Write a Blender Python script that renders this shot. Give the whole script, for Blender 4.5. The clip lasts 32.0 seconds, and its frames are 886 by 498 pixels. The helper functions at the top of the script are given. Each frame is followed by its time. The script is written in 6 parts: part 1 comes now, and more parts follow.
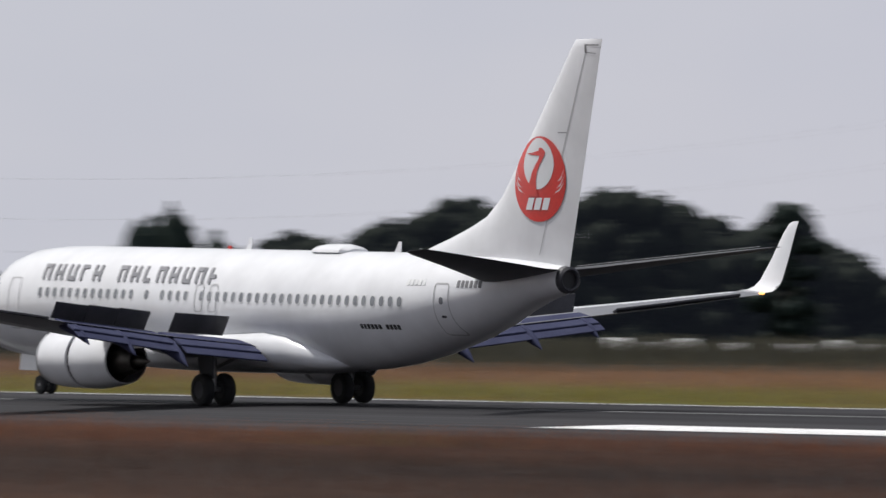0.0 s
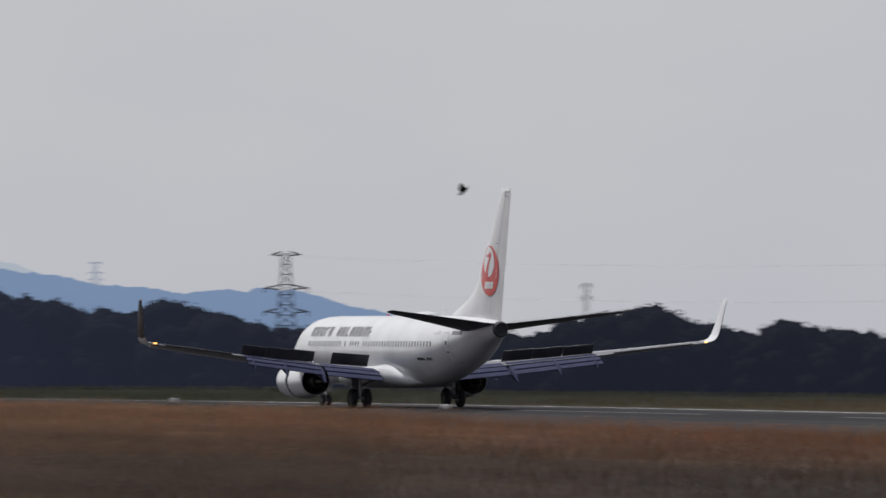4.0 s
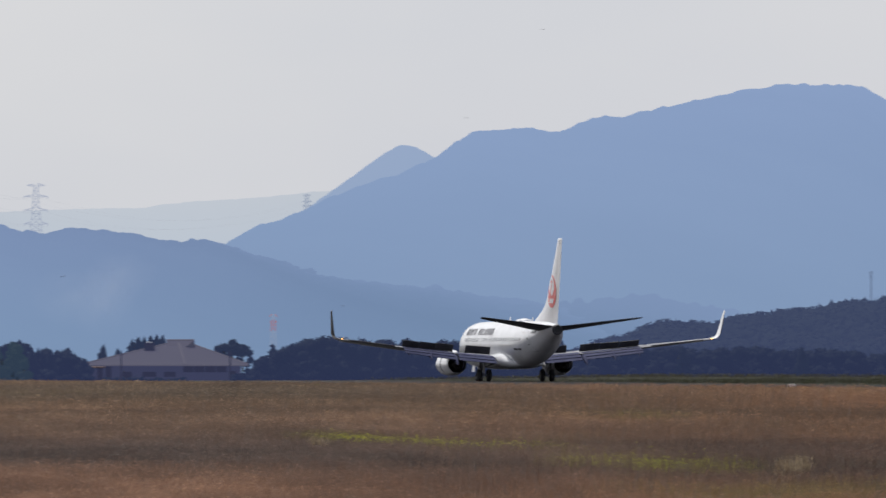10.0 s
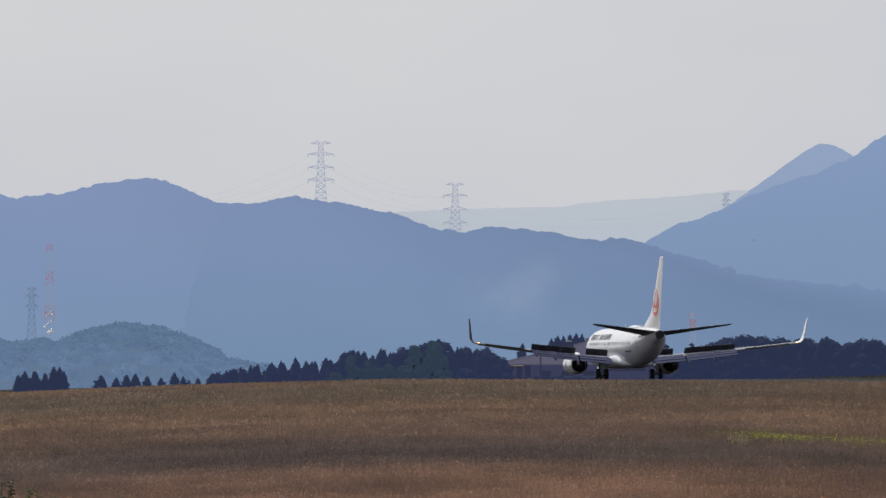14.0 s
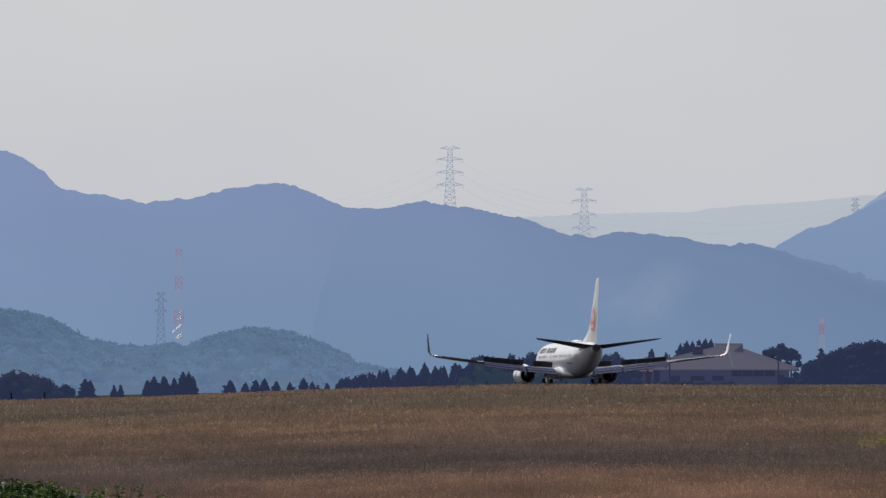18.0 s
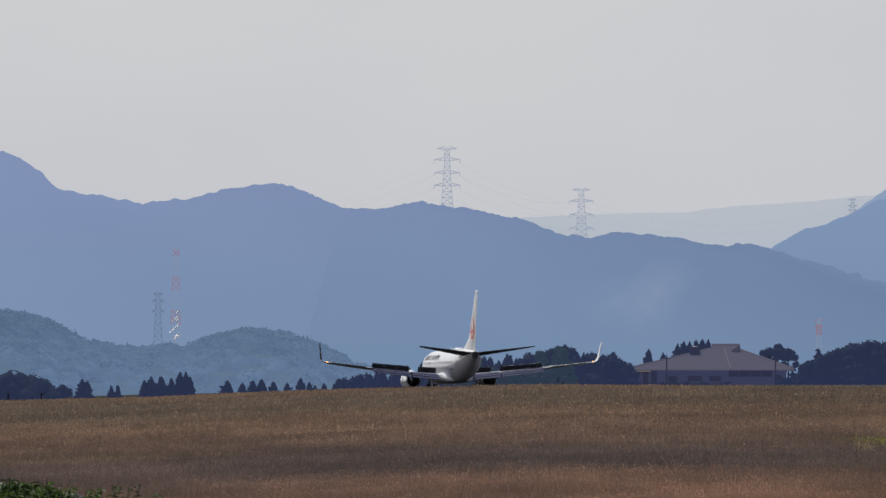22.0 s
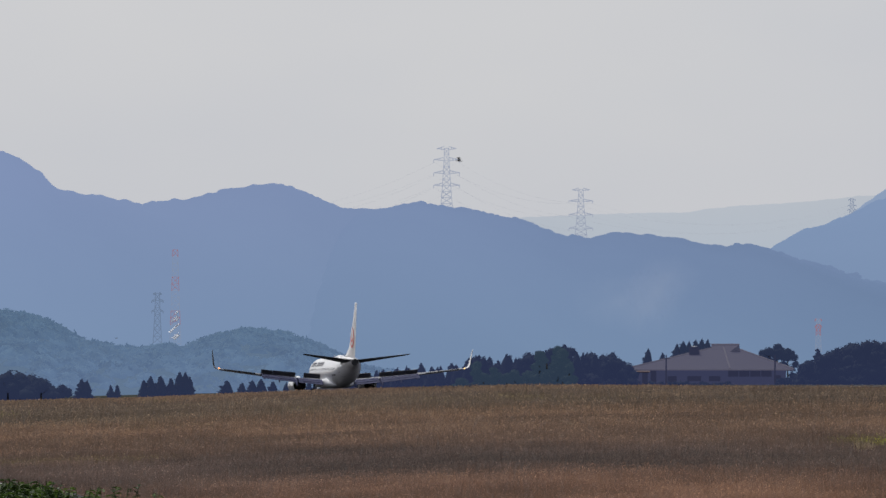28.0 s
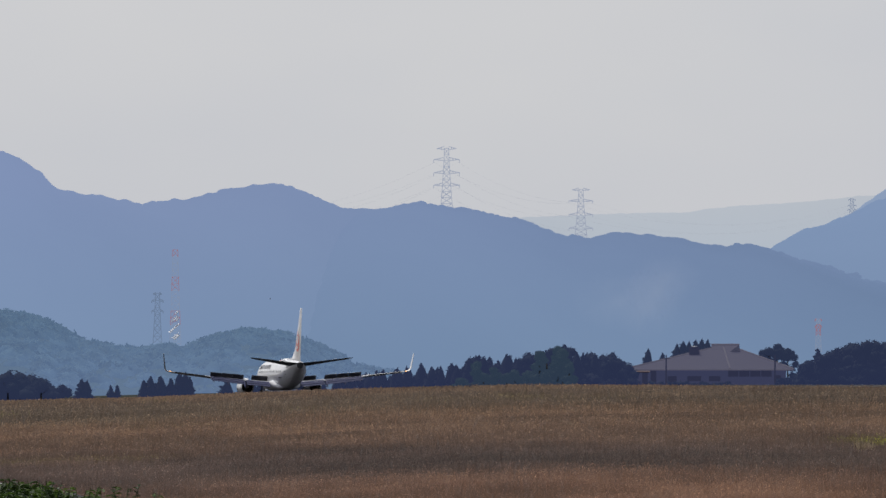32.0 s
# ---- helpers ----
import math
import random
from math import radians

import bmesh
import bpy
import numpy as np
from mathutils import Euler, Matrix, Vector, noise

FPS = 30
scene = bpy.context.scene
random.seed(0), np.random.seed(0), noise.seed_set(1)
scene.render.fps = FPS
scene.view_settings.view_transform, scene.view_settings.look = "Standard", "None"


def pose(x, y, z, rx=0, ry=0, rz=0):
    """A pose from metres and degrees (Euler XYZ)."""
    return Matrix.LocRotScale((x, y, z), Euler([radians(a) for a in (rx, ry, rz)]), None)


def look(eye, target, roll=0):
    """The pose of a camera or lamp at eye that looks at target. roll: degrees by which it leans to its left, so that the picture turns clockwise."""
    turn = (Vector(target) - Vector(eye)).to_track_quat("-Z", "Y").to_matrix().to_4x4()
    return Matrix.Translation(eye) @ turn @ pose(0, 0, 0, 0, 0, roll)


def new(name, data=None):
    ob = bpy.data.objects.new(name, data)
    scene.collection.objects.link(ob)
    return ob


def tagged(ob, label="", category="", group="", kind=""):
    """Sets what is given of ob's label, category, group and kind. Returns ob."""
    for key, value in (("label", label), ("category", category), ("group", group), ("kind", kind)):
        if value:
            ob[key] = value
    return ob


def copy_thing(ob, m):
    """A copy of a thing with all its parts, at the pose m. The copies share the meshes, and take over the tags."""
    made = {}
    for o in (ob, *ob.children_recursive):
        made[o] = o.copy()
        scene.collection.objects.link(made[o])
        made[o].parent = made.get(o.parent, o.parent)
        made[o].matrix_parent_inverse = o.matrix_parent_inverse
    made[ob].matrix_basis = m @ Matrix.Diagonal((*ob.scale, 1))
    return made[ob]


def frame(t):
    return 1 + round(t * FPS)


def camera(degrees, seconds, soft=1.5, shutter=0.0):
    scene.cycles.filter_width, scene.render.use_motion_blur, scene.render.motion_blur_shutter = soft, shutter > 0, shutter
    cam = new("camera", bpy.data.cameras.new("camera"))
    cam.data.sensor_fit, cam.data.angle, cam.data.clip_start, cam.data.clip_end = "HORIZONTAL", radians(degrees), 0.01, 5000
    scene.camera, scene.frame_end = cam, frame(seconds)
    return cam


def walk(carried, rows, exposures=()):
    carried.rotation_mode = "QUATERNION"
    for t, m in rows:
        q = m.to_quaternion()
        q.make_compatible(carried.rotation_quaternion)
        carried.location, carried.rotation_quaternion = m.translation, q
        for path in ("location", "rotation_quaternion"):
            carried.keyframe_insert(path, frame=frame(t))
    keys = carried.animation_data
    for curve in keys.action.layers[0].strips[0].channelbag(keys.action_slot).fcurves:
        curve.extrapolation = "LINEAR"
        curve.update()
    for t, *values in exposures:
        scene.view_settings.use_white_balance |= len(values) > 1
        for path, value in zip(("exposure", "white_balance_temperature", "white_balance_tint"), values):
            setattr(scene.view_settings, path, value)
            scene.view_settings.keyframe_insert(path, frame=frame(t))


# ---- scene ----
EYE = Vector((0.0, 0.0, 4.6))
RUNWAY_X = 182.6          # centre line, to the side of the camera; the runway runs along +y

cam = camera(5.214, 32.0, shutter=0.5)

# seconds, bearing to the right of +y, pitch, roll (degrees)
PAN = [(0, 33.938, 0.131, 0.00), (0.5, 30.593, 0.148, -0.01), (1, 27.726, 0.162, 0.02), (1.5, 25.769, 0.182, 0.01),
       (2, 24.238, 0.207, -0.02), (2.5, 22.755, 0.321, -0.06), (4.5, 17.843, 0.464, -0.09), (5, 16.663, 0.458, -0.09),
       (5.5, 15.964, 0.449, -0.05), (6, 15.339, 0.436, -0.01), (6.5, 14.733, 0.427, 0.00), (7, 14.129, 0.420, 0.02),
       (7.5, 13.547, 0.420, 0.02), (8, 13.119, 0.414, 0.01), (8.5, 12.753, 0.411, 0.00), (9, 12.451, 0.415, 0.00),
       (9.5, 12.234, 0.413, 0.00), (10, 11.789, 0.419, -0.01), (10.5, 11.314, 0.419, 0.01), (11, 10.966, 0.418, 0.02),
       (11.5, 10.728, 0.415, 0.01), (12, 10.480, 0.418, 0.00), (12.5, 10.142, 0.412, 0.01), (13, 9.692, 0.415, 0.01),
       (13.5, 9.463, 0.412, -0.01), (14, 9.321, 0.413, -0.03), (14.5, 9.176, 0.420, -0.02), (15, 9.086, 0.421, -0.01),
       (15.5, 8.960, 0.425, -0.01), (17.5, 8.535, 0.444, 0.00), (18, 8.561, 0.443, 0.00), (18.5, 8.568, 0.445, 0.00),
       (19, 8.571, 0.445, 0.00), (21, 8.577, 0.445, 0.00), (23, 8.579, 0.445, 0.00), (25, 8.581, 0.445, 0.00),
       (28, 8.581, 0.445, 0.00), (32, 8.581, 0.445, 0.00)]


def bearing(az, el, d):
    """The point at bearing az and elevation el (degrees), d metres off on the level."""
    return EYE + Vector((d * math.sin(radians(az)), d * math.cos(radians(az)), d * math.tan(radians(el))))


walk(cam, [(t, look(EYE, bearing(a, p, 100), r)) for t, a, p, r in PAN],
     exposures=[(0, 0.0), (1.2, 0.0), (2, -0.17), (2.5, -0.20), (4.5, -0.22), (5, -0.22), (6.5, 0.0), (8, 0.07), (10, 0.10), (12, 0.08), (14, 0.0), (16, -0.05), (21, -0.07), (32, -0.07)])

# ---- light ----
SUN_AZ, SUN_EL = -28.0, 62.0
world = bpy.data.worlds.new("sky")
scene.world = world
world.use_nodes = True
wn, wl = world.node_tree.nodes, world.node_tree.links
wn.clear()
sky = wn.new("ShaderNodeTexSky")
sky.sky_type, sky.sun_disc = "NISHITA", False
sky.sun_elevation, sky.sun_rotation = radians(SUN_EL), radians(SUN_AZ)
sky.air_density, sky.dust_density, sky.ozone_density = 1.0, 4.0, 1.0
scale = wn.new("ShaderNodeVectorMath")
scale.operation = "SCALE"
scale.inputs["Scale"].default_value = 0.075
veil = wn.new("ShaderNodeMix")          # bright haze that thins out away from the sun
veil.data_type = "RGBA"
veil.inputs[0].default_value = 0.80
tc, dot = wn.new("ShaderNodeTexCoord"), wn.new("ShaderNodeVectorMath")
dot.operation = "DOT_PRODUCT"
ce = math.cos(radians(SUN_EL))
dot.inputs[1].default_value = (ce * math.sin(radians(SUN_AZ)), ce * math.cos(radians(SUN_AZ)), math.sin(radians(SUN_EL)))
wl.new(tc.outputs["Generated"], dot.inputs[0])
haze = wn.new("ShaderNodeMapRange")
haze.inputs[1].default_value, haze.inputs[2].default_value = -1.0, 1.0
wl.new(dot.outputs["Value"], haze.inputs[0])
tint = wn.new("ShaderNodeValToRGB")
for e, (p_, c_) in zip([tint.color_ramp.elements[0], tint.color_ramp.elements[1], *[tint.color_ramp.elements.new(0.5) for _ in range(3)]],
                       [(0.0, (0.03, 0.045, 0.09)), (0.47, (0.10, 0.12, 0.19)), (0.595, (0.66, 0.67, 0.77)), (0.695, (0.73, 0.745, 0.785)), (1.0, (0.95, 0.92, 0.90))]):
    e.position, e.color = p_, (*c_, 1)
wl.new(haze.outputs[0], tint.inputs[0])
sep = wn.new("ShaderNodeSeparateXYZ")   # the haze lies low: paler towards the horizon, thinner overhead
wl.new(tc.outputs["Generated"], sep.inputs[0])
low = wn.new("ShaderNodeValToRGB")
for e, (p_, c_) in zip([low.color_ramp.elements[0], low.color_ramp.elements[1], low.color_ramp.elements.new(0.5)], [(0.05, (1, 1, 1, 1)), (0.22, (0.62, 0.64, 0.68, 1)), (0.75, (0.30, 0.33, 0.38, 1))]):
    e.position, e.color = p_, c_
wl.new(sep.outputs[2], low.inputs[0])
thin = wn.new("ShaderNodeMix")
thin.data_type, thin.blend_type = "RGBA", "MULTIPLY"
thin.inputs[0].default_value = 1.0
wl.new(tint.outputs[0], thin.inputs[6])
wl.new(low.outputs[0], thin.inputs[7])
cloud, stretch, soft_cloud = wn.new("ShaderNodeTexNoise"), wn.new("ShaderNodeMapping"), wn.new("ShaderNodeValToRGB")
stretch.inputs["Scale"].default_value = (1.0, 1.0, 2.2)
cloud.inputs["Scale"].default_value, cloud.inputs["Detail"].default_value = 16.0, 3.0
soft_cloud.color_ramp.elements[0].position, soft_cloud.color_ramp.elements[1].position = 0.3, 0.7
soft_cloud.color_ramp.elements[0].color, soft_cloud.color_ramp.elements[1].color = (0.955, 0.965, 0.985, 1), (1.045, 1.035, 1.015, 1)
wl.new(tc.outputs["Generated"], stretch.inputs[0])
wl.new(stretch.outputs[0], cloud.inputs["Vector"])
wl.new(cloud.outputs["Fac"], soft_cloud.inputs[0])
wisps = wn.new("ShaderNodeMix")
wisps.data_type, wisps.blend_type = "RGBA", "MULTIPLY"
wisps.inputs[0].default_value = 1.0
wl.new(thin.outputs[2], wisps.inputs[6])
wl.new(soft_cloud.outputs[0], wisps.inputs[7])
wl.new(wisps.outputs[2], veil.inputs[7])
bg = wn.new("ShaderNodeBackground")
out = wn.new("ShaderNodeOutputWorld")
wl.new(sky.outputs[0], scale.inputs[0])
wl.new(scale.outputs[0], veil.inputs[6])
wl.new(veil.outputs[2], bg.inputs[0])
wl.new(bg.outputs[0], out.inputs[0])

sun = new("sun", bpy.data.lights.new("sun", "SUN"))
sun.data.energy, sun.data.angle, sun.data.color = 4.1, radians(0.8), (1.0, 0.98, 0.95)
sun.matrix_world = look(bearing(SUN_AZ, SUN_EL, 300), EYE)


# ---- materials ----
def shader(name):
    m = bpy.data.materials.new(name)
    m.use_nodes = True
    return m, m.node_tree.nodes, m.node_tree.links, m.node_tree.nodes["Principled BSDF"]


def noise_node(n, l, scale, detail=4, stretch=(1, 1, 1), rough=0.55):
    tc, mp, tx = n.new("ShaderNodeTexCoord"), n.new("ShaderNodeMapping"), n.new("ShaderNodeTexNoise")
    mp.inputs["Scale"].default_value = stretch
    tx.inputs["Scale"].default_value, tx.inputs["Detail"].default_value, tx.inputs["Roughness"].default_value = scale, detail, rough
    l.new(tc.outputs["Object"], mp.inputs[0])
    l.new(mp.outputs[0], tx.inputs["Vector"])
    return tx.outputs["Fac"]


def ramp(n, l, fac, stops):
    r = n.new("ShaderNodeValToRGB")
    while len(r.color_ramp.elements) < len(stops):
        r.color_ramp.elements.new(0.5)
    for e, (p, c) in zip(r.color_ramp.elements, stops):
        e.position, e.color = p, (*c, 1)
    l.new(fac, r.inputs[0])
    return r.outputs[0]


def mixed(n, l, a, b, fac, blend="MIX"):
    m = n.new("ShaderNodeMix")
    m.data_type, m.blend_type = "RGBA", blend
    for sock, v in ((0, fac), (6, a), (7, b)):
        if isinstance(v, (int, float)):
            m.inputs[sock].default_value = v
        elif isinstance(v, tuple):
            m.inputs[sock].default_value = (*v, 1)
        else:
            l.new(v, m.inputs[sock])
    return m.outputs[2]


def paint(name, a, b, scale=3.0, rough=0.5, metal=0.0, bump=0.0, stretch=(1, 1, 1), coat=0.0, fine=None, gloss=0.5):
    """A surface whose colour wanders between a and b at two scales, with a fine relief."""
    m, n, l, p = shader(name)
    big = noise_node(n, l, scale, 5, stretch)
    small = noise_node(n, l, fine or scale * 9, 3, stretch)
    c = ramp(n, l, big, [(0.3, a), (0.7, b)])
    c = mixed(n, l, c, ramp(n, l, small, [(0.3, (0.8, 0.8, 0.8)), (0.7, (1.1, 1.1, 1.1))]), 0.5, "MULTIPLY")
    l.new(c, p.inputs["Base Color"])
    p.inputs["Roughness"].default_value, p.inputs["Metallic"].default_value = rough, metal
    p.inputs["Specular IOR Level"].default_value = gloss
    p.inputs["Coat Weight"].default_value, p.inputs["Coat Roughness"].default_value = coat, 0.08
    if bump:
        b_ = n.new("ShaderNodeBump")
        b_.inputs["Strength"].default_value, b_.inputs["Distance"].default_value = bump, 0.05
        l.new(small, b_.inputs["Height"])
        l.new(b_.outputs[0], p.inputs["Normal"])
    return m


def leaves(name, a, b, thin=0.25):
    """Foliage: colour by leaf and by place, some light through it."""
    m, n, l, p = shader(name)
    geo = n.new("ShaderNodeNewGeometry")
    c = ramp(n, l, geo.outputs["Random Per Island"], [(0.0, a), (1.0, b)])
    c = mixed(n, l, c, ramp(n, l, noise_node(n, l, 0.08, 3), [(0.35, (0.7, 0.75, 0.8)), (0.65, (1.15, 1.1, 1.0))]), 0.8, "MULTIPLY")
    l.new(c, p.inputs["Base Color"])
    p.inputs["Roughness"].default_value = 0.6
    p.inputs["Specular IOR Level"].default_value = 0.15
    tr, mx = n.new("ShaderNodeBsdfTranslucent"), n.new("ShaderNodeMixShader")
    l.new(c, tr.inputs[0])
    mx.inputs[0].default_value = thin
    l.new(p.outputs[0], mx.inputs[1])
    l.new(tr.outputs[0], mx.inputs[2])
    l.new(mx.outputs[0], n["Material Output"].inputs[0])
    return m


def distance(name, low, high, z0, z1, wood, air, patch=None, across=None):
    """Things far off in haze: the haze put in as glow, toned by height, over a little of the wood."""
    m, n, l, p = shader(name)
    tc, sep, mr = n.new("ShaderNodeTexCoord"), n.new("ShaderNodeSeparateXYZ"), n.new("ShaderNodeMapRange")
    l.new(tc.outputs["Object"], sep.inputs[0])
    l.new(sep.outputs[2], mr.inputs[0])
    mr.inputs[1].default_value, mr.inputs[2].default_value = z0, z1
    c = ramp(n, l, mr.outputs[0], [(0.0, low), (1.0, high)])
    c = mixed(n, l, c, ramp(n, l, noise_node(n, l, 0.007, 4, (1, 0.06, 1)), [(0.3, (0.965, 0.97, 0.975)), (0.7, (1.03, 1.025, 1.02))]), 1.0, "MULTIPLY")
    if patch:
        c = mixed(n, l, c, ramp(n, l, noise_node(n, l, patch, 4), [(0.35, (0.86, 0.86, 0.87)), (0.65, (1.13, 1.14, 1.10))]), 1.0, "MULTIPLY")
    if across:          # haze tone put into the glow by x, lighter and darker along the range
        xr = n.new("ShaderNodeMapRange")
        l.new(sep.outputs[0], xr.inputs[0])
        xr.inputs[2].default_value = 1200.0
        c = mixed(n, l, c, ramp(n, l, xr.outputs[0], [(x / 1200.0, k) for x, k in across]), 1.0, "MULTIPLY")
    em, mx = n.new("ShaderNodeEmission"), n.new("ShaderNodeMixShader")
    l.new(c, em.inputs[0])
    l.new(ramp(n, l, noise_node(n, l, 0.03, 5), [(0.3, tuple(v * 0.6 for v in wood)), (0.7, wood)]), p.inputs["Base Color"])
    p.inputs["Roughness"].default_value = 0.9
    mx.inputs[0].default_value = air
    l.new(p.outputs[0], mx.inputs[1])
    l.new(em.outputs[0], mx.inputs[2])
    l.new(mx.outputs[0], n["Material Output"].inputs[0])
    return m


def glow(name, colour, strength):
    m, n, l, p = shader(name)
    p.inputs["Base Color"].default_value = (*colour, 1)
    p.inputs["Emission Color"].default_value = (*colour, 1)
    p.inputs["Emission Strength"].default_value = strength
    return m


WHITE = paint("white_paint", (0.735, 0.74, 0.765), (0.775, 0.78, 0.80), 0.25, 0.28, coat=0.6, fine=0.6)
WHITE_OLD = paint("worn_white_paint", (0.66, 0.67, 0.68), (0.78, 0.78, 0.78), 0.6, 0.4)
WING_GREY = paint("wing_grey", (0.12, 0.123, 0.14), (0.155, 0.158, 0.175), 0.8, 0.45)
LIGHT_GREY = paint("light_wing_grey", (0.50, 0.51, 0.54), (0.60, 0.61, 0.63), 0.8, 0.35)
# flaps: shade from the raised spoilers put into the dark colour
FLAP_SHADE = paint("flap_grey_shade", (0.038, 0.042, 0.085), (0.053, 0.058, 0.108), 1.2, 0.75, gloss=0.08)
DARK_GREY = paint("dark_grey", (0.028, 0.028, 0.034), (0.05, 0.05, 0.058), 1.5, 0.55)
STEEL = paint("bare_metal", (0.45, 0.45, 0.46), (0.6, 0.6, 0.6), 2.0, 0.3, metal=0.9)
HOT_METAL = paint("burnt_metal", (0.06, 0.055, 0.05), (0.13, 0.12, 0.11), 2.0, 0.45, metal=0.8)
RUBBER = paint("tyre_rubber", (0.018, 0.018, 0.019), (0.035, 0.035, 0.036), 4.0, 0.8)
RED = paint("red_paint", (0.60, 0.03, 0.025), (0.68, 0.04, 0.03), 0.8, 0.3, coat=0.5)
LETTER = paint("letter_silver", (0.27, 0.27, 0.285), (0.33, 0.33, 0.345), 2.0, 0.35, metal=0.4)
BLACK = paint("black_paint", (0.02, 0.02, 0.022), (0.035, 0.035, 0.037), 2.0, 0.5)
GLASS = paint("cabin_window", (0.17, 0.18, 0.20), (0.25, 0.26, 0.28), 3.0, 0.08)
SEAM = paint("panel_gap", (0.42, 0.42, 0.43), (0.5, 0.5, 0.51), 3.0, 0.6)
FADED = paint("faded_black", (0.16, 0.16, 0.17), (0.22, 0.22, 0.23), 2.0, 0.5)
AMBER = glow("amber_lamp", (1.0, 0.45, 0.1), 4.0)
BARK = paint("bark", (0.05, 0.04, 0.035), (0.09, 0.075, 0.06), 2.0, 0.9)
# broadleaf woods: haze put in as dim glow over little leaf colour
WOOD_LEAF_HAZE = distance("broadleaf", (0.0155, 0.0185, 0.031), (0.0170, 0.0205, 0.032), -8, 10, (0.018, 0.025, 0.020), 0.90, None, [(255, (1.6, 1.6, 1.85)), (290, (1.3, 1.3, 1.4)), (330, (1.0, 1.0, 1.0))])
NEAR_LEAF_HAZE = distance("near_broadleaf_haze", (0.0085, 0.0100, 0.0150), (0.0090, 0.0108, 0.0155), -8, 10, (0.030, 0.042, 0.024), 0.60)
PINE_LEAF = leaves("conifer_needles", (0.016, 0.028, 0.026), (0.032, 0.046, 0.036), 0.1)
HAZY_LEAF = distance("far_broadleaf_haze", (0.027, 0.036, 0.090), (0.026, 0.037, 0.080), -12, 6, (0.030, 0.046, 0.045), 0.85)
# ---- shape helpers ----
def mesh_from(name, verts, faces, mats, smooth=None, slots=None):
    me = bpy.data.meshes.new(name)
    me.from_pydata([tuple(v) for v in verts], [], faces)
    for m in mats if isinstance(mats, (list, tuple)) else [mats]:
        me.materials.append(m)
    if slots is not None:
        me.polygons.foreach_set("material_index", slots)
    if smooth is not None:
        me.polygons.foreach_set("use_smooth", [True] * len(me.polygons))
        me.set_sharp_from_angle(angle=radians(smooth))
    me.update()
    return me


def array_mesh(name, v, f, mats, slots=None, smooth=False):
    """A mesh from numpy arrays: v (n, 3), f (m, 3 or 4)."""
    me = bpy.data.meshes.new(name)
    k = f.shape[1]
    me.vertices.add(len(v))
    me.vertices.foreach_set("co", np.asarray(v, np.float32).ravel())
    me.loops.add(f.size)
    me.loops.foreach_set("vertex_index", np.asarray(f, np.int32).ravel())
    me.polygons.add(len(f))
    me.polygons.foreach_set("loop_start", np.arange(0, f.size, k, dtype=np.int32))
    for m in mats if isinstance(mats, (list, tuple)) else [mats]:
        me.materials.append(m)
    if slots is not None:
        me.polygons.foreach_set("material_index", np.asarray(slots, np.int32))
    me.polygons.foreach_set("use_smooth", np.full(len(f), smooth))
    me.update(calc_edges=True)
    return me


def empty(name, m=Matrix()):
    ob = new(name)
    ob.matrix_world = m
    return ob


def part(name, shape, material, parent, label="", smooth=30):
    """One mesh object under a thing or a part. shape: (verts, faces) or a bmesh."""
    if isinstance(shape, bmesh.types.BMesh):
        me = bpy.data.meshes.new(name)
        shape.to_mesh(me)
        shape.free()
        me.materials.append(material)
        me.polygons.foreach_set("use_smooth", [True] * len(me.polygons))
        me.set_sharp_from_angle(angle=radians(smooth))
    elif isinstance(shape, bpy.types.Mesh):
        me = shape
    else:
        me = mesh_from(name, shape[0], shape[1], material, smooth)
    ob = new(name, me)
    ob.parent = parent
    return tagged(ob, label) if label else ob


def loft(rings, close=True, cap=True):
    """(verts, faces) through rings of equally many points."""
    n, v, f = len(rings[0]), [], []
    for r in rings:
        v += [tuple(p) for p in r]
    for i in range(len(rings) - 1):
        for j in range(n if close else n - 1):
            a, b = i * n + j, i * n + (j + 1) % n
            f.append((a, b, b + n, a + n))
    if cap:
        f.append(tuple(range(n - 1, -1, -1)))
        f.append(tuple(range((len(rings) - 1) * n, len(rings) * n)))
    return v, f


def box(cx, cy, cz, sx, sy, sz, bevel=0.0, m=Matrix()):
    bm = bmesh.new()
    bmesh.ops.create_cube(bm, size=1, matrix=m @ Matrix.Translation((cx, cy, cz)) @ Matrix.Diagonal((sx, sy, sz, 1)))
    if bevel:
        bmesh.ops.bevel(bm, geom=bm.edges[:], offset=bevel, segments=2, affect="EDGES", profile=0.5)
    return bm


def tube(points, radii, sides=8):
    """A tapered tube along points."""
    rings = []
    for i, p in enumerate(points):
        a, b = Vector(points[max(i - 1, 0)]), Vector(points[min(i + 1, len(points) - 1)])
        q = (b - a).to_track_quat("Z", "Y")
        rings.append([Vector(p) + q @ Vector((radii[i] * math.cos(2 * math.pi * k / sides), radii[i] * math.sin(2 * math.pi * k / sides), 0)) for k in range(sides)])
    return loft(rings)


def joined(*shapes):
    v, f = [], []
    for sv, sf in shapes:
        o = len(v)
        v += list(sv)
        f += [tuple(i + o for i in q) for q in sf]
    return v, f


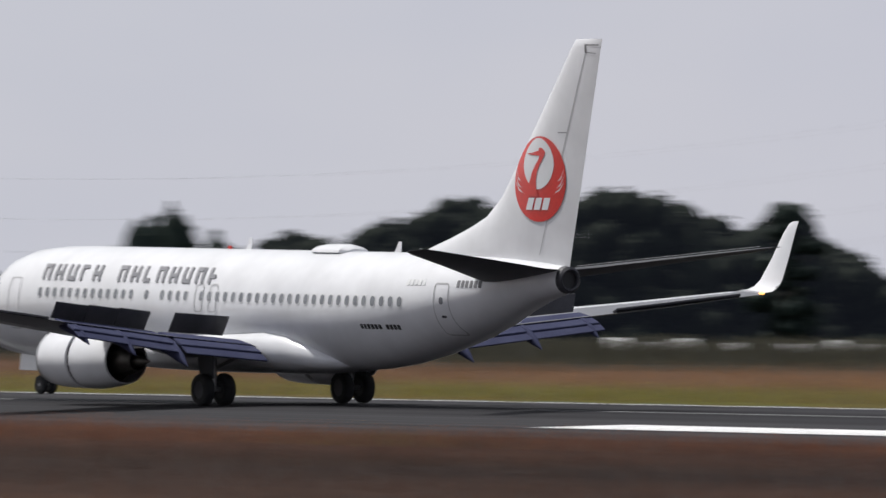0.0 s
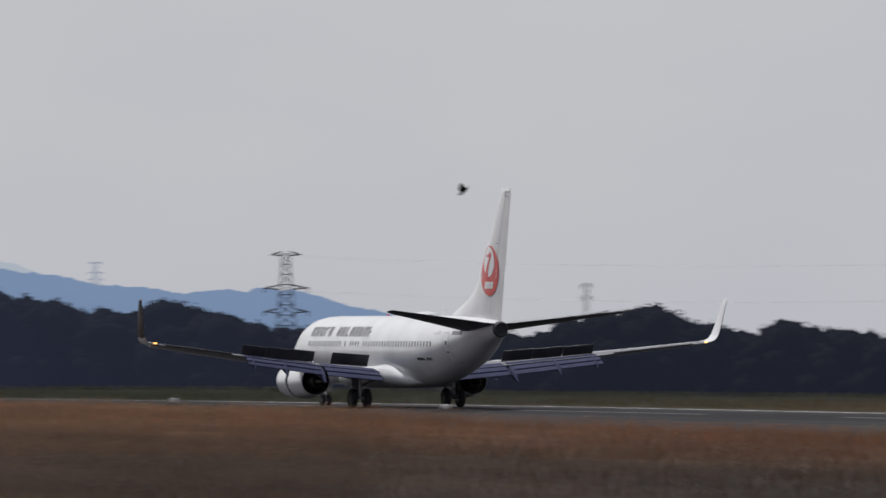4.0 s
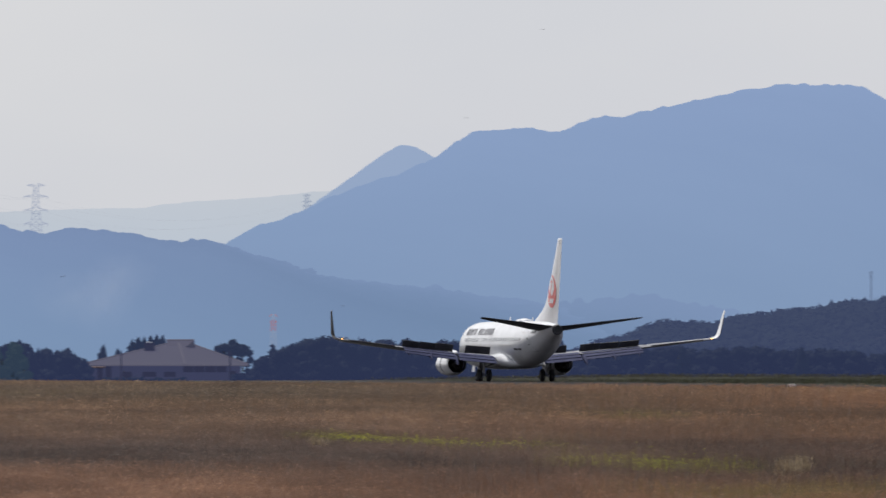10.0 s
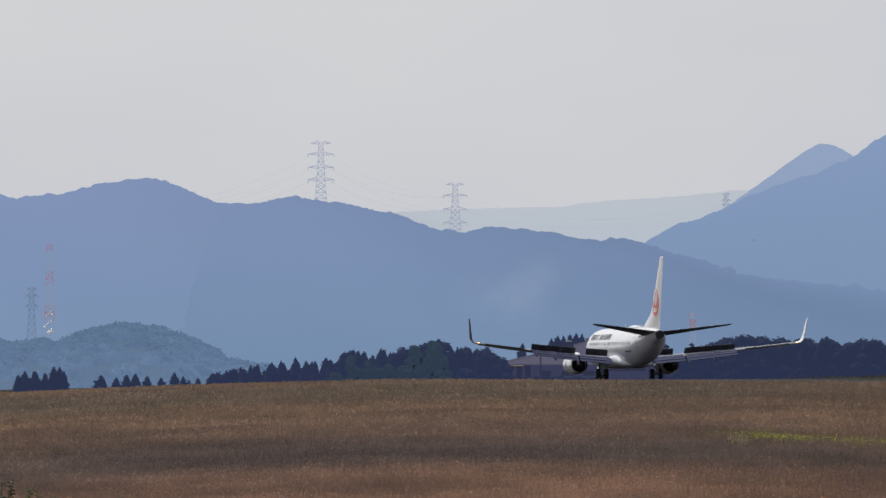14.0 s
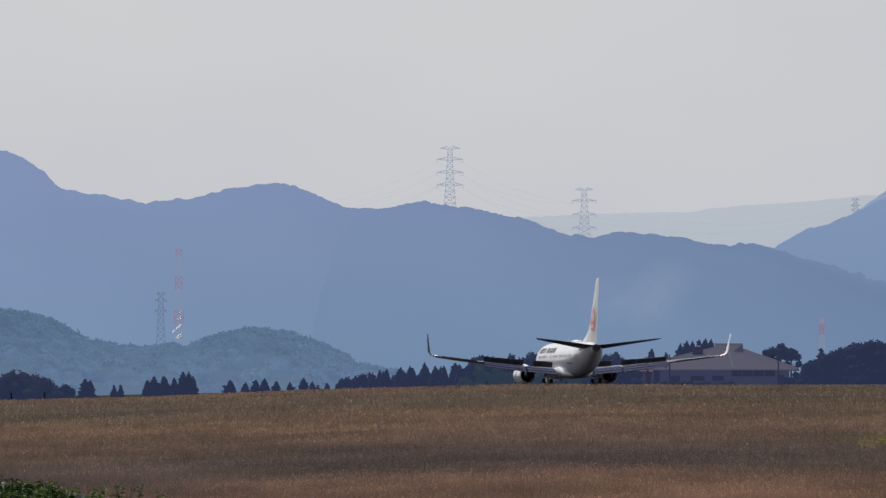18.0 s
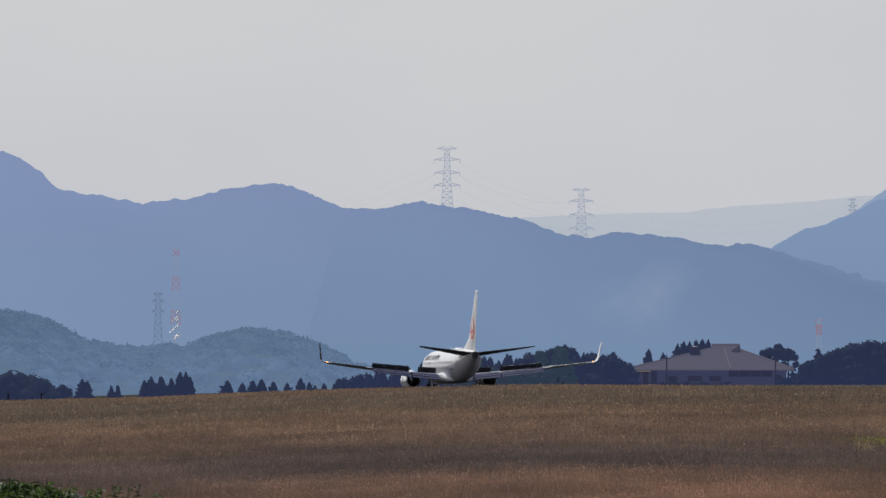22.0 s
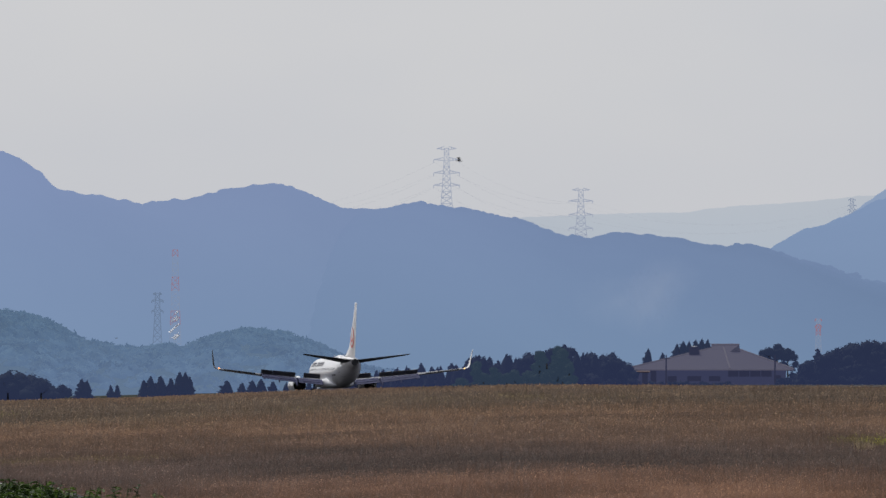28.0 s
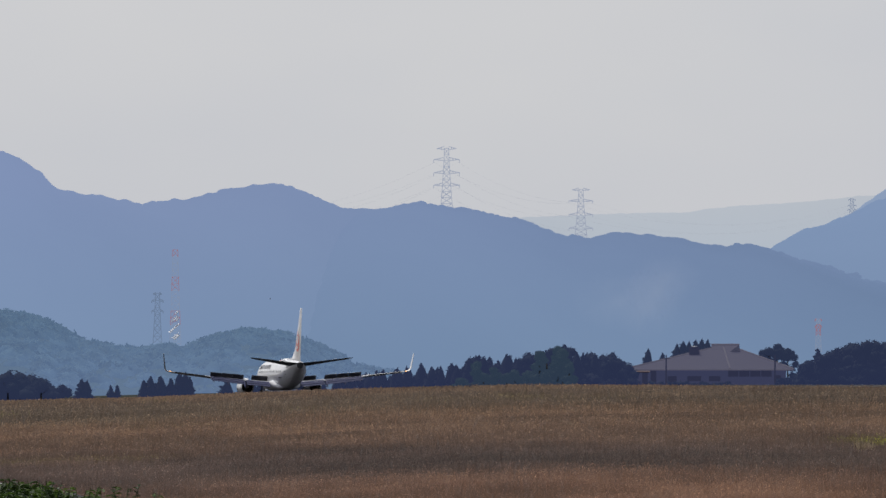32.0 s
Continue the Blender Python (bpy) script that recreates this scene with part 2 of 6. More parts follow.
def rough(x, y, scale, seed=0, octaves=4, gain=0.5):
    """Smooth noise on numpy arrays, about -1 to 1."""
    tot, amp, out_ = 0.0, 1.0, 0.0
    for o in range(octaves):
        u, v = x / scale * 2 ** o + seed * 17.3, y / scale * 2 ** o - seed * 9.1
        i, j = np.floor(u), np.floor(v)
        a, b = u - i, v - j
        a, b = a * a * (3 - 2 * a), b * b * (3 - 2 * b)

        def h(p, q):
            s = np.sin(p * 127.1 + q * 311.7 + seed * 74.7 + o * 13.1) * 43758.5453
            return (s - np.floor(s)) * 2 - 1

        out_ = out_ + amp * ((h(i, j) * (1 - a) + h(i + 1, j) * a) * (1 - b) + (h(i, j + 1) * (1 - a) + h(i + 1, j + 1) * a) * b)
        tot, amp = tot + amp, amp * gain
    return out_ / tot


def knots(text):
    q = np.array([[float(c) for c in w.split(":")] for w in text.split()])
    return q[:, 0], q[:, 1]


# ---- terrain ----
def runway_drop(y):
    """Height of the runway along its length: level, then falling away past a crest."""
    return np.interp(y, [-400, 560, 640, 745, 845, 925, 1000, 1100, 1160, 1256, 1340, 1700, 3000],
                     [0, 0, -0.13, -0.47, -0.85, -1.22, -1.70, -2.68, -3.38, -4.55, -5.58, -9.0, -14])


BASE_AZ, BASE_EL = knots("-20:0.43 5:0.43 6.3:0.425 7:0.41 8:0.39 9:0.37 10:0.36 11:0.357 13:0.335 15:0.345 18:0.37 20:0.41 22:0.46 24:0.475 27:0.48 30:0.47 33:0.53 36:0.56 40:0.56 60:0.56")


def crown(x):
    """How far the cambered runway and its shoulders lie below the centre line."""
    return 0.014 * np.clip(np.abs(x) - 3.0, 0.0, 20.5)


def ground_z(x, y):
    x, y = np.asarray(x, float), np.asarray(y, float)
    d = np.hypot(x, y) + 1e-6
    az = np.degrees(np.arctan2(x, y))
    sn, cs = np.abs(np.sin(np.radians(az))) + 1e-6, np.maximum(np.cos(np.radians(az)), 0.0)
    edge = np.minimum(160.0 / sn, 1700.0)
    he = 4.6 - runway_drop(edge * cs)
    near = 1.7 + (he - 1.7) / edge * d + 0.29 * np.clip((d / edge - 0.72) / 0.28, 0, 1)
    strip = np.minimum(245.0 / sn, 1900.0)
    far = np.tan(np.radians(np.interp(az, BASE_AZ, BASE_EL))) * d
    k = np.clip((d - strip) / 180.0, 0, 1)
    k = k * k * (3 - 2 * k)
    mid = (4.6 - runway_drop(y) + crown(x - RUNWAY_X)) * (1 - k) + far * k
    near = near - np.interp(az, [15.6, 16.6, 18.4, 20.5], [0.0, 0.24, 0.22, 0.0]) * np.clip((d / edge - 0.6) / 0.35, 0, 1)
    h = np.where(d < edge, near, mid)
    h = np.where((y < 0) | (x < 0), 1.7 + 0.0065 * d, h)
    lumps = rough(x, y, 60.0, 3, 3) * 0.22 * np.clip((d - 60) / 200, 0, 1) * (np.abs(x - RUNWAY_X) > 26)
    under = np.where(np.abs(x - RUNWAY_X) < 23.0, 0.25, 0.0)
    return 4.6 - h + lumps - under


def grid_faces(r, c, wrap=False):
    i, j = np.meshgrid(np.arange(r - 1), np.arange(c if wrap else c - 1), indexing="ij")
    a, b = i * c + j, i * c + (j + 1) % c
    return np.stack([a, b, b + c, a + c], -1).reshape(-1, 4)


def dry_grass_ground():
    m, n, l, p = shader("dry_grass_ground")
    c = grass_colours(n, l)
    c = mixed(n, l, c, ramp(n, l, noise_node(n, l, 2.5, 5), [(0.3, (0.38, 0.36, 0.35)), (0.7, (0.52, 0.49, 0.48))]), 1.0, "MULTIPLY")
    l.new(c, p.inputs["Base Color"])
    p.inputs["Roughness"].default_value = 0.95
    p.inputs["Specular IOR Level"].default_value = 0.1
    return m


def grass_colours(n, l):
    """Rust, straw, grey-brown and green patches of a dry meadow, toned by distance and bearing from the camera."""
    wide = noise_node(n, l, 0.020, 4, (1.0, 0.55, 1))
    mid = noise_node(n, l, 0.06, 4, (1.0, 0.5, 1))
    fine = noise_node(n, l, 0.9, 3)
    c = ramp(n, l, wide, [(0.38, (0.15, 0.115, 0.10)), (0.46, (0.21, 0.145, 0.108)), (0.53, (0.30, 0.18, 0.118)), (0.60, (0.27, 0.195, 0.125))])
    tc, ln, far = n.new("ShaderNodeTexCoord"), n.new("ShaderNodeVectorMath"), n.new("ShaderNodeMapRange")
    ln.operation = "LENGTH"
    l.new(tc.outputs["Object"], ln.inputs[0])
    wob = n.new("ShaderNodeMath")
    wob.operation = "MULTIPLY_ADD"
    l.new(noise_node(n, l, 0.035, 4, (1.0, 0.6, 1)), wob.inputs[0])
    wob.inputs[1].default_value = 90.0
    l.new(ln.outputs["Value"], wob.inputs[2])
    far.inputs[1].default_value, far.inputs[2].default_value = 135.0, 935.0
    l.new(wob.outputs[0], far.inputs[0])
    # colour bands by distance from the camera, fitted to its view: tan, grey-mauve, straw, grey-brown
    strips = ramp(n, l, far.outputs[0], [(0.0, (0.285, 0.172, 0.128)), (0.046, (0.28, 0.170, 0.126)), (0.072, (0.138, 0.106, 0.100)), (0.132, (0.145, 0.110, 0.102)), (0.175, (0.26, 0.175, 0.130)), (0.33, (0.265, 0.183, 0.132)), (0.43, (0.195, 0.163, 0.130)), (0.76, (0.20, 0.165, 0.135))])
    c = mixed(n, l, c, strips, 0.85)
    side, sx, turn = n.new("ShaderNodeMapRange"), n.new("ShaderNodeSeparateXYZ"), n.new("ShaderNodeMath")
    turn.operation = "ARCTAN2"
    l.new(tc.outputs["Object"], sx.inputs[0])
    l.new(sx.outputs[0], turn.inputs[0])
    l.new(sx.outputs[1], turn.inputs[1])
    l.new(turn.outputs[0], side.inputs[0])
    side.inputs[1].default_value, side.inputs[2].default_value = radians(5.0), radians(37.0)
    # tone by bearing from the camera, fitted to its view: darker towards the runway's start
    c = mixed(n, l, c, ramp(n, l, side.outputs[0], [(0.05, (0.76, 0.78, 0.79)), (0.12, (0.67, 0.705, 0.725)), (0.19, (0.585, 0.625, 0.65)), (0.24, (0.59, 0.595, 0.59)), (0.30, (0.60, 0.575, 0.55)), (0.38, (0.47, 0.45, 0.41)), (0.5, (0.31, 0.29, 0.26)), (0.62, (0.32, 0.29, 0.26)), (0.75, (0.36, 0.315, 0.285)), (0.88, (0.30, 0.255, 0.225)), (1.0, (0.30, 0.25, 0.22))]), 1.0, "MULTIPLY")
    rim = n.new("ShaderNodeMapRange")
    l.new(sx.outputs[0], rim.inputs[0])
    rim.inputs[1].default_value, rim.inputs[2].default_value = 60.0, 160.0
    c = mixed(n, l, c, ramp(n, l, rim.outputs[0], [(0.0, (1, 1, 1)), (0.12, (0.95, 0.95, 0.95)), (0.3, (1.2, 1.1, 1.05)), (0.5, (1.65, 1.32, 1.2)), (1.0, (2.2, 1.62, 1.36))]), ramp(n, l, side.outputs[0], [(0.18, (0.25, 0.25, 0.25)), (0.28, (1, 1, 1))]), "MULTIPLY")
    spots = ramp(n, l, noise_node(n, l, 0.30, 5, (1.0, 0.22, 1), 0.65), [(0.36, (0.60, 0.62, 0.64)), (0.64, (1.30, 1.28, 1.22))])
    c = mixed(n, l, c, spots, 0.9, "MULTIPLY")
    c = mixed(n, l, c, ramp(n, l, mid, [(0.36, (0.60, 0.63, 0.66)), (0.62, (1.32, 1.26, 1.16))]), 0.9, "MULTIPLY")
    green = ramp(n, l, noise_node(n, l, 0.045, 3, (1.0, 0.6, 1)), [(0.64, (0, 0, 0)), (0.72, (1, 1, 1))])
    c = mixed(n, l, c, (0.135, 0.15, 0.035), green)
    for px, py, rx, ry in ((39.7, 192.0, 1.0, 17.0), (34.4, 149.0, 0.8, 9.0)):      # lush green spots
        tc, mp, ln = n.new("ShaderNodeTexCoord"), n.new("ShaderNodeMapping"), n.new("ShaderNodeVectorMath")
        mp.vector_type = "POINT"
        mp.inputs["Location"].default_value = (-px / rx, -py / ry, 0)
        mp.inputs["Scale"].default_value = (1 / rx, 1 / ry, 0)
        ln.operation = "LENGTH"
        l.new(tc.outputs["Object"], mp.inputs[0])
        l.new(mp.outputs[0], ln.inputs[0])
        spot = mixed(n, l, ramp(n, l, ln.outputs["Value"], [(0.4, (1, 1, 1)), (0.95, (0, 0, 0))]), ramp(n, l, noise_node(n, l, 0.5, 4), [(0.35, (0, 0, 0)), (0.5, (1, 1, 1))]), 1.0, "MULTIPLY")
        c = mixed(n, l, c, (0.34, 0.38, 0.035), spot)
    tc, sep, band = n.new("ShaderNodeTexCoord"), n.new("ShaderNodeSeparateXYZ"), n.new("ShaderNodeMapRange")
    l.new(tc.outputs["Object"], sep.inputs[0])
    l.new(sep.outputs[0], band.inputs[0])
    band.inputs[1].default_value, band.inputs[2].default_value = 200.0, 300.0
    verge = ramp(n, l, band.outputs[0], [(0.03, (0, 0, 0)), (0.07, (1, 1, 1)), (0.26, (0.9, 0.9, 0.9)), (0.42, (0, 0, 0))])
    patchy = ramp(n, l, noise_node(n, l, 0.12, 4, (1.0, 0.3, 1)), [(0.35, (0.5, 0.5, 0.5)), (0.55, (1, 1, 1))])
    along = n.new("ShaderNodeMapRange")
    l.new(sep.outputs[1], along.inputs[0])
    along.inputs[1].default_value, along.inputs[2].default_value = 330.0, 640.0
    lush = ramp(n, l, along.outputs[0], [(0.0, (0.165, 0.165, 0.030)), (0.12, (0.17, 0.165, 0.034)), (0.3, (0.125, 0.088, 0.04)), (1.0, (0.028, 0.034, 0.018))])
    rust = ramp(n, l, along.outputs[0], [(0.0, (0.22, 0.12, 0.055)), (0.15, (0.20, 0.112, 0.058)), (0.3, (0.165, 0.092, 0.053)), (1.0, (0.028, 0.032, 0.018))])
    c = mixed(n, l, c, rust, ramp(n, l, band.outputs[0], [(0.03, (0, 0, 0)), (0.06, (1, 1, 1))]))
    c = mixed(n, l, c, (0.046, 0.048, 0.030), ramp(n, l, band.outputs[0], [(0.6, (0, 0, 0)), (0.9, (1, 1, 1))]))
    c = mixed(n, l, c, lush, mixed(n, l, verge, patchy, 1.0, "MULTIPLY"))
    return mixed(n, l, c, ramp(n, l, fine, [(0.3, (0.85, 0.85, 0.85)), (0.7, (1.12, 1.12, 1.12))]), 0.7, "MULTIPLY")


def asphalt():
    m, n, l, p = shader("runway_asphalt")
    c = ramp(n, l, noise_node(n, l, 0.10, 5, (1, 0.25, 1)), [(0.3, (0.026, 0.0255, 0.028)), (0.7, (0.046, 0.045, 0.048))])
    c = mixed(n, l, c, ramp(n, l, noise_node(n, l, 0.6, 3, (1, 0.012, 1)), [(0.32, (0.55, 0.55, 0.57)), (0.62, (1.25, 1.25, 1.25))]), 0.9, "MULTIPLY")
    tc, sep, mth = n.new("ShaderNodeTexCoord"), n.new("ShaderNodeSeparateXYZ"), n.new("ShaderNodeMath")
    l.new(tc.outputs["Object"], sep.inputs[0])
    mth.operation = "ABSOLUTE"
    l.new(sep.outputs[0], mth.inputs[0])
    mr = n.new("ShaderNodeMapRange")
    mr.inputs[2].default_value = 22.0
    l.new(mth.outputs[0], mr.inputs[0])
    worn = ramp(n, l, mr.outputs[0], [(0.12, (0.42, 0.42, 0.44)), (0.45, (1, 1, 1))])
    c = mixed(n, l, c, worn, 0.85, "MULTIPLY")
    c = mixed(n, l, c, ramp(n, l, noise_node(n, l, 6.0, 4), [(0.3, (0.8, 0.8, 0.8)), (0.7, (1.15, 1.15, 1.15))]), 0.8, "MULTIPLY")
    l.new(c, p.inputs["Base Color"])
    p.inputs["Roughness"].default_value = 0.95
    p.inputs["Specular IOR Level"].default_value = 0.1
    return m


def build_ground():
    az = np.radians(np.concatenate([np.arange(-180, 0, 6.0), np.arange(0, 4.5, 0.5), np.arange(4.5, 38.5, 0.12), np.arange(38.5, 60, 1.5), np.arange(60, 180, 6.0)]))
    d = np.concatenate([[0.01, 8, 20, 40, 60, 80], np.geomspace(100, 1500, 170), np.geomspace(1560, 4990, 30)])
    dd, aa = np.meshgrid(d, az, indexing="ij")
    x, y = dd * np.sin(aa), dd * np.cos(aa)
    me = array_mesh("ground", np.stack([x, y, ground_z(x, y)], -1).reshape(-1, 3), grid_faces(len(d), len(az), True)[:, ::-1], dry_grass_ground(), smooth=True)
    tagged(new("ground", me), "dry rust and straw coloured meadow round the airfield", "ground", kind="structure")


def strip_mesh(name, x0, x1, y0, y1, lift, material, parent=None, label="", step=20.0):
    """A strip that follows the runway's height, x from its centre line."""
    y = np.linspace(y0, y1, max(2, int((y1 - y0) / step) + 1))
    v, f = [], []
    cols = [x0] + [c for c in (-3.0, 3.0) if x0 < c < x1] + [x1]
    m = len(cols) + 2
    for i, yy in enumerate(y):
        z = float(runway_drop(yy)) + lift
        top = [(xx, yy, z - float(crown(xx))) for xx in cols]
        v += top + [(x1, yy, top[-1][2] - 0.2), (x0, yy, top[0][2] - 0.2)]
        if i:
            a, b = (i - 1) * m, i * m
            f += [(a + k, a + k + 1, b + k + 1, b + k) for k in range(m - 2)] + [(a + m - 1, a, b, b + m - 1)]
    n = len(v)
    f += [tuple(range(m - 1, -1, -1)), tuple(range(n - m, n))]
    ob = new(name, mesh_from(name, v, f, material))
    if parent:
        ob.parent = parent
    else:
        ob.location.x = RUNWAY_X
    return tagged(ob, label) if label else ob


def build_runway():
    rw = tagged(strip_mesh("runway", -22.6, 22.6, -300, 2600, 0.0, asphalt()), "grey asphalt runway with dark tyre marks", "runway", kind="structure")
    stripe = paint("marking_white", (0.55, 0.55, 0.55), (0.75, 0.75, 0.75), 0.7, 0.7)
    for side in (-1, 1):
        if side > 0:
            strip_mesh("edge_line", side * 21.0 - 0.45, side * 21.0 + 0.45, -300, 2600, 0.006, stripe, rw, "white painted edge line")
        for y in (72, 222, 372):
            if side < 0:
                strip_mesh("touchdown_bar", side * 13.0 - 1.8, side * 13.0 + 1.8, y - 1.5, y + 22.5, 0.006, stripe, rw, "white painted touchdown bar", 12)
    worn_paint = paint("worn_marking", (0.06, 0.06, 0.062), (0.16, 0.16, 0.16), 0.5, 0.9)
    for y in range(36, 560, 50):
        strip_mesh("centre_dash", -0.45, 0.45, y, y + 30, 0.006, worn_paint, rw, "centre dash blackened by tyres", 15)
    shoulder = paint("shoulder_asphalt", (0.06, 0.06, 0.06), (0.10, 0.10, 0.097), 0.2, 0.95)
    for side, nm in ((-1, "shoulder_near"), (1, "shoulder_far")):
        ob = strip_mesh(nm, *sorted((side * 22.62, side * 25.0)), -300, 2600, -0.02, shoulder)
        tagged(ob, "weathered asphalt shoulder along the runway", "shoulder", kind="structure")


build_ground()
build_runway()


# ---- mountains ----
def range_mesh(name, text, d0, d1, d2, foot, material, label, rugged=0.05, trees=2.0, seed=1, step=0.012, rows=46, category="mountain"):
    """A wooded ridge: it climbs from its foot at d0 to the crest at d1 and falls behind to d2."""
    ka, ke = knots(text)
    az = np.arange(ka[0], ka[-1], step)
    el = np.interp(az, ka, ke)
    k = max(3, int(0.10 / step)) | 1
    w = np.hanning(k + 2)[1:-1]
    el = np.convolve(np.pad(el, k // 2, "edge"), w / w.sum(), "valid")
    crest = 4.6 + d1 * np.tan(np.radians(el))
    t = np.concatenate([np.linspace(0, 1, rows), [1.25, 1.6, 2.0]])
    tt, aa = np.meshgrid(t, np.radians(az), indexing="ij")
    dd = np.where(tt <= 1, d0 + (d1 - d0) * tt, d1 + (d2 - d1) * (tt - 1))
    x, y = dd * np.sin(aa), dd * np.cos(aa)
    z0 = 4.6 - np.tan(np.radians(foot)) * dd
    rise = np.where(tt <= 1, np.sin(tt * np.pi / 2) ** 1.2, np.cos((tt - 1) * np.pi / 2))
    z = z0 + (crest[None, :] - z0) * rise
    hgt = (crest[None, :] - z0).clip(5, None)
    gully = rough(aa * d1, dd * 0.22, 260, seed, 5)
    z = z + rugged * hgt * gully * np.clip(0.97 - tt, 0, 1) * np.clip(tt * 3, 0, 1)
    size = d1 / 900.0          # crowns as they look from the field
    z = z + trees * (rough(x, y, size * 0.8, seed + 5, 2) * 0.5 + np.abs(rough(x, y, size * 2.2, seed + 9, 2)) * 0.9 - 0.4) * np.clip(tt * 4, 0, 1)
    me = array_mesh(name, np.stack([x, y, z], -1).reshape(-1, 3), grid_faces(len(t), len(az)), material, smooth=True)
    return tagged(new(name, me), label, category, kind="structure")


# haze before each slope put into its material as blue glow
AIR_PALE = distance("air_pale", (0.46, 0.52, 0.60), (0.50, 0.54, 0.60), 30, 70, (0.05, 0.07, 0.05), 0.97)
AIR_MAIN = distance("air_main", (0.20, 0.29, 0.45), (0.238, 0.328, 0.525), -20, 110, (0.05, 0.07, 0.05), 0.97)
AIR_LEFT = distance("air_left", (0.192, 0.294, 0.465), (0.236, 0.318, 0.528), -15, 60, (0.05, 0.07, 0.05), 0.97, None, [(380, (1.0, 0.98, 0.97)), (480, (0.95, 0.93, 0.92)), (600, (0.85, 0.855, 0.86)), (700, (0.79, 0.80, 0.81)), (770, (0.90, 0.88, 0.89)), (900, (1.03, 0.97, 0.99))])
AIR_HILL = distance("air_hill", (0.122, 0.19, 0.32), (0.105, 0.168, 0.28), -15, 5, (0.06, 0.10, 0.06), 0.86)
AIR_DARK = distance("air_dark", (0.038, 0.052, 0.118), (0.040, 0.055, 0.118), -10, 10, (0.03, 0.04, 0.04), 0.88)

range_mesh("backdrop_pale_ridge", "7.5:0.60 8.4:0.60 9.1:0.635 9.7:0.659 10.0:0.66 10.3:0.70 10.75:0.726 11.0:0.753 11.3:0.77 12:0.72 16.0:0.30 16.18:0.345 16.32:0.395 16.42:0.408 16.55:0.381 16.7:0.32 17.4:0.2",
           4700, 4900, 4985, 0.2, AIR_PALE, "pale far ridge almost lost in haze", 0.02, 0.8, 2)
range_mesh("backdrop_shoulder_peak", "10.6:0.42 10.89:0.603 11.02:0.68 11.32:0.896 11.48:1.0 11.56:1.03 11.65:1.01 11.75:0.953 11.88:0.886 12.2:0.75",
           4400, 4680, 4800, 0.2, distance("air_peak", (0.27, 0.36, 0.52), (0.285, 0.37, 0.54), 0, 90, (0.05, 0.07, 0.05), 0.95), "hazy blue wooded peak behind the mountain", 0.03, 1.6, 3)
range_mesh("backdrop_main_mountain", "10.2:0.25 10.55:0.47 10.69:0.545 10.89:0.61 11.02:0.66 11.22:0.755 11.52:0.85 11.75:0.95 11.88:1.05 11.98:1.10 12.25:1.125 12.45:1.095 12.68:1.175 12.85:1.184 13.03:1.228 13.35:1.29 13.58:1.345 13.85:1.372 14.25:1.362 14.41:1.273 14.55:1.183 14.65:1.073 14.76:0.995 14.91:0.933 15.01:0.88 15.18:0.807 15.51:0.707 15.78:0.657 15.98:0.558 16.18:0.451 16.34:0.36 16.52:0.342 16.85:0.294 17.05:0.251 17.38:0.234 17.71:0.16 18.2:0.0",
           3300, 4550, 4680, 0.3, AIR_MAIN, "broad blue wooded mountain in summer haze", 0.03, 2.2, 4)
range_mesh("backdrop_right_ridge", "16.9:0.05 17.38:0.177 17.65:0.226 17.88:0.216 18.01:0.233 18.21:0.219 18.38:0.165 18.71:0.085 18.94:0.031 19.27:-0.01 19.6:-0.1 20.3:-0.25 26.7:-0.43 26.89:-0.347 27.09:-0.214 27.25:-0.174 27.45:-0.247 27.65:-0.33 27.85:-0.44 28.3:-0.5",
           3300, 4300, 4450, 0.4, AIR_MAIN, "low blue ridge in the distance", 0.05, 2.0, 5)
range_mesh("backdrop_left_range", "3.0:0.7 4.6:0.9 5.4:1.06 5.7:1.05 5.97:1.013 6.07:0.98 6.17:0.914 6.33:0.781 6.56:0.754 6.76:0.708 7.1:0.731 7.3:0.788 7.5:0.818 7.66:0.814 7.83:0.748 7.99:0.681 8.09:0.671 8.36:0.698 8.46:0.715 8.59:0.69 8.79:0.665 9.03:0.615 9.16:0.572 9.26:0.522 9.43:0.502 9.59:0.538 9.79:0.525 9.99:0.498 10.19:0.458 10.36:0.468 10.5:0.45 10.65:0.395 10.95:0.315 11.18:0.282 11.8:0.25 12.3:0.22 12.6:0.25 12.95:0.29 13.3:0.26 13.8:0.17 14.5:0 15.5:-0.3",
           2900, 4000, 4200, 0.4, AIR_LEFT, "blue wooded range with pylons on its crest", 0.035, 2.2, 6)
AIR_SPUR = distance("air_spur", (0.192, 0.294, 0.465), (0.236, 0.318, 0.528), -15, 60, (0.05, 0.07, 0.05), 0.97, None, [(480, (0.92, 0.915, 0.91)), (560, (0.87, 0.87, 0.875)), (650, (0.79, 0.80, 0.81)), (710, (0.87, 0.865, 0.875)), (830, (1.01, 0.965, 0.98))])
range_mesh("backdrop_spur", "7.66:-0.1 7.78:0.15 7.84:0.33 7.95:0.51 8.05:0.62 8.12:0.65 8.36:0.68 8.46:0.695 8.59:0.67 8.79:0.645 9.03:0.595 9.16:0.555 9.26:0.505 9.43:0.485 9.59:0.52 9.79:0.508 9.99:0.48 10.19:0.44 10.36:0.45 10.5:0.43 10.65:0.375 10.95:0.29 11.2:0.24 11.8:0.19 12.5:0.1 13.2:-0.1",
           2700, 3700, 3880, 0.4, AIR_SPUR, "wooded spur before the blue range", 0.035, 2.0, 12)
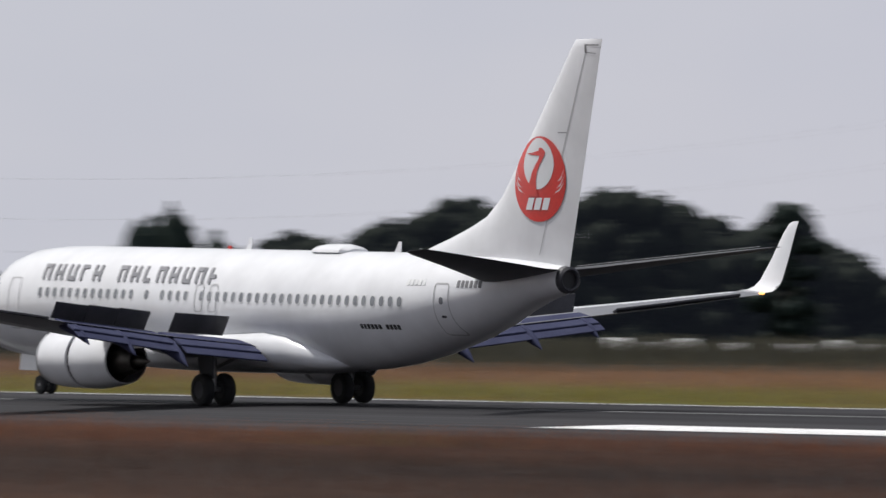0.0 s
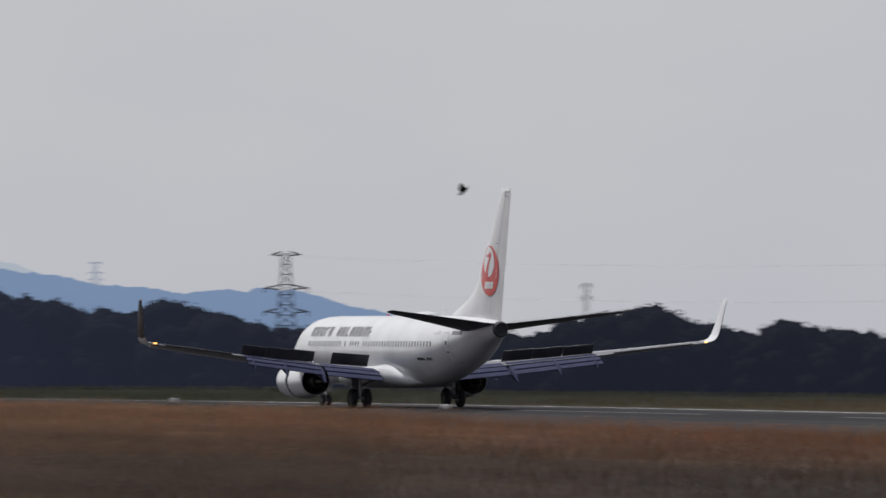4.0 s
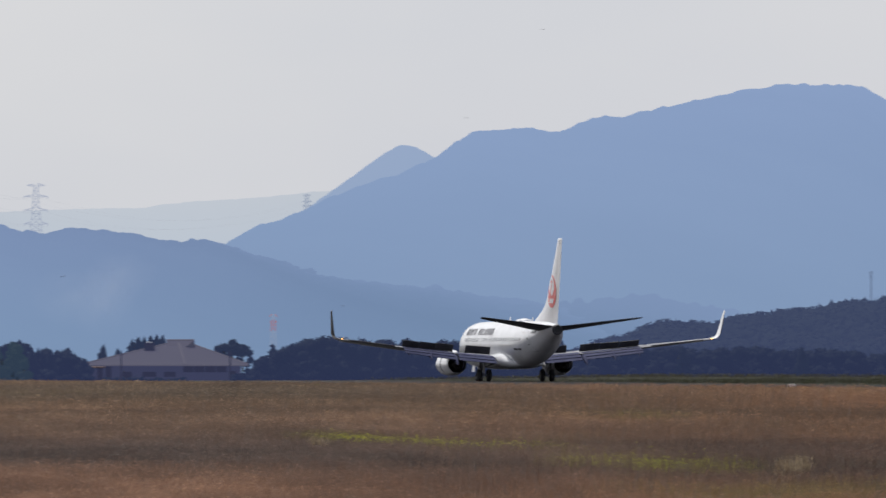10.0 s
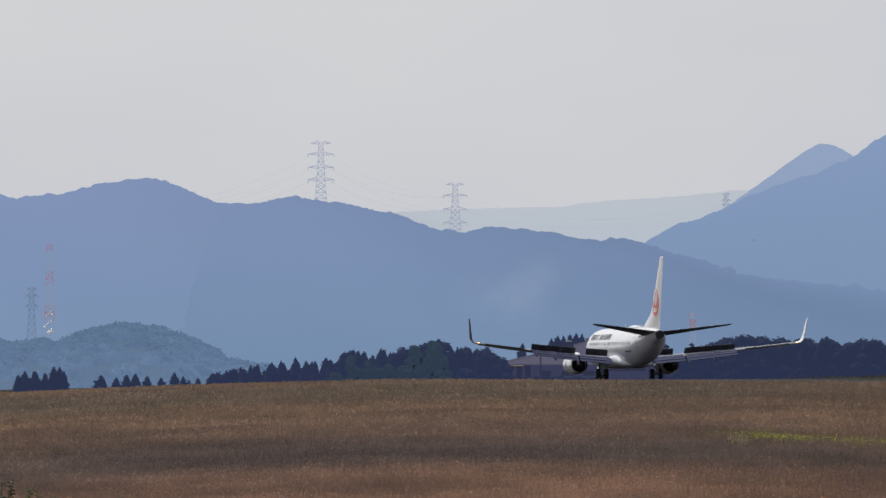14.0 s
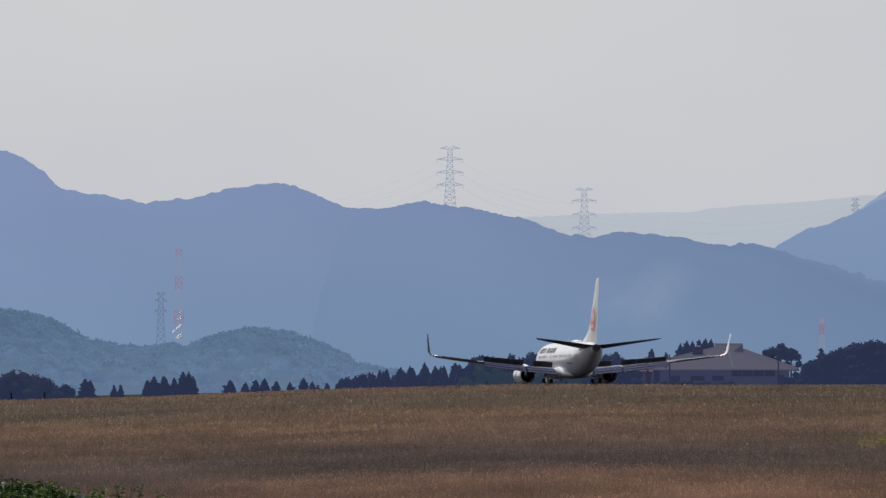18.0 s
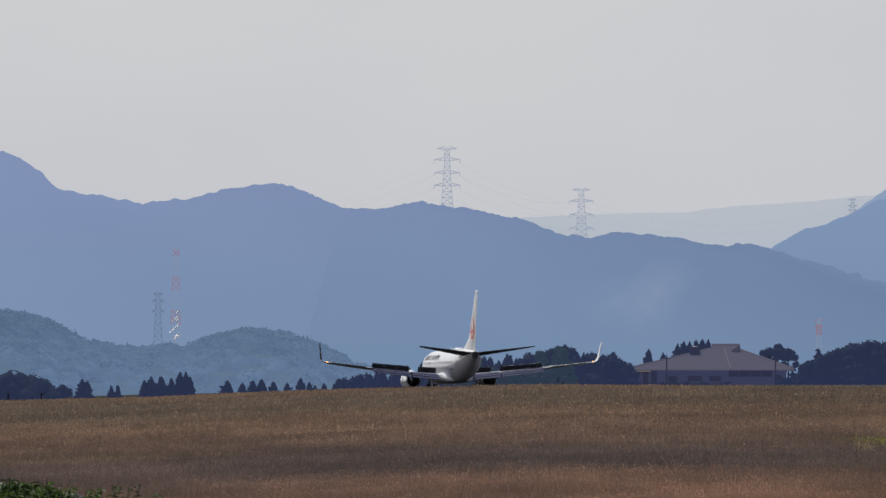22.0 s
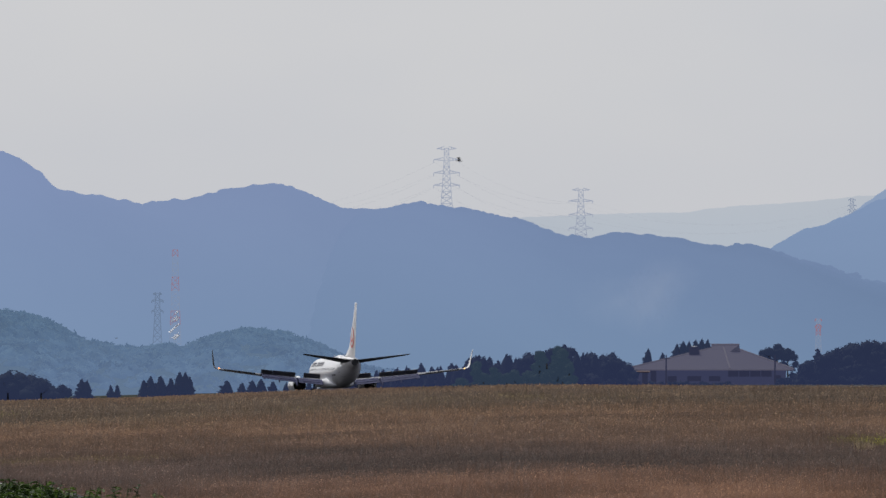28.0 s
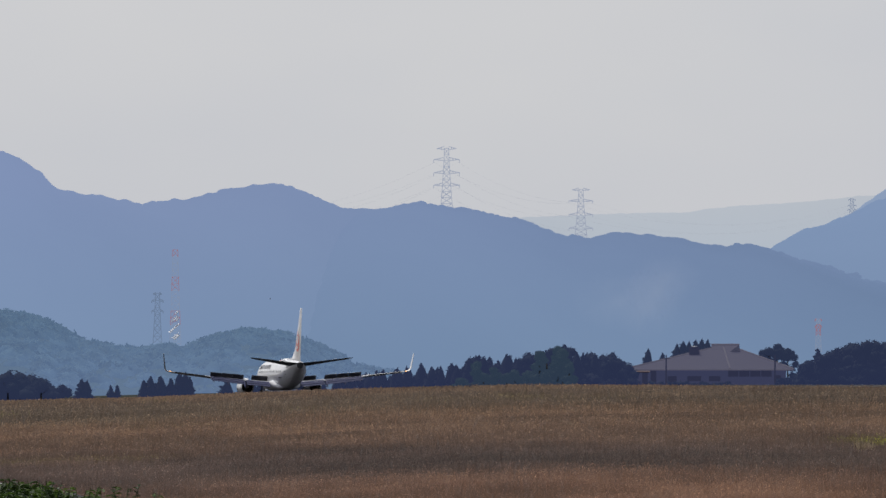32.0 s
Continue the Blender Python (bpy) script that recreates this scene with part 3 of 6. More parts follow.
# ---- hills and woods ----
def leaf_cards(centres, radii, per, size, rng, flat=0.85, ragged=1.0):
    """Leaf sprays scattered over the skin of blobs: arrays of vertices and quads."""
    n = len(centres) * per
    c = np.repeat(np.asarray(centres, float), per, 0)
    r = np.repeat(np.asarray(radii, float), per, 0)
    if r.ndim == 1:
        r = np.stack([r, r, r * flat], -1)
    u = rng.normal(size=(n, 3))
    u /= np.linalg.norm(u, axis=1, keepdims=True)
    p = c + u * r * rng.uniform(1 - 0.20 * ragged, 1 + 0.06 * ragged, (n, 1))
    a = rng.normal(size=(n, 3))
    a -= u * (a * u).sum(1, keepdims=True) * 0.8
    a /= np.linalg.norm(a, axis=1, keepdims=True)
    b = np.cross(a, u + rng.normal(size=(n, 3)) * 0.3 * ragged)
    b /= np.linalg.norm(b, axis=1, keepdims=True) + 1e-9
    s = size * rng.uniform(0.5, 1.3, (n, 1))
    k = np.cross(a, b) * s * 0.3
    v = np.stack([p - a * s, p - b * s * 0.55 + k, p + a * s * 0.9, p + b * s * 0.55 + k], 1).reshape(-1, 3)
    f = np.arange(4 * n).reshape(-1, 4)
    return v, f


def cores(centres, radii, rng, shrink=0.82):
    """Dense inner masses of crowns: lumpy low balls, as quads."""
    nu, nv = 8, 5
    th = np.linspace(0, 2 * np.pi, nu, endpoint=False)
    ph = np.linspace(-1.35, 1.35, nv)
    unit = np.stack([np.cos(ph)[:, None] * np.cos(th)[None], np.cos(ph)[:, None] * np.sin(th)[None], np.sin(ph)[:, None] * np.ones(nu)[None]], -1).reshape(-1, 3)
    f0 = grid_faces(nv, nu, True)
    c, r = np.asarray(centres, float), np.asarray(radii, float)
    if r.ndim == 1:
        r = np.stack([r, r, r * 0.85], -1)
    v = c[:, None, :] + unit[None] * r[:, None, :] * shrink * rng.uniform(0.8, 1.12, (len(c), len(unit), 1))
    f = (f0[None] + (np.arange(len(c)) * len(unit))[:, None, None]).reshape(-1, 4)
    return v.reshape(-1, 3), f


def conifer(x, y, z0, z1, width, rng):
    """A conifer's sprays round a ragged inner spire: arrays of vertices and quads."""
    h = z1 - z0
    n = int(90 + h * 30)
    t = 1 - np.sqrt(rng.uniform(0, 1, n))
    t[:14] = rng.uniform(0.86, 1.0, 14)
    a = rng.uniform(0, 2 * np.pi, n)
    tier = 1 + 0.22 * np.sin(t * h * 4.2 + rng.uniform(0, 6))
    lean = 1 + 0.25 * np.cos(a - rng.uniform(0, 6.28))
    reach = width * 0.5 * (1 - t) ** 0.72 * tier * lean * rng.uniform(0.55, 1.1, n) + 0.10
    out_ = np.stack([np.cos(a), np.sin(a), rng.uniform(-0.35, 0.35, n)], -1)
    axis = np.array([x, y, z0]) + np.stack([np.zeros(n), np.zeros(n), h * (0.03 + 0.95 * t)], -1)
    side = np.cross(out_, rng.normal(size=(n, 3)))
    side /= np.linalg.norm(side, axis=1, keepdims=True) + 1e-9
    w = (0.16 + reach * 0.30)[:, None] * rng.uniform(0.6, 1.2, (n, 1))
    r = reach[:, None]
    v = np.stack([axis + out_ * r * 0.1, axis + out_ * r * 0.65 + side * w * 0.5, axis + out_ * r + np.array([0, 0, 0.06]), axis + out_ * r * 0.65 - side * w * 0.5], 1).reshape(-1, 3)
    f = np.arange(4 * n).reshape(-1, 4)
    th, k = np.linspace(0, 2 * np.pi, 8, endpoint=False), np.linspace(0, 1, 9)
    rr = (width * 0.38 * (1 - k) ** 0.62 + 0.02)[:, None] * rng.uniform(0.75, 1.15, (9, 8))
    core = np.stack([x + rr * np.cos(th), y + rr * np.sin(th), z0 + h * 0.97 * k[:, None] + 0 * rr], -1).reshape(-1, 3)
    return np.concatenate([v, core]), np.concatenate([f, grid_faces(9, 8, True) + len(v)])


def foliage_mesh(name, blobs, radii, per, size, rng, material, trunks=None, spires=(), ragged=1.0):
    vs, fs, sl, o = [], [], [], 0
    more = [leaf_cards(blobs, radii, per, size, rng, ragged=ragged), cores(blobs, radii, rng)] if len(blobs) else []
    for v, f in more + list(spires):
        vs.append(v)
        fs.append(f + o)
        sl.append(np.zeros(len(f)))
        o += len(v)
    if trunks is not None:
        for (x, y, z0, z1, w) in trunks:
            ring = np.array([[w, 0, 0], [0, w, 0], [-w, 0, 0], [0, -w, 0]])
            vs.append(np.concatenate([ring + (x, y, z0), ring * 0.45 + (x, y, z1)]))
            fs.append(np.array([[0, 1, 5, 4], [1, 2, 6, 5], [2, 3, 7, 6], [3, 0, 4, 7]]) + o)
            sl.append(np.ones(4))
            o += 8
    return array_mesh(name, np.concatenate(vs), np.concatenate(fs), [material, material if material in (HAZY_LEAF, WOOD_LEAF_HAZE, NEAR_LEAF_HAZE) else BARK], np.concatenate(sl), smooth=True)


def crown_blobs(x, y, z0, z1, width, rng):
    """Blobs that fill a broadleaf tree from z0 to z1."""
    h = z1 - z0
    top, foot = z1 - width * 0.26, min(width * 0.22, h * 0.15)
    out_ = [(x, y, top, width * 0.30)]
    for i in range(int(10 + h * 0.8)):
        t = rng.uniform(0, 1) ** 0.8
        spread = width * (0.50 - 0.25 * t)
        out_.append((x + rng.uniform(-1, 1) * spread, y + rng.uniform(-1, 1) * spread, z0 + foot + (top - z0 - foot) * t * 0.98, width * rng.uniform(0.16, 0.30)))
    return out_


def wood(name, text, d, depth, rows, spacing, material, label, seed, pointed=0.0, per=34, size=0.42, jitter=0.12):
    """A stand of trees along a line of bearings whose tops follow a skyline."""
    rng = np.random.default_rng(seed)
    ka, ke = knots(text)
    blobs, trunks, spires = [], [], []
    for row in range(rows):
        dr = d + depth * row / max(1, rows - 1) if rows > 1 else d
        step = math.degrees(spacing / dr)
        for a in np.arange(ka[0], ka[-1], step):
            a = a + rng.uniform(-0.35, 0.35) * step
            e = float(np.interp(a, ka, ke))
            dd = dr + rng.uniform(-0.4, 0.4) * depth / max(rows, 1)
            q = bearing(a, 0, dd)
            z0 = float(ground_z(q.x, q.y))
            z1 = 4.6 + dd * math.tan(radians(e))
            h = z1 - z0
            if h < 1.2:
                continue
            z1 -= h * abs(rng.normal()) * jitter
            tall = rng.uniform() < pointed
            w = min(spacing * rng.uniform(1.3, 1.9), max(2.4, h * 0.9))
            if tall:
                spires.append(conifer(q.x, q.y, z0 - 0.3, z1, max(2.2, h * rng.uniform(0.55, 0.85)), rng))
            else:
                blobs += crown_blobs(q.x, q.y, z0 - 0.3, z1, w, rng)
            for _ in range(2):      # undergrowth closes the wood towards the field
                qb = bearing(a + rng.uniform(-0.5, 0.5) * step, 0, dd - rng.uniform(1, 4))
                hb = h * rng.uniform(0.22, 0.5)
                rb = max(0.8, min(spacing * 0.42, hb * 0.55))
                blobs.append((qb.x, qb.y, z0 + hb - rb, rb))
                blobs.append((qb.x + rng.uniform(-1, 1), qb.y, z0 + rb * 0.4, rb))
            trunks.append((q.x, q.y, z0 - 0.3, z0 + h * 0.6, 0.16 + h * 0.012))
    blobs = np.array(blobs)
    me = foliage_mesh(name, blobs[:, :3], blobs[:, 3], per, size, rng, material, trunks, spires)
    return tagged(new(name, me), label, "trees", kind="stuff")


def hill_trees(name, text, d0, d1, count, foot, material, label, seed, size, per=26, crown=3.0):
    """Crowns all over a hill that climbs from d0 to its crest at d1."""
    rng = np.random.default_rng(seed)
    ka, ke = knots(text)
    a = rng.uniform(ka[0], ka[-1], count)
    t = np.sqrt(rng.uniform(0, 1, count))
    t[: count // 3] = rng.uniform(0.93, 1.0, count // 3)
    d = d0 + (d1 - d0) * t
    crest = 4.6 + d1 * np.tan(np.radians(np.interp(a, ka, ke)))
    z0 = 4.6 - np.tan(np.radians(foot)) * d
    r = crown * rng.uniform(0.55, 1.3, count)
    z = z0 + (crest - z0) * np.sin(t * np.pi / 2) ** 1.2 - r * 0.35
    c = np.stack([d * np.sin(np.radians(a)), d * np.cos(np.radians(a)), z], -1)
    me = foliage_mesh(name, c, r, per, size, rng, material, ragged=0.4)
    return tagged(new(name, me), label, "trees", kind="stuff")


H1 = "4.0:0.15 5.4:0.14 5.97:0.099 6.17:0.066 6.3:0.016 6.4:-0.051 6.63:-0.107 6.76:-0.124 6.96:-0.1 7.08:-0.15 7.13:-0.084 7.3:-0.034 7.43:-0.011 7.63:-0.034 7.83:-0.1 7.96:-0.167 8.03:-0.234 8.1:-0.215 8.3:-0.27 8.6:-0.33 9.4:-0.4"
H2 = "12.3:-0.3 12.73:-0.126 12.93:-0.086 13.03:-0.02 13.13:-0.003 13.26:-0.02 13.39:-0.02 13.53:0.02 13.79:0.045 14.06:0.075 14.19:0.11 14.29:0.095 14.42:0.145 14.64:0.174 14.86:0.15 15.06:0.146 15.26:0.156 15.49:0.133 15.62:0.09 15.89:-0.02 16.4:-0.2 16.9:-0.4"


def lowered(text, by):
    return " ".join("%.3f:%.3f" % (a, e - by) for a, e in zip(*knots(text)))


H1, H2 = lowered(H1, 0.055), lowered(H2, 0.06)
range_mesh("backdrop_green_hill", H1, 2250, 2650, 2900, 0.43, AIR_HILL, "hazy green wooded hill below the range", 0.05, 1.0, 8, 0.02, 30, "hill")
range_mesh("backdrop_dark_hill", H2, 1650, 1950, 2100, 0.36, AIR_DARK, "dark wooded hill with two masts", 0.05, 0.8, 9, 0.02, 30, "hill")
# hill crowns: blue haze put in as glow, bluer towards the foot
HILL_LEAF_HAZE = distance("hill_leaf", (0.142, 0.217, 0.380), (0.108, 0.178, 0.300), -15, 5, (0.07, 0.115, 0.07), 0.86, 0.10)
DARK_LEAF_HAZE = distance("dark_hill_leaf", (0.042, 0.057, 0.122), (0.044, 0.060, 0.122), -10, 10, (0.04, 0.06, 0.045), 0.91)
hill_trees("hill_wood", H1, 2250, 2650, 2000, 0.43, HILL_LEAF_HAZE, "hazy green crowns covering the hill", 21, 1.0, 80, 4.2)
hill_trees("dark_hill_wood", H2, 1650, 1950, 1500, 0.36, DARK_LEAF_HAZE, "dark crowns covering the hill with the masts", 22, 0.85, 90, 4.4)

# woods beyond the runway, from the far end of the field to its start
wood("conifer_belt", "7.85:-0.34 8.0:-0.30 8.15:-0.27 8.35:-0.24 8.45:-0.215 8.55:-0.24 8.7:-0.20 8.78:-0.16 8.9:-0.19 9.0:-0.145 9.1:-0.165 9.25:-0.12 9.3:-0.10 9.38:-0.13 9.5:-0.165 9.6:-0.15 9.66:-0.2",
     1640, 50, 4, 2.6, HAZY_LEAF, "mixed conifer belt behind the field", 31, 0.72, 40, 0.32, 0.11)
# bamboo a little greener than the belts, its haze also glow
BAMBOO_HAZE = distance("bamboo", (0.029, 0.045, 0.086), (0.033, 0.056, 0.086), -12, 6, (0.045, 0.07, 0.04), 0.85)
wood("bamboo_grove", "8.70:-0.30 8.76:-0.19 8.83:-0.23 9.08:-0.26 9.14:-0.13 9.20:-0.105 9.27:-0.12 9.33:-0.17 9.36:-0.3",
     1625, 8, 2, 1.8, BAMBOO_HAZE, "pale green bamboo among the dark conifers", 36, 0.0, 60, 0.30, 0.2)
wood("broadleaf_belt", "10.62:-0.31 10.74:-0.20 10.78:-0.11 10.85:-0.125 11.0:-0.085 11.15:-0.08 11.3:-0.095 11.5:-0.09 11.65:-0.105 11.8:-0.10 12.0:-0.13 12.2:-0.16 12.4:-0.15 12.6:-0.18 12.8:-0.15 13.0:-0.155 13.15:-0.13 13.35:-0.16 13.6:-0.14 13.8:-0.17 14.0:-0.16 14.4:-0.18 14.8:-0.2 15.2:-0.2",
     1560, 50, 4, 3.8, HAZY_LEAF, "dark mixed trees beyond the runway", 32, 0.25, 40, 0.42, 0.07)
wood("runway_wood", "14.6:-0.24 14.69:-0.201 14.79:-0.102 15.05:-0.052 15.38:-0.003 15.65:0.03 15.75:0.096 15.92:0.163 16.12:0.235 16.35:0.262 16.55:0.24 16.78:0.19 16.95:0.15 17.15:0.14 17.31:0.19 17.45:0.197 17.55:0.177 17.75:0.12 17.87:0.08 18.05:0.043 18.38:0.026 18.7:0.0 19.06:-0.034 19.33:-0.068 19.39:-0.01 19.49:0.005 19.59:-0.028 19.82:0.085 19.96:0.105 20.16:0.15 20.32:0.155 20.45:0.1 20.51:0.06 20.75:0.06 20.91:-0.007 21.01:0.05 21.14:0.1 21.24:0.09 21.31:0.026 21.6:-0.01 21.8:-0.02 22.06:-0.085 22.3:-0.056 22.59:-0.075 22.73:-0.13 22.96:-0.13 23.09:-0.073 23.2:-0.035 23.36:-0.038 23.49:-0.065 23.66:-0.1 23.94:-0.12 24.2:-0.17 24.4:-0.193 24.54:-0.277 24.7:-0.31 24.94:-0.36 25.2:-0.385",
     1010, 50, 4, 4.6, WOOD_LEAF_HAZE, "dense dark broadleaf wood beyond the runway", 33, 0.05, 50, 0.34, 0.045)
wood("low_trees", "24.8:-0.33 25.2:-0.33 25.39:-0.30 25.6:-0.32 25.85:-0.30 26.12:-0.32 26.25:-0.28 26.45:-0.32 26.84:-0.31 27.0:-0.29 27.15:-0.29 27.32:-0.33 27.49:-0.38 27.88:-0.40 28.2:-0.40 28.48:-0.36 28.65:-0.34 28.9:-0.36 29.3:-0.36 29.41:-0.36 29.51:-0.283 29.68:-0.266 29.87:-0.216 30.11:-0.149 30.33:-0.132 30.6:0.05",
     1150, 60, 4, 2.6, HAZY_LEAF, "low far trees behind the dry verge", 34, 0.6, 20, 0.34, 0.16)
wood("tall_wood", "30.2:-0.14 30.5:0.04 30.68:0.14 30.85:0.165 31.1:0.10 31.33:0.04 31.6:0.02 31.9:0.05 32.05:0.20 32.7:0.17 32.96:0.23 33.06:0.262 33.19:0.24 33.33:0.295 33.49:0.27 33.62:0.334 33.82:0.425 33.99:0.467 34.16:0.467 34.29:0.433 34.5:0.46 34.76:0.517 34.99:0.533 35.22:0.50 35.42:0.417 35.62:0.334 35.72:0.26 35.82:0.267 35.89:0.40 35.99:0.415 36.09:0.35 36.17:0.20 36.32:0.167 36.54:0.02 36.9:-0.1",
     700, 36, 5, 3.4, NEAR_LEAF_HAZE, "tall dark broadleaf wood beyond the runway", 35, 0.04, 60, 0.34, 0.10)


def tree(az, top, d, width, label, pointed, seed, material):
    """One tree that stands out from the woods: trunk, limbs, crown."""
    rng = np.random.default_rng(seed)
    q = bearing(az, 0, d)
    z0 = float(ground_z(q.x, q.y))
    z1 = 4.6 + d * math.tan(radians(top))
    ob = empty("conifer_tree" if pointed else "broadleaf_tree", Matrix.Translation((q.x, q.y, z0)))
    h = z1 - z0
    width = max(width, h * float(rng.uniform(0.50, 0.68))) if pointed else width
    w = 0.10 + 0.014 * h
    limbs = [tube([(0, 0, -0.3), (0.05 * w, 0, h * 0.5), (0, 0, h * 0.93)], [w, w * 0.6, w * 0.12], 7)]
    for i in range(7):
        a, s = rng.uniform(0, 6.28), h * rng.uniform(0.25, 0.75)
        r = width * 0.38 * (1 - 0.6 * s / h)
        limbs.append(tube([(0, 0, s), (r * 0.5 * math.cos(a), r * 0.5 * math.sin(a), s + r * 0.25), (r * math.cos(a), r * math.sin(a), s + r * 0.6)], [w * 0.35, w * 0.22, w * 0.06], 5))
    part("trunk", joined(*limbs), BARK, ob)
    if pointed:
        part("crown", foliage_mesh("crown", [], [], 0, 0, rng, material, None, [conifer(0, 0, h * 0.04, h, width, rng)]), material, ob)
    else:
        b = np.array(crown_blobs(0, 0, h * 0.06, h, width, rng))
        part("crown", foliage_mesh("crown", b[:, :3], b[:, 3] * 0.9, 46, 0.34 if d < 1100 else 0.28, rng, material), material, ob)
    return tagged(ob, label, "tree")


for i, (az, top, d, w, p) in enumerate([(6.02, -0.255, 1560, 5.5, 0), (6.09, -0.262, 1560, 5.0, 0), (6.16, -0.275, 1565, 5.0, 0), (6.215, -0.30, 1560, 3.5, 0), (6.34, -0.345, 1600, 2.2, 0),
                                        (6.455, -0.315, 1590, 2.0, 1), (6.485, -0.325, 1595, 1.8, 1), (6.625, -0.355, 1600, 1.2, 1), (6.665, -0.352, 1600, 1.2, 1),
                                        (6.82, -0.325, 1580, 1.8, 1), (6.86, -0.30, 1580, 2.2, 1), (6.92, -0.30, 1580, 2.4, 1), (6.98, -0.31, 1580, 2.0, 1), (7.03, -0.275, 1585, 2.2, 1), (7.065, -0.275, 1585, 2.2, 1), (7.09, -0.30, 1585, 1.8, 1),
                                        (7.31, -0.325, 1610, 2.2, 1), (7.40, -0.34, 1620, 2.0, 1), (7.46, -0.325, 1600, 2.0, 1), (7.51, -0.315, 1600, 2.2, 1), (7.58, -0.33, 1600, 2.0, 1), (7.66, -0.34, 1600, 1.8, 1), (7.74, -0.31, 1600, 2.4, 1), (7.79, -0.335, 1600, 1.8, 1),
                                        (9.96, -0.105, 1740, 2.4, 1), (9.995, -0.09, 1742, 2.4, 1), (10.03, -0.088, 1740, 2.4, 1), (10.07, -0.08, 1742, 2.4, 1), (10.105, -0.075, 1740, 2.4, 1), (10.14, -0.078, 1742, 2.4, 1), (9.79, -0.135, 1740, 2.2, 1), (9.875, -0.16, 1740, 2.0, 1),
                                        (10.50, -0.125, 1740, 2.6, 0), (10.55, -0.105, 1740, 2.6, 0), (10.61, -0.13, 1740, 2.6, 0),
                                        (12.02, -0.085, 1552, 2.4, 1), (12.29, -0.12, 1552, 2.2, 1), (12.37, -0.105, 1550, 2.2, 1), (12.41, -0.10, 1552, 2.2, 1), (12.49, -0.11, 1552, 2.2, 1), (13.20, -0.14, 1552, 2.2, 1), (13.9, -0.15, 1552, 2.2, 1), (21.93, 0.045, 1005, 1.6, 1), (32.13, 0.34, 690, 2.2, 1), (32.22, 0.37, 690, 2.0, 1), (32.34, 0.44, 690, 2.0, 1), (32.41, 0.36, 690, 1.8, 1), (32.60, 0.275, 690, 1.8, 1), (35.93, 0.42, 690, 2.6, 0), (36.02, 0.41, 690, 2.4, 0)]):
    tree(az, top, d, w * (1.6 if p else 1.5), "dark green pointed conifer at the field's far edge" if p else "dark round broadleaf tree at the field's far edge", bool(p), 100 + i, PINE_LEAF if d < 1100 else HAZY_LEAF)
# ---- the airliner ----
# its own space: x ahead, y to its left, z up, the origin on the ground between the main wheels
NOSE = 19.6
FUS = np.array([  # metres behind the nose tip, lowest z, highest z, half width
    (0.00, 2.52, 2.60, 0.04), (0.12, 2.28, 2.88, 0.30), (0.40, 2.02, 3.22, 0.62), (0.9, 1.78, 3.64, 0.99), (1.6, 1.57, 4.16, 1.32), (2.3, 1.45, 4.58, 1.42),
    (3.1, 1.37, 4.94, 1.60), (4.2, 1.32, 5.19, 1.74), (5.6, 1.30, 5.30, 1.84), (7.5, 1.30, 5.34, 1.88), (24.5, 1.30, 5.34, 1.88), (26.0, 1.36, 5.34, 1.88),
    (27.6, 1.54, 5.34, 1.85), (29.4, 1.88, 5.33, 1.76), (31.4, 2.38, 5.31, 1.58), (33.0, 2.90, 5.27, 1.33), (34.3, 3.40, 5.20, 1.05), (35.5, 3.78, 5.11, 0.78), (36.3, 3.98, 5.03, 0.56), (36.75, 4.08, 4.99, 0.46)])


def fus_at(d):
    return [float(np.interp(d, FUS[:, 0], FUS[:, k])) for k in (1, 2, 3)]


def fus_point(d, ang, out_=0.0):
    """On the skin, d metres behind the nose; ang: 0 at the left side, 90 on top (degrees)."""
    lo, hi, w = fus_at(d)
    c, r = (lo + hi) / 2, (hi - lo) / 2
    return Vector((NOSE - d, (w + out_) * math.cos(radians(ang)), c + (r + out_) * math.sin(radians(ang))))


def fus_side(d, z, side, out_=0.0):
    """On the skin at height z; side +1 left, -1 right."""
    lo, hi, w = fus_at(d)
    c, r = (lo + hi) / 2, (hi - lo) / 2
    s = max(-0.999, min(0.999, (z - c) / r))
    p = fus_point(d, math.degrees(math.asin(s)), out_)
    return Vector((p.x, p.y * side, p.z))


def skin_patch(outline, side, out_=0.012, onto=None):
    """A thin patch over the skin with the outline [(d, z), ...], thick enough to stand proud."""
    onto = onto or fus_side
    cx, cz = sum(p[0] for p in outline) / len(outline), sum(p[1] for p in outline) / len(outline)
    v = [onto(cx, cz, side, out_)] + [onto(a, b, side, out_) for a, b in outline] + [onto(a, b, side, -0.02) for a, b in outline]
    n = len(outline)
    f = []
    for i in range(n):
        j = (i + 1) % n
        f += [(0, 1 + i, 1 + j), (1 + i, 1 + n + i, 1 + n + j, 1 + j)]
    return v, f


def rounded(cx, cz, w, h, r, k=3, slant=0.0):
    o = []
    for sx, sz, a0 in ((1, 1, 0), (-1, 1, 90), (-1, -1, 180), (1, -1, 270)):
        for i in range(k + 1):
            a = radians(a0 + 90 * i / k)
            x, z = sx * (w / 2 - r) + r * math.cos(a), sz * (h / 2 - r) + r * math.sin(a)
            o.append((cx + x + slant * z, cz + z))
    full = []
    for (x0, z0), (x1, z1) in zip(o, o[1:] + o[:1]):
        c = max(1, int(math.hypot(x1 - x0, z1 - z0) / 0.12))
        full += [(x0 + (x1 - x0) * q / c, z0 + (z1 - z0) * q / c) for q in range(c)]
    return full


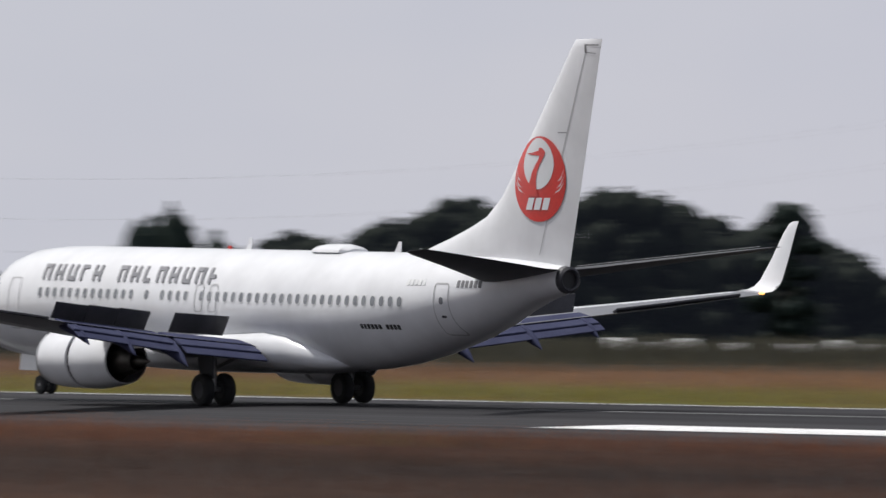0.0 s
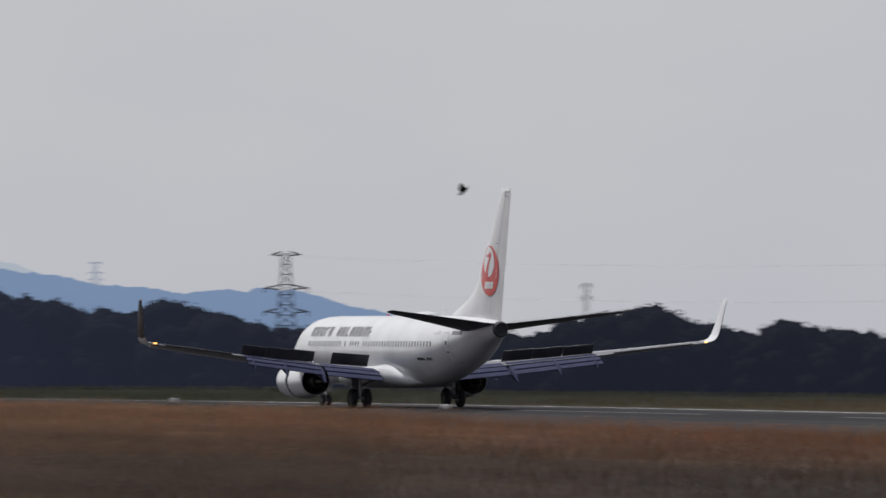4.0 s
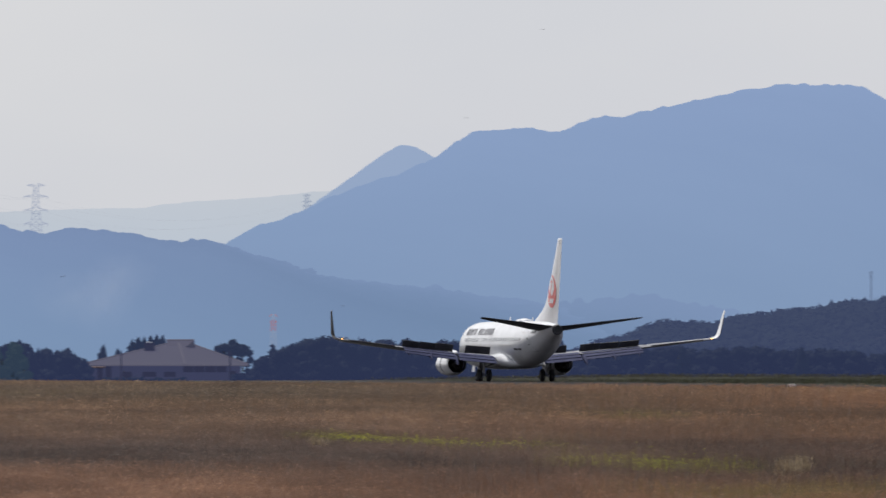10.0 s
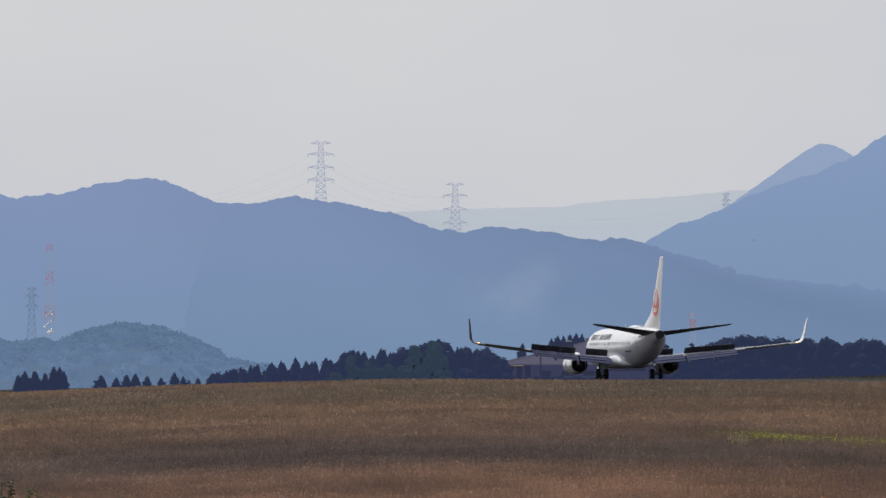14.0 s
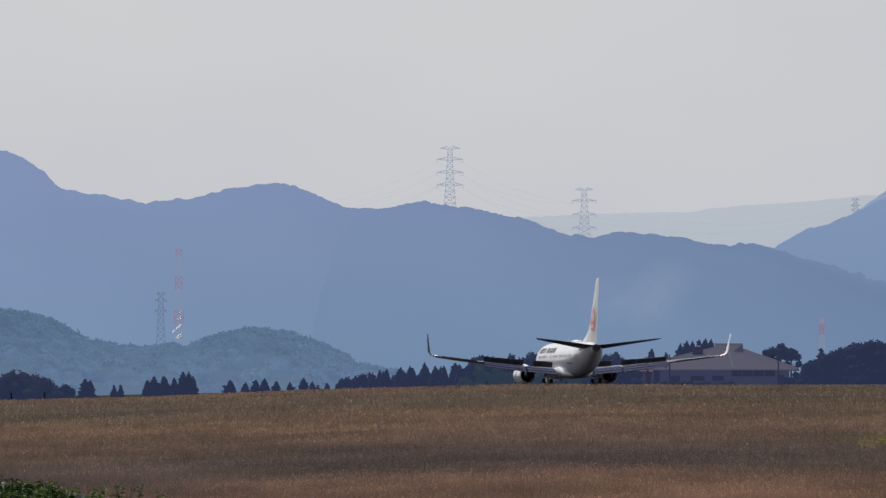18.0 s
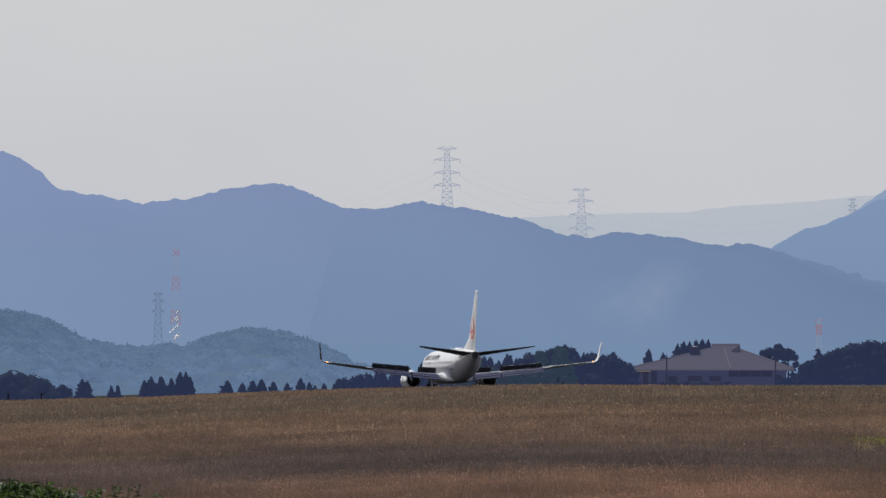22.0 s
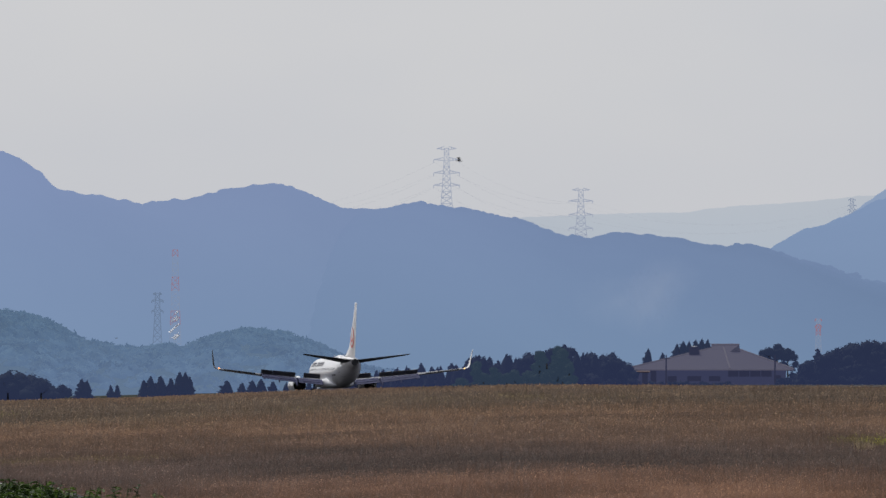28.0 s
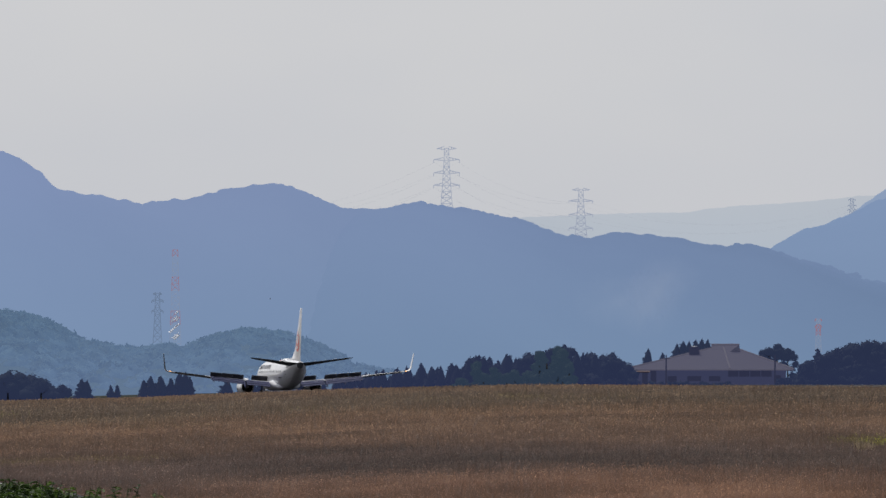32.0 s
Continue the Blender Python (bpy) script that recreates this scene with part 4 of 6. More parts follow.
def frame_patch(outer, inner, side, out_=0.014):
    """A thin closed line over the skin between two outlines."""
    n = len(outer)
    v = [fus_side(a, b, side, out_) for a, b in outer] + [fus_side(a, b, side, out_) for a, b in inner]
    return v, [(i, (i + 1) % n, n + (i + 1) % n, n + i) for i in range(n)]


def aerofoil(chord, thick, k=9, flat=0.0):
    """Closed outline of a wing section: x from 0 (front) to -chord, z; flat makes the top flatter and the belly fuller."""
    up, lo = [], []
    for i in range(k):
        t = (1 - math.cos(math.pi * i / (k - 1))) / 2
        y = 5 * thick * chord * (0.2969 * math.sqrt(t) - 0.126 * t - 0.3516 * t * t + 0.2843 * t ** 3 - 0.1015 * t ** 4)
        up.append((-t * chord, y * (1.1 - 0.75 * flat)))
        lo.append((-t * chord, -y * (0.9 + 0.6 * flat)))
    return up + lo[-2:0:-1]


# y, leading edge x, trailing edge x, z, thickness ratio
WING = np.array([(1.2, 6.4, -1.35, 2.12, 0.135), (1.9, 5.7, -1.4, 2.18, 0.13), (3.2, 4.6, -1.5, 2.30, 0.12), (5.8, 3.0, -1.65, 2.54, 0.11), (9.5, 0.85, -2.85, 2.93, 0.105), (13.5, -1.32, -3.97, 3.36, 0.10), (16.85, -3.25, -4.95, 3.78, 0.10)])


def wing_at(y):
    return [float(np.interp(y, WING[:, 0], WING[:, k])) for k in (1, 2, 3, 4)]


def wing_rings(y0, y1, k, front=0.0, back=1.0, side=1, thin=1.0):
    rings = []
    for i in range(k):
        y = y0 + (y1 - y0) * i / (k - 1)
        le, te, z, th = wing_at(y)
        ch = le - te
        rings.append([(le + px, side * y, z + pz * thin + (px + ch * 0.55) * 0.035) for px, pz in aerofoil(ch, th, 9, 1.0)])
    return rings if side > 0 else [r[::-1] for r in rings]


def panel(corners, thick, m=None):
    """A slab over four corners (in order), thickened along its normal."""
    a, b, c, d = (Vector(p) for p in corners)
    n = (c - a).cross(d - b).normalized() * thick / 2
    v = [p + n for p in (a, b, c, d)] + [p - n for p in (a, b, c, d)]
    f = [(0, 1, 2, 3), (7, 6, 5, 4), (0, 4, 5, 1), (1, 5, 6, 2), (2, 6, 7, 3), (3, 7, 4, 0)]
    bm = bmesh.new()
    vs = [bm.verts.new(p) for p in v]
    for q in f:
        bm.faces.new([vs[i] for i in q])
    bmesh.ops.recalc_face_normals(bm, faces=bm.faces[:])
    bmesh.ops.bevel(bm, geom=bm.edges[:], offset=abs(thick) * 0.25, segments=1, affect="EDGES")
    return bm


def revolve(profile, cx, cy, cz, n=28, squash=0.0):
    """Rings round an axis along x: profile [(x, r), ...]; squash flattens the bottom."""
    rings = []
    for x, r in profile:
        ring = []
        for k in range(n):
            a = 2 * math.pi * k / n
            s = math.sin(a)
            ring.append((cx + x, cy + r * math.cos(a), cz + r * s * (1 - squash if s < 0 else 1)))
        rings.append(ring)
    return loft(rings, cap=False)


def fin_half(x, z):
    """Half thickness of the fin at x, z."""
    le, te = fin_edges(z)
    t = min(max((le - x) / (le - te), 0.02), 0.98)
    th = fin_thick(z)
    return 1.13 * 5 * th * (le - te) * (0.2969 * math.sqrt(t) - 0.126 * t - 0.3516 * t * t + 0.2843 * t ** 3 - 0.1015 * t ** 4)


def fin_thick(z):
    return float(np.interp(z, [5.3, 6.6, 12.5], [0.07, 0.088, 0.085]))


def fin_edges(z):
    return float(np.interp(z, [4.8, 5.42, 5.83, 6.2, 6.58, 7.24, 9.29, 12.48], [-8.3, -8.8, -10.3, -11.5, -12.5, -13.4, -15.1, -17.66])), float(np.interp(z, [4.8, 12.48], [-17.3, -19.18]))


def fin_side(x, z, side, out_=0.0):
    return Vector((x, side * (fin_half(x, z) + out_), z))


def fin_patch(shape, side, out_):
    """Faces laid onto the fin's side; shape: (list of (x, z), faces)."""
    pts, faces = shape
    return [fin_side(a, b, side, out_) for a, b in pts], faces


late = []          # panels of the right wing that rise after touchdown: object, hinge, degrees lower before


def build_airliner():
    p = empty("airliner")
    # fuselage
    rings = []
    ds = sorted(set(list(FUS[:, 0]) + [0.05, 0.22, 0.62, 1.2, 1.95, 2.7, 3.6, 4.9, 6.5, 10, 14, 18, 21, 25.2, 26.8, 28.5, 30.4, 32.3, 33.7, 35.0, 36.0]))
    for d in ds:
        rings.append([fus_point(d, 360 * k / 40) for k in range(40)])
    body = part("fuselage", loft(rings), WHITE, p, "glossy white fuselage", 40)
    # wing to body fairing
    rings = []
    for d, w, lo, hi in ((10.2, 0.4, 1.35, 1.9), (11.5, 1.55, 1.14, 2.25), (13.2, 2.02, 1.10, 2.5), (16.0, 2.12, 1.07, 2.55), (19.0, 2.12, 1.08, 2.65), (21.0, 2.08, 1.10, 2.78), (22.4, 1.98, 1.13, 2.66), (23.6, 1.72, 1.20, 2.3), (24.4, 1.3, 1.29, 1.95), (25.0, 0.5, 1.42, 1.7)):
        c, r = (lo + hi) / 2, (hi - lo) / 2
        rings.append([(NOSE - d, w * math.copysign(abs(math.cos(a)) ** 0.7, math.cos(a)), c + r * math.copysign(abs(math.sin(a)) ** 0.8, math.sin(a))) for a in (2 * math.pi * k / 28 for k in range(28))])
    part("wing_fairing", loft(rings), WHITE, p, "", 50)
    # exhaust ring made wide and dark to take in the tail end's shade
    part("exhaust_ring", revolve([(0.06, 0.465), (-0.16, 0.44), (-0.24, 0.36), (-0.20, 0.30), (0.02, 0.28)], NOSE - 36.75, 0, 4.54, 24), DARK_GREY, p, "dark grey exhaust at the tail tip, shade included")
    part("exhaust_disc", loft([[(NOSE - 36.80 - e, 0.31 * math.cos(a), 4.54 + 0.31 * math.sin(a)) for a in (2 * math.pi * k / 16 for k in range(16))] for e in (0.03, 0.0)]), BLACK, p)
    # cockpit windows
    for side in (1, -1):
        for o in ([(1.95, 3.75), (1.75, 4.15), (2.35, 4.42), (2.6, 3.85)], [(2.66, 3.88), (2.45, 4.44), (2.95, 4.5), (3.2, 3.95)], [(1.25, 3.66), (1.5, 3.98), (1.7, 4.08), (1.88, 3.72)]):
            part("cockpit_window", skin_patch(o, side), GLASS, body)
    # cabin windows
    skip = {13, 15, 20}
    for side in (1, -1):
        for k in range(46):
            d = 6.55 + k * 0.508
            if k in skip:
                continue
            fr = part("window_frame", skin_patch(rounded(d, 3.72, 0.31, 0.42, 0.13), side, 0.006), WHITE_OLD, body)
            part("window_pane", skin_patch(rounded(d, 3.72, 0.24, 0.34, 0.11), side, 0.011), GLASS, fr)
        for d, z, w, h in ((4.65, 3.30, 0.86, 1.83), (31.6, 3.5, 0.76, 1.76), (17.05, 3.66, 0.52, 0.98), (17.95, 3.66, 0.52, 0.98)):
            part("door_outline", frame_patch(rounded(d, z, w, h, 0.14), rounded(d, z, w - 0.08, h - 0.08, 0.11), side), SEAM, body)
        part("door_handle", skin_patch(rounded(31.6, 3.25, 0.2, 0.07, 0.03), side, 0.02), DARK_GREY, body)
        part("door_porthole", skin_patch(rounded(31.6, 3.78, 0.16, 0.24, 0.07), side, 0.015), GLASS, body)
        # writing as plain blocks
        for k in range(14):
            if k == 5:
                continue
            d = 6.7 + k * 0.84
            for o in (-0.19, 0.19)[:1 if k % 5 == 3 else 2]:
                part("title_bar", skin_patch(rounded(d + o, 4.42, 0.16, 0.56, 0.04, 2, -0.28), side, 0.034), LETTER, body)
            zz = (4.62, 4.40, 4.22)[k % 3]
            part("title_bar", skin_patch(rounded(d - 0.28 * (zz - 4.42), zz, 0.34, 0.13, 0.03, 2, -0.28), side, 0.038), LETTER, body)
        for k in range(11):
            if k == 6:
                continue
            part("type_block", skin_patch(rounded(27.2 + k * 0.20, 2.86, 0.13, 0.16, 0.02, 1, -0.3), side, 0.016), BLACK, body)
        for k in range(6):
            part("registration_block", skin_patch(rounded(32.4 + k * 0.21, 4.35, 0.14, 0.24, 0.02, 1), side, 0.012), FADED, body)
        for k in range(5):
            part("emblem_block", skin_patch(rounded(29.7 + k * 0.22, 4.38, 0.17, 0.2, 0.03, 1), side, 0.012), WHITE_OLD, body)
    # top fittings
    dome = []
    for x, r in ((1.05, 0.02), (0.98, 0.16), (0.8, 0.24), (0.4, 0.28), (-0.5, 0.28), (-0.85, 0.22), (-1.02, 0.12), (-1.06, 0.02)):
        dome.append([(-3.5 + x, 0.62 * min(1, r / 0.22) * math.cos(a), 5.30 + (r * math.sin(a) if math.sin(a) > 0 else 0.05 * math.sin(a))) for a in (2 * math.pi * k / 20 for k in range(20))])
    part("antenna_dome", loft(dome), WHITE, p, "white satellite antenna dome")
    for x, h in ((2.2, 0.42), (-7.1, 0.38)):
        part("blade_antenna", loft([[(x + 0.22, 0.02, 5.28), (x + 0.22, -0.02, 5.28), (x - 0.2, -0.02, 5.28), (x - 0.2, 0.02, 5.28)], [(x - 0.08, 0.01, 5.32 + h), (x - 0.08, -0.01, 5.32 + h), (x - 0.24, -0.01, 5.32 + h), (x - 0.24, 0.01, 5.32 + h)]]), WHITE, p)
    part("beacon_lamp", box(3.4, 0, 5.38, 0.16, 0.1, 0.12, 0.03), RED, p)
    # fin
    rings = []
    for z in (4.85, 5.3, 5.42, 5.6, 5.83, 6.0, 6.2, 6.4, 6.58, 6.9, 7.24, 7.7, 8.3, 9.29, 10.4, 11.4, 12.2, 12.42, 12.48):
        le, te = fin_edges(z)
        thin = 1.0 if z < 12.3 else (0.75 if z < 12.45 else 0.3)
        pts = aerofoil(le - te, fin_thick(z), 13)
        rings.append([(le + a, b * thin / 1.0, z) for a, b in pts])
    part("fin", loft(rings), WHITE, p, "white tail fin", 40)
    for side in (1, -1):
        hinge = [(-15.75 - 0.02, 5.35), (-18.32, 12.1), (-18.36, 12.1), (-15.75 - 0.065, 5.35)]
        part("rudder_gap", ([fin_side(a, b, side, 0.008) for a, b in [(np.interp(t, [0, 1], [hinge[0][0], hinge[1][0]]), 5.35 + 6.75 * t) for t in np.linspace(0, 1, 12)]] + [fin_side(a, b, side, 0.008) for a, b in [(np.interp(t, [0, 1], [hinge[3][0], hinge[2][0]]), 5.35 + 6.75 * t) for t in np.linspace(0, 1, 12)]],
                            [(i, i + 1, 13 + i, 12 + i) for i in range(11)]), SEAM, p)
        # emblem: a red disc with a pale oval and a curved neck, plain shapes
        cx, cz, R = -15.83, 7.86, 1.42
        def disc(cx_, cz_, rx, rz, nr=5, na=36):
            pts = [(cx_, cz_)] + [(cx_ + rx * k / nr * math.cos(2 * math.pi * j / na), cz_ + rz * k / nr * math.sin(2 * math.pi * j / na)) for k in range(1, nr + 1) for j in range(na)]
            fs = [(0, 1 + j, 1 + (j + 1) % na) for j in range(na)] + [(1 + (k - 1) * na + j, 1 + k * na + j, 1 + k * na + (j + 1) % na, 1 + (k - 1) * na + (j + 1) % na) for k in range(1, nr) for j in range(na)]
            return pts, fs
        em = part("emblem_disc", fin_patch(disc(cx, cz, R, R), side, 0.02), RED, p, "plain red round emblem")
        def put(shape, out_, mat, nm, under):
            return part(nm, fin_patch(([(cx - u * R, cz + v * R) for u, v in shape[0]], shape[1]), side, out_), mat, under)
        ring = [(-0.03 + 0.60 * math.sin(a) * (1 - 0.12 * math.cos(a) ** 2), 0.36 + 0.60 * math.cos(a)) for a in (2 * math.pi * k / 32 for k in range(32))]
        put(([(-0.03 + 0.5 * (u + 0.03), 0.36 + 0.5 * (v - 0.36)) for u, v in ring] + ring + [(-0.03, 0.36)], [(k, (k + 1) % 32, 32 + (k + 1) % 32, 32 + k) for k in range(32)] + [(64, (k + 1) % 32, k) for k in range(32)]), 0.032, WHITE, "emblem_oval", em)
        neck = [(-0.27, -0.40, 0.26), (-0.26, -0.22, 0.17), (-0.22, -0.04, 0.12), (-0.16, 0.15, 0.10), (-0.05, 0.33, 0.085), (0.07, 0.46, 0.08), (0.13, 0.55, 0.10), (0.12, 0.63, 0.13), (0.08, 0.70, 0.09), (0.06, 0.73, 0.03)]
        put(([(a - w, b) for a, b, w in neck] + [(a + w, b) for a, b, w in neck], [(i, i + 1, len(neck) + i + 1, len(neck) + i) for i in range(len(neck) - 1)]), 0.044, RED, "emblem_neck", em)
        put(([(0.05, 0.67), (-0.25, 0.615), (-0.54, 0.585), (-0.25, 0.56), (0.05, 0.54)], [(0, 1, 3, 4), (1, 2, 3)]), 0.046, RED, "emblem_tip", em)
        for s_ in (-1, 1):
            for u0, v0, u1, v1 in ((0.99, 0.14, 0.66, -0.22), (0.97, 0.26, 0.70, -0.06), (1.0, 0.0, 0.56, -0.34)):
                put(([(s_ * u0, v0), (s_ * (u0 + u1) / 2, (v0 + v1) / 2 - 0.10), (s_ * u1, v1), (s_ * (u0 + u1) / 2, (v0 + v1) / 2 - 0.055)], [(0, 1, 2, 3)]), 0.04, WHITE, "emblem_sliver", em)
        part("fin_mark", fin_patch(([(-16.85, 9.41), (-17.3, 9.41), (-17.3, 9.38), (-16.85, 9.38)], [(0, 1, 2, 3)]), side, 0.016), FADED, p)
        for a in ([(-18.28, 12.05), (-18.28, 12.30), (-18.36, 12.30), (-18.36, 12.05)], [(-18.28, 12.26), (-19.0, 12.26), (-19.0, 12.30), (-18.28, 12.30)], [(-18.28, 12.03), (-18.85, 11.98), (-18.85, 12.01), (-18.28, 12.06)]):
            part("tip_gap", fin_patch((a, [(0, 1, 2, 3)]), side, 0.016), FADED, p)
        for k in range(3):
            part("emblem_block", fin_patch(([(cx - 0.58 + 0.42 * k + u + 0.07 * v * -1, cz - 0.82 + 0.2 * v) for u, v in ((0.03, -1), (0.36, -1), (0.36, 1), (0.03, 1))], [(0, 1, 2, 3)]), side, 0.036), WHITE, em)
    # tailplane, the shade on its underside put into a dark grey
    for side in (1, -1):
        rings = []
        for y, le, te, z, th in ((0.3, -12.6, -17.2, 4.70, 0.10), (1.0, -13.3, -17.3, 4.78, 0.10), (4.0, -15.75, -18.35, 5.18, 0.10), (6.7, -17.85, -19.25, 5.53, 0.10), (7.05, -18.2, -19.35, 5.575, 0.08), (7.18, -18.6, -19.35, 5.59, 0.04)):
            r = [(le + a, side * y, z + b - (a + (le - te) / 2) * 0.075) for a, b in aerofoil(le - te, th, 9, 0.9)]
            rings.append(r if side > 0 else r[::-1])
        st = part("tailplane", loft(rings), DARK_GREY, p, "tailplane, underside shade put in as dark grey", 40)
        part("elevator_gap", panel([(-16.3, side * 1.0, 4.98), (-18.55, side * 6.8, 5.62), (-18.6, side * 6.8, 5.62), (-16.35, side * 1.0, 4.98)], 0.012), SEAM, st)
    # wings
    for side in (1, -1):
        w = part("wing", loft(wing_rings(1.2, 16.85, 16, side=side)), WING_GREY, p, "light grey wing with raised spoilers", 40)
        # winglet: blends up from the tip
        rings = []
        for y, le, te, z, th, lean in ((17.0, -3.55, -5.25, 3.78, 0.10, 0.0), (17.25, -3.75, -5.35, 3.83, 0.10, 0.35), (17.45, -4.0, -5.45, 3.98, 0.09, 0.9), (17.56, -4.25, -5.55, 4.25, 0.085, 1.2), (17.68, -4.75, -5.75, 5.0, 0.08, 1.35), (17.80, -5.25, -5.95, 5.85, 0.08, 1.38), (17.86, -5.55, -6.05, 6.22, 0.07, 1.4), (17.88, -5.78, -6.08, 6.30, 0.05, 1.4)):
            le, te, y = le + 0.3, te + 0.3, y - 0.15
            r = [(le + a, side * (y - b * math.sin(lean)), z + b * math.cos(lean)) for a, b in aerofoil(le - te, th)]
            rings.append(r if side > 0 else r[::-1])
        wg = part("winglet", loft(rings), WHITE, p, "upswept white winglet, shade put in dark on its outside", 50)
        # thin dark skin added: the outer face's shade put into colour
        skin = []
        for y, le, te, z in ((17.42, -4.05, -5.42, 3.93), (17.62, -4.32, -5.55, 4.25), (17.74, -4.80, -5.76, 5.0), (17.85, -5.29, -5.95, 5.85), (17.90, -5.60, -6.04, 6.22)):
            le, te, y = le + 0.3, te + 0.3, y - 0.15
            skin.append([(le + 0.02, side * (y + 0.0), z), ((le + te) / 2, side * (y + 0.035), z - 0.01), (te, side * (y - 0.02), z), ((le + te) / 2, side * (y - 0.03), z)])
        part("outer_shade", loft([r if side > 0 else r[::-1] for r in skin]), DARK_GREY, wg, "outer face, its shade put in as dark grey", 60)
        part("slat", loft([[(le + 0.28 + a * 0.13, side * y, z - 0.10 + b * 0.9) for a, b in aerofoil((le - te), th)] if side > 0 else [(le + 0.28 + a * 0.13, side * y, z - 0.10 + b * 0.9) for a, b in aerofoil((le - te), th)][::-1] for y, (le, te, z, th) in ((y, wing_at(y)) for y in np.linspace(6.2, 16.4, 8))]), STEEL, w, "bare metal leading edge slat")
        part("tip_lamp", box(-5.0, side * 16.70, 3.78, 0.14, 0.16, 0.07, 0.02), AMBER, w, "glowing amber wing tip lamp")
        # flaps, lowered, in three steps from the spoilers down
        for y0, y1 in ((2.15, 5.55), (5.85, 10.75)):
            for (b0, d0, b1, d1, nm, thk) in ((0.95, 0.06, 0.02, -0.10, "fore_flap", 0.10), (0.0, -0.14, -0.55, -0.34, "flap", 0.10), (-0.56, -0.38, -0.92, -0.60, "aft_flap", 0.05)):
                c = []
                for y, fwd in ((y0, True), (y1, True), (y1, False), (y0, False)):
                    le, te, z, th = wing_at(y)
                    k = float(np.interp(y, [2, 6, 12], [1.0, 1.0, 0.80]))
                    c.append((te + (b0 if fwd else b1) * k, side * y, z - 0.03 + (d0 if fwd else d1) * k))
                part(nm, panel(c, thk), FLAP_SHADE, w, "lowered flap, spoiler shade put into its blue-grey")
        # leading edge skin over the front of the wing
        for y0, y1 in ((5.9, 9.3), (9.36, 12.9), (12.96, 16.6)):
            rings = []
            for y in np.linspace(y0, y1, 5):
                le, te, z, th = wing_at(y)
                ch = le - te
                up = [q for q in aerofoil(ch, th, 9, 1.0)[:9] if q[0] > -0.42 * ch]
                rings.append([(le + a, side * y, z + b + 0.012 + (a + ch * 0.55) * 0.035) for a, b in up] + [(le + a, side * y, z + b - 0.03 + (a + ch * 0.55) * 0.035) for a, b in up[::-1]])
            part("leading_edge_skin", loft(rings if side > 0 else [r[::-1] for r in rings]), LIGHT_GREY, w, "pale grey leading edge skin", 40)
        # aileron: a blunt trailing panel, its rear's shade put in as dark grey
        c = []
        for y, o, up in ((11.6, 0.26, -0.01), (16.0, 0.22, -0.01), (16.0, -0.05, 0.02), (11.6, -0.05, 0.03)):
            le, te, z, th = wing_at(y)
            c.append((te + o, side * y, z - 0.02 + up))
        ai = part("aileron", panel(c, 0.09), DARK_GREY, w, "aileron, rear shade put in as dark grey")
        if side < 0:
            late.append((ai, Vector(c[0]), Vector(c[1]), -16.0))
        # aileron gap
        c = []
        for y, o in ((12.3, 0.55), (16.2, 0.42), (16.2, 0.40), (12.3, 0.52)):
            le, te, z, th = wing_at(y)
            c.append((te + o, side * y, z + 0.075))
        part("aileron_gap", panel(c, 0.012), SEAM, w)
        # spoilers, raised; the shade on their backs put in as dark grey
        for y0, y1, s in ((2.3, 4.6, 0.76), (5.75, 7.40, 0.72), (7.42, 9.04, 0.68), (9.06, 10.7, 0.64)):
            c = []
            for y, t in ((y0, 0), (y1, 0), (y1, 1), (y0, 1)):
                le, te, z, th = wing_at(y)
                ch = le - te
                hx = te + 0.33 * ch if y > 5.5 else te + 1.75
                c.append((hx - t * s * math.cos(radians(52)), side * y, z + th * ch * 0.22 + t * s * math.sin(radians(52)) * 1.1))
            sp = part("spoiler", panel(c, 0.05), DARK_GREY, w, "raised spoiler panel, shade put in as dark grey")
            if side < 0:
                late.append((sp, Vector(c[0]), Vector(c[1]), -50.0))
        # flap track fairings
        for y, s in ((5.85, 1.0), (8.3, 0.85), (10.4, 0.7)):
            le, te, z, th = wing_at(y)
            rings = []
            for x, r, dz in ((1.5, 0.03, -0.12), (1.1, 0.16, -0.2), (0.3, 0.22, -0.30), (-0.4, 0.22, -0.50), (-0.95, 0.15, -0.78), (-1.4, 0.02, -1.08)):
                rings.append([(te + x * s, side * y + r * s * math.cos(a), z + dz * s + 1.3 * r * s * math.sin(a)) for a in (2 * math.pi * k / 12 for k in range(12))])
            part("flap_fairing", loft(rings), FLAP_SHADE, w)
        # engine
        ey, ez = side * 4.83, 1.53
        e = part("engine_cowl", revolve([(6.55, 0.76), (6.72, 0.79), (6.9, 0.86), (6.92, 0.90), (6.86, 0.96), (6.6, 1.02), (6.0, 1.07), (5.2, 1.085), (4.78, 1.08), (4.76, 1.02)], 0, ey, ez, 32, 0.07), WHITE, p, "white engine cowl with bare lip", 40)
        part("intake_lip", revolve([(6.70, 0.785), (6.88, 0.84), (6.935, 0.90), (6.88, 0.965), (6.74, 1.0)], 0, ey, ez, 32, 0.07), STEEL, e)
        part("intake_duct", revolve([(6.72, 0.78), (6.0, 0.77), (5.6, 0.77), (5.58, 0.05)], 0, ey, ez, 28, 0.05), DARK_GREY, e)
        part("cowl_lining", revolve([(4.9, 0.98), (4.0, 0.92), (3.6, 0.86), (3.55, 0.6)], 0, ey, ez, 28, 0.05), BLACK, e)
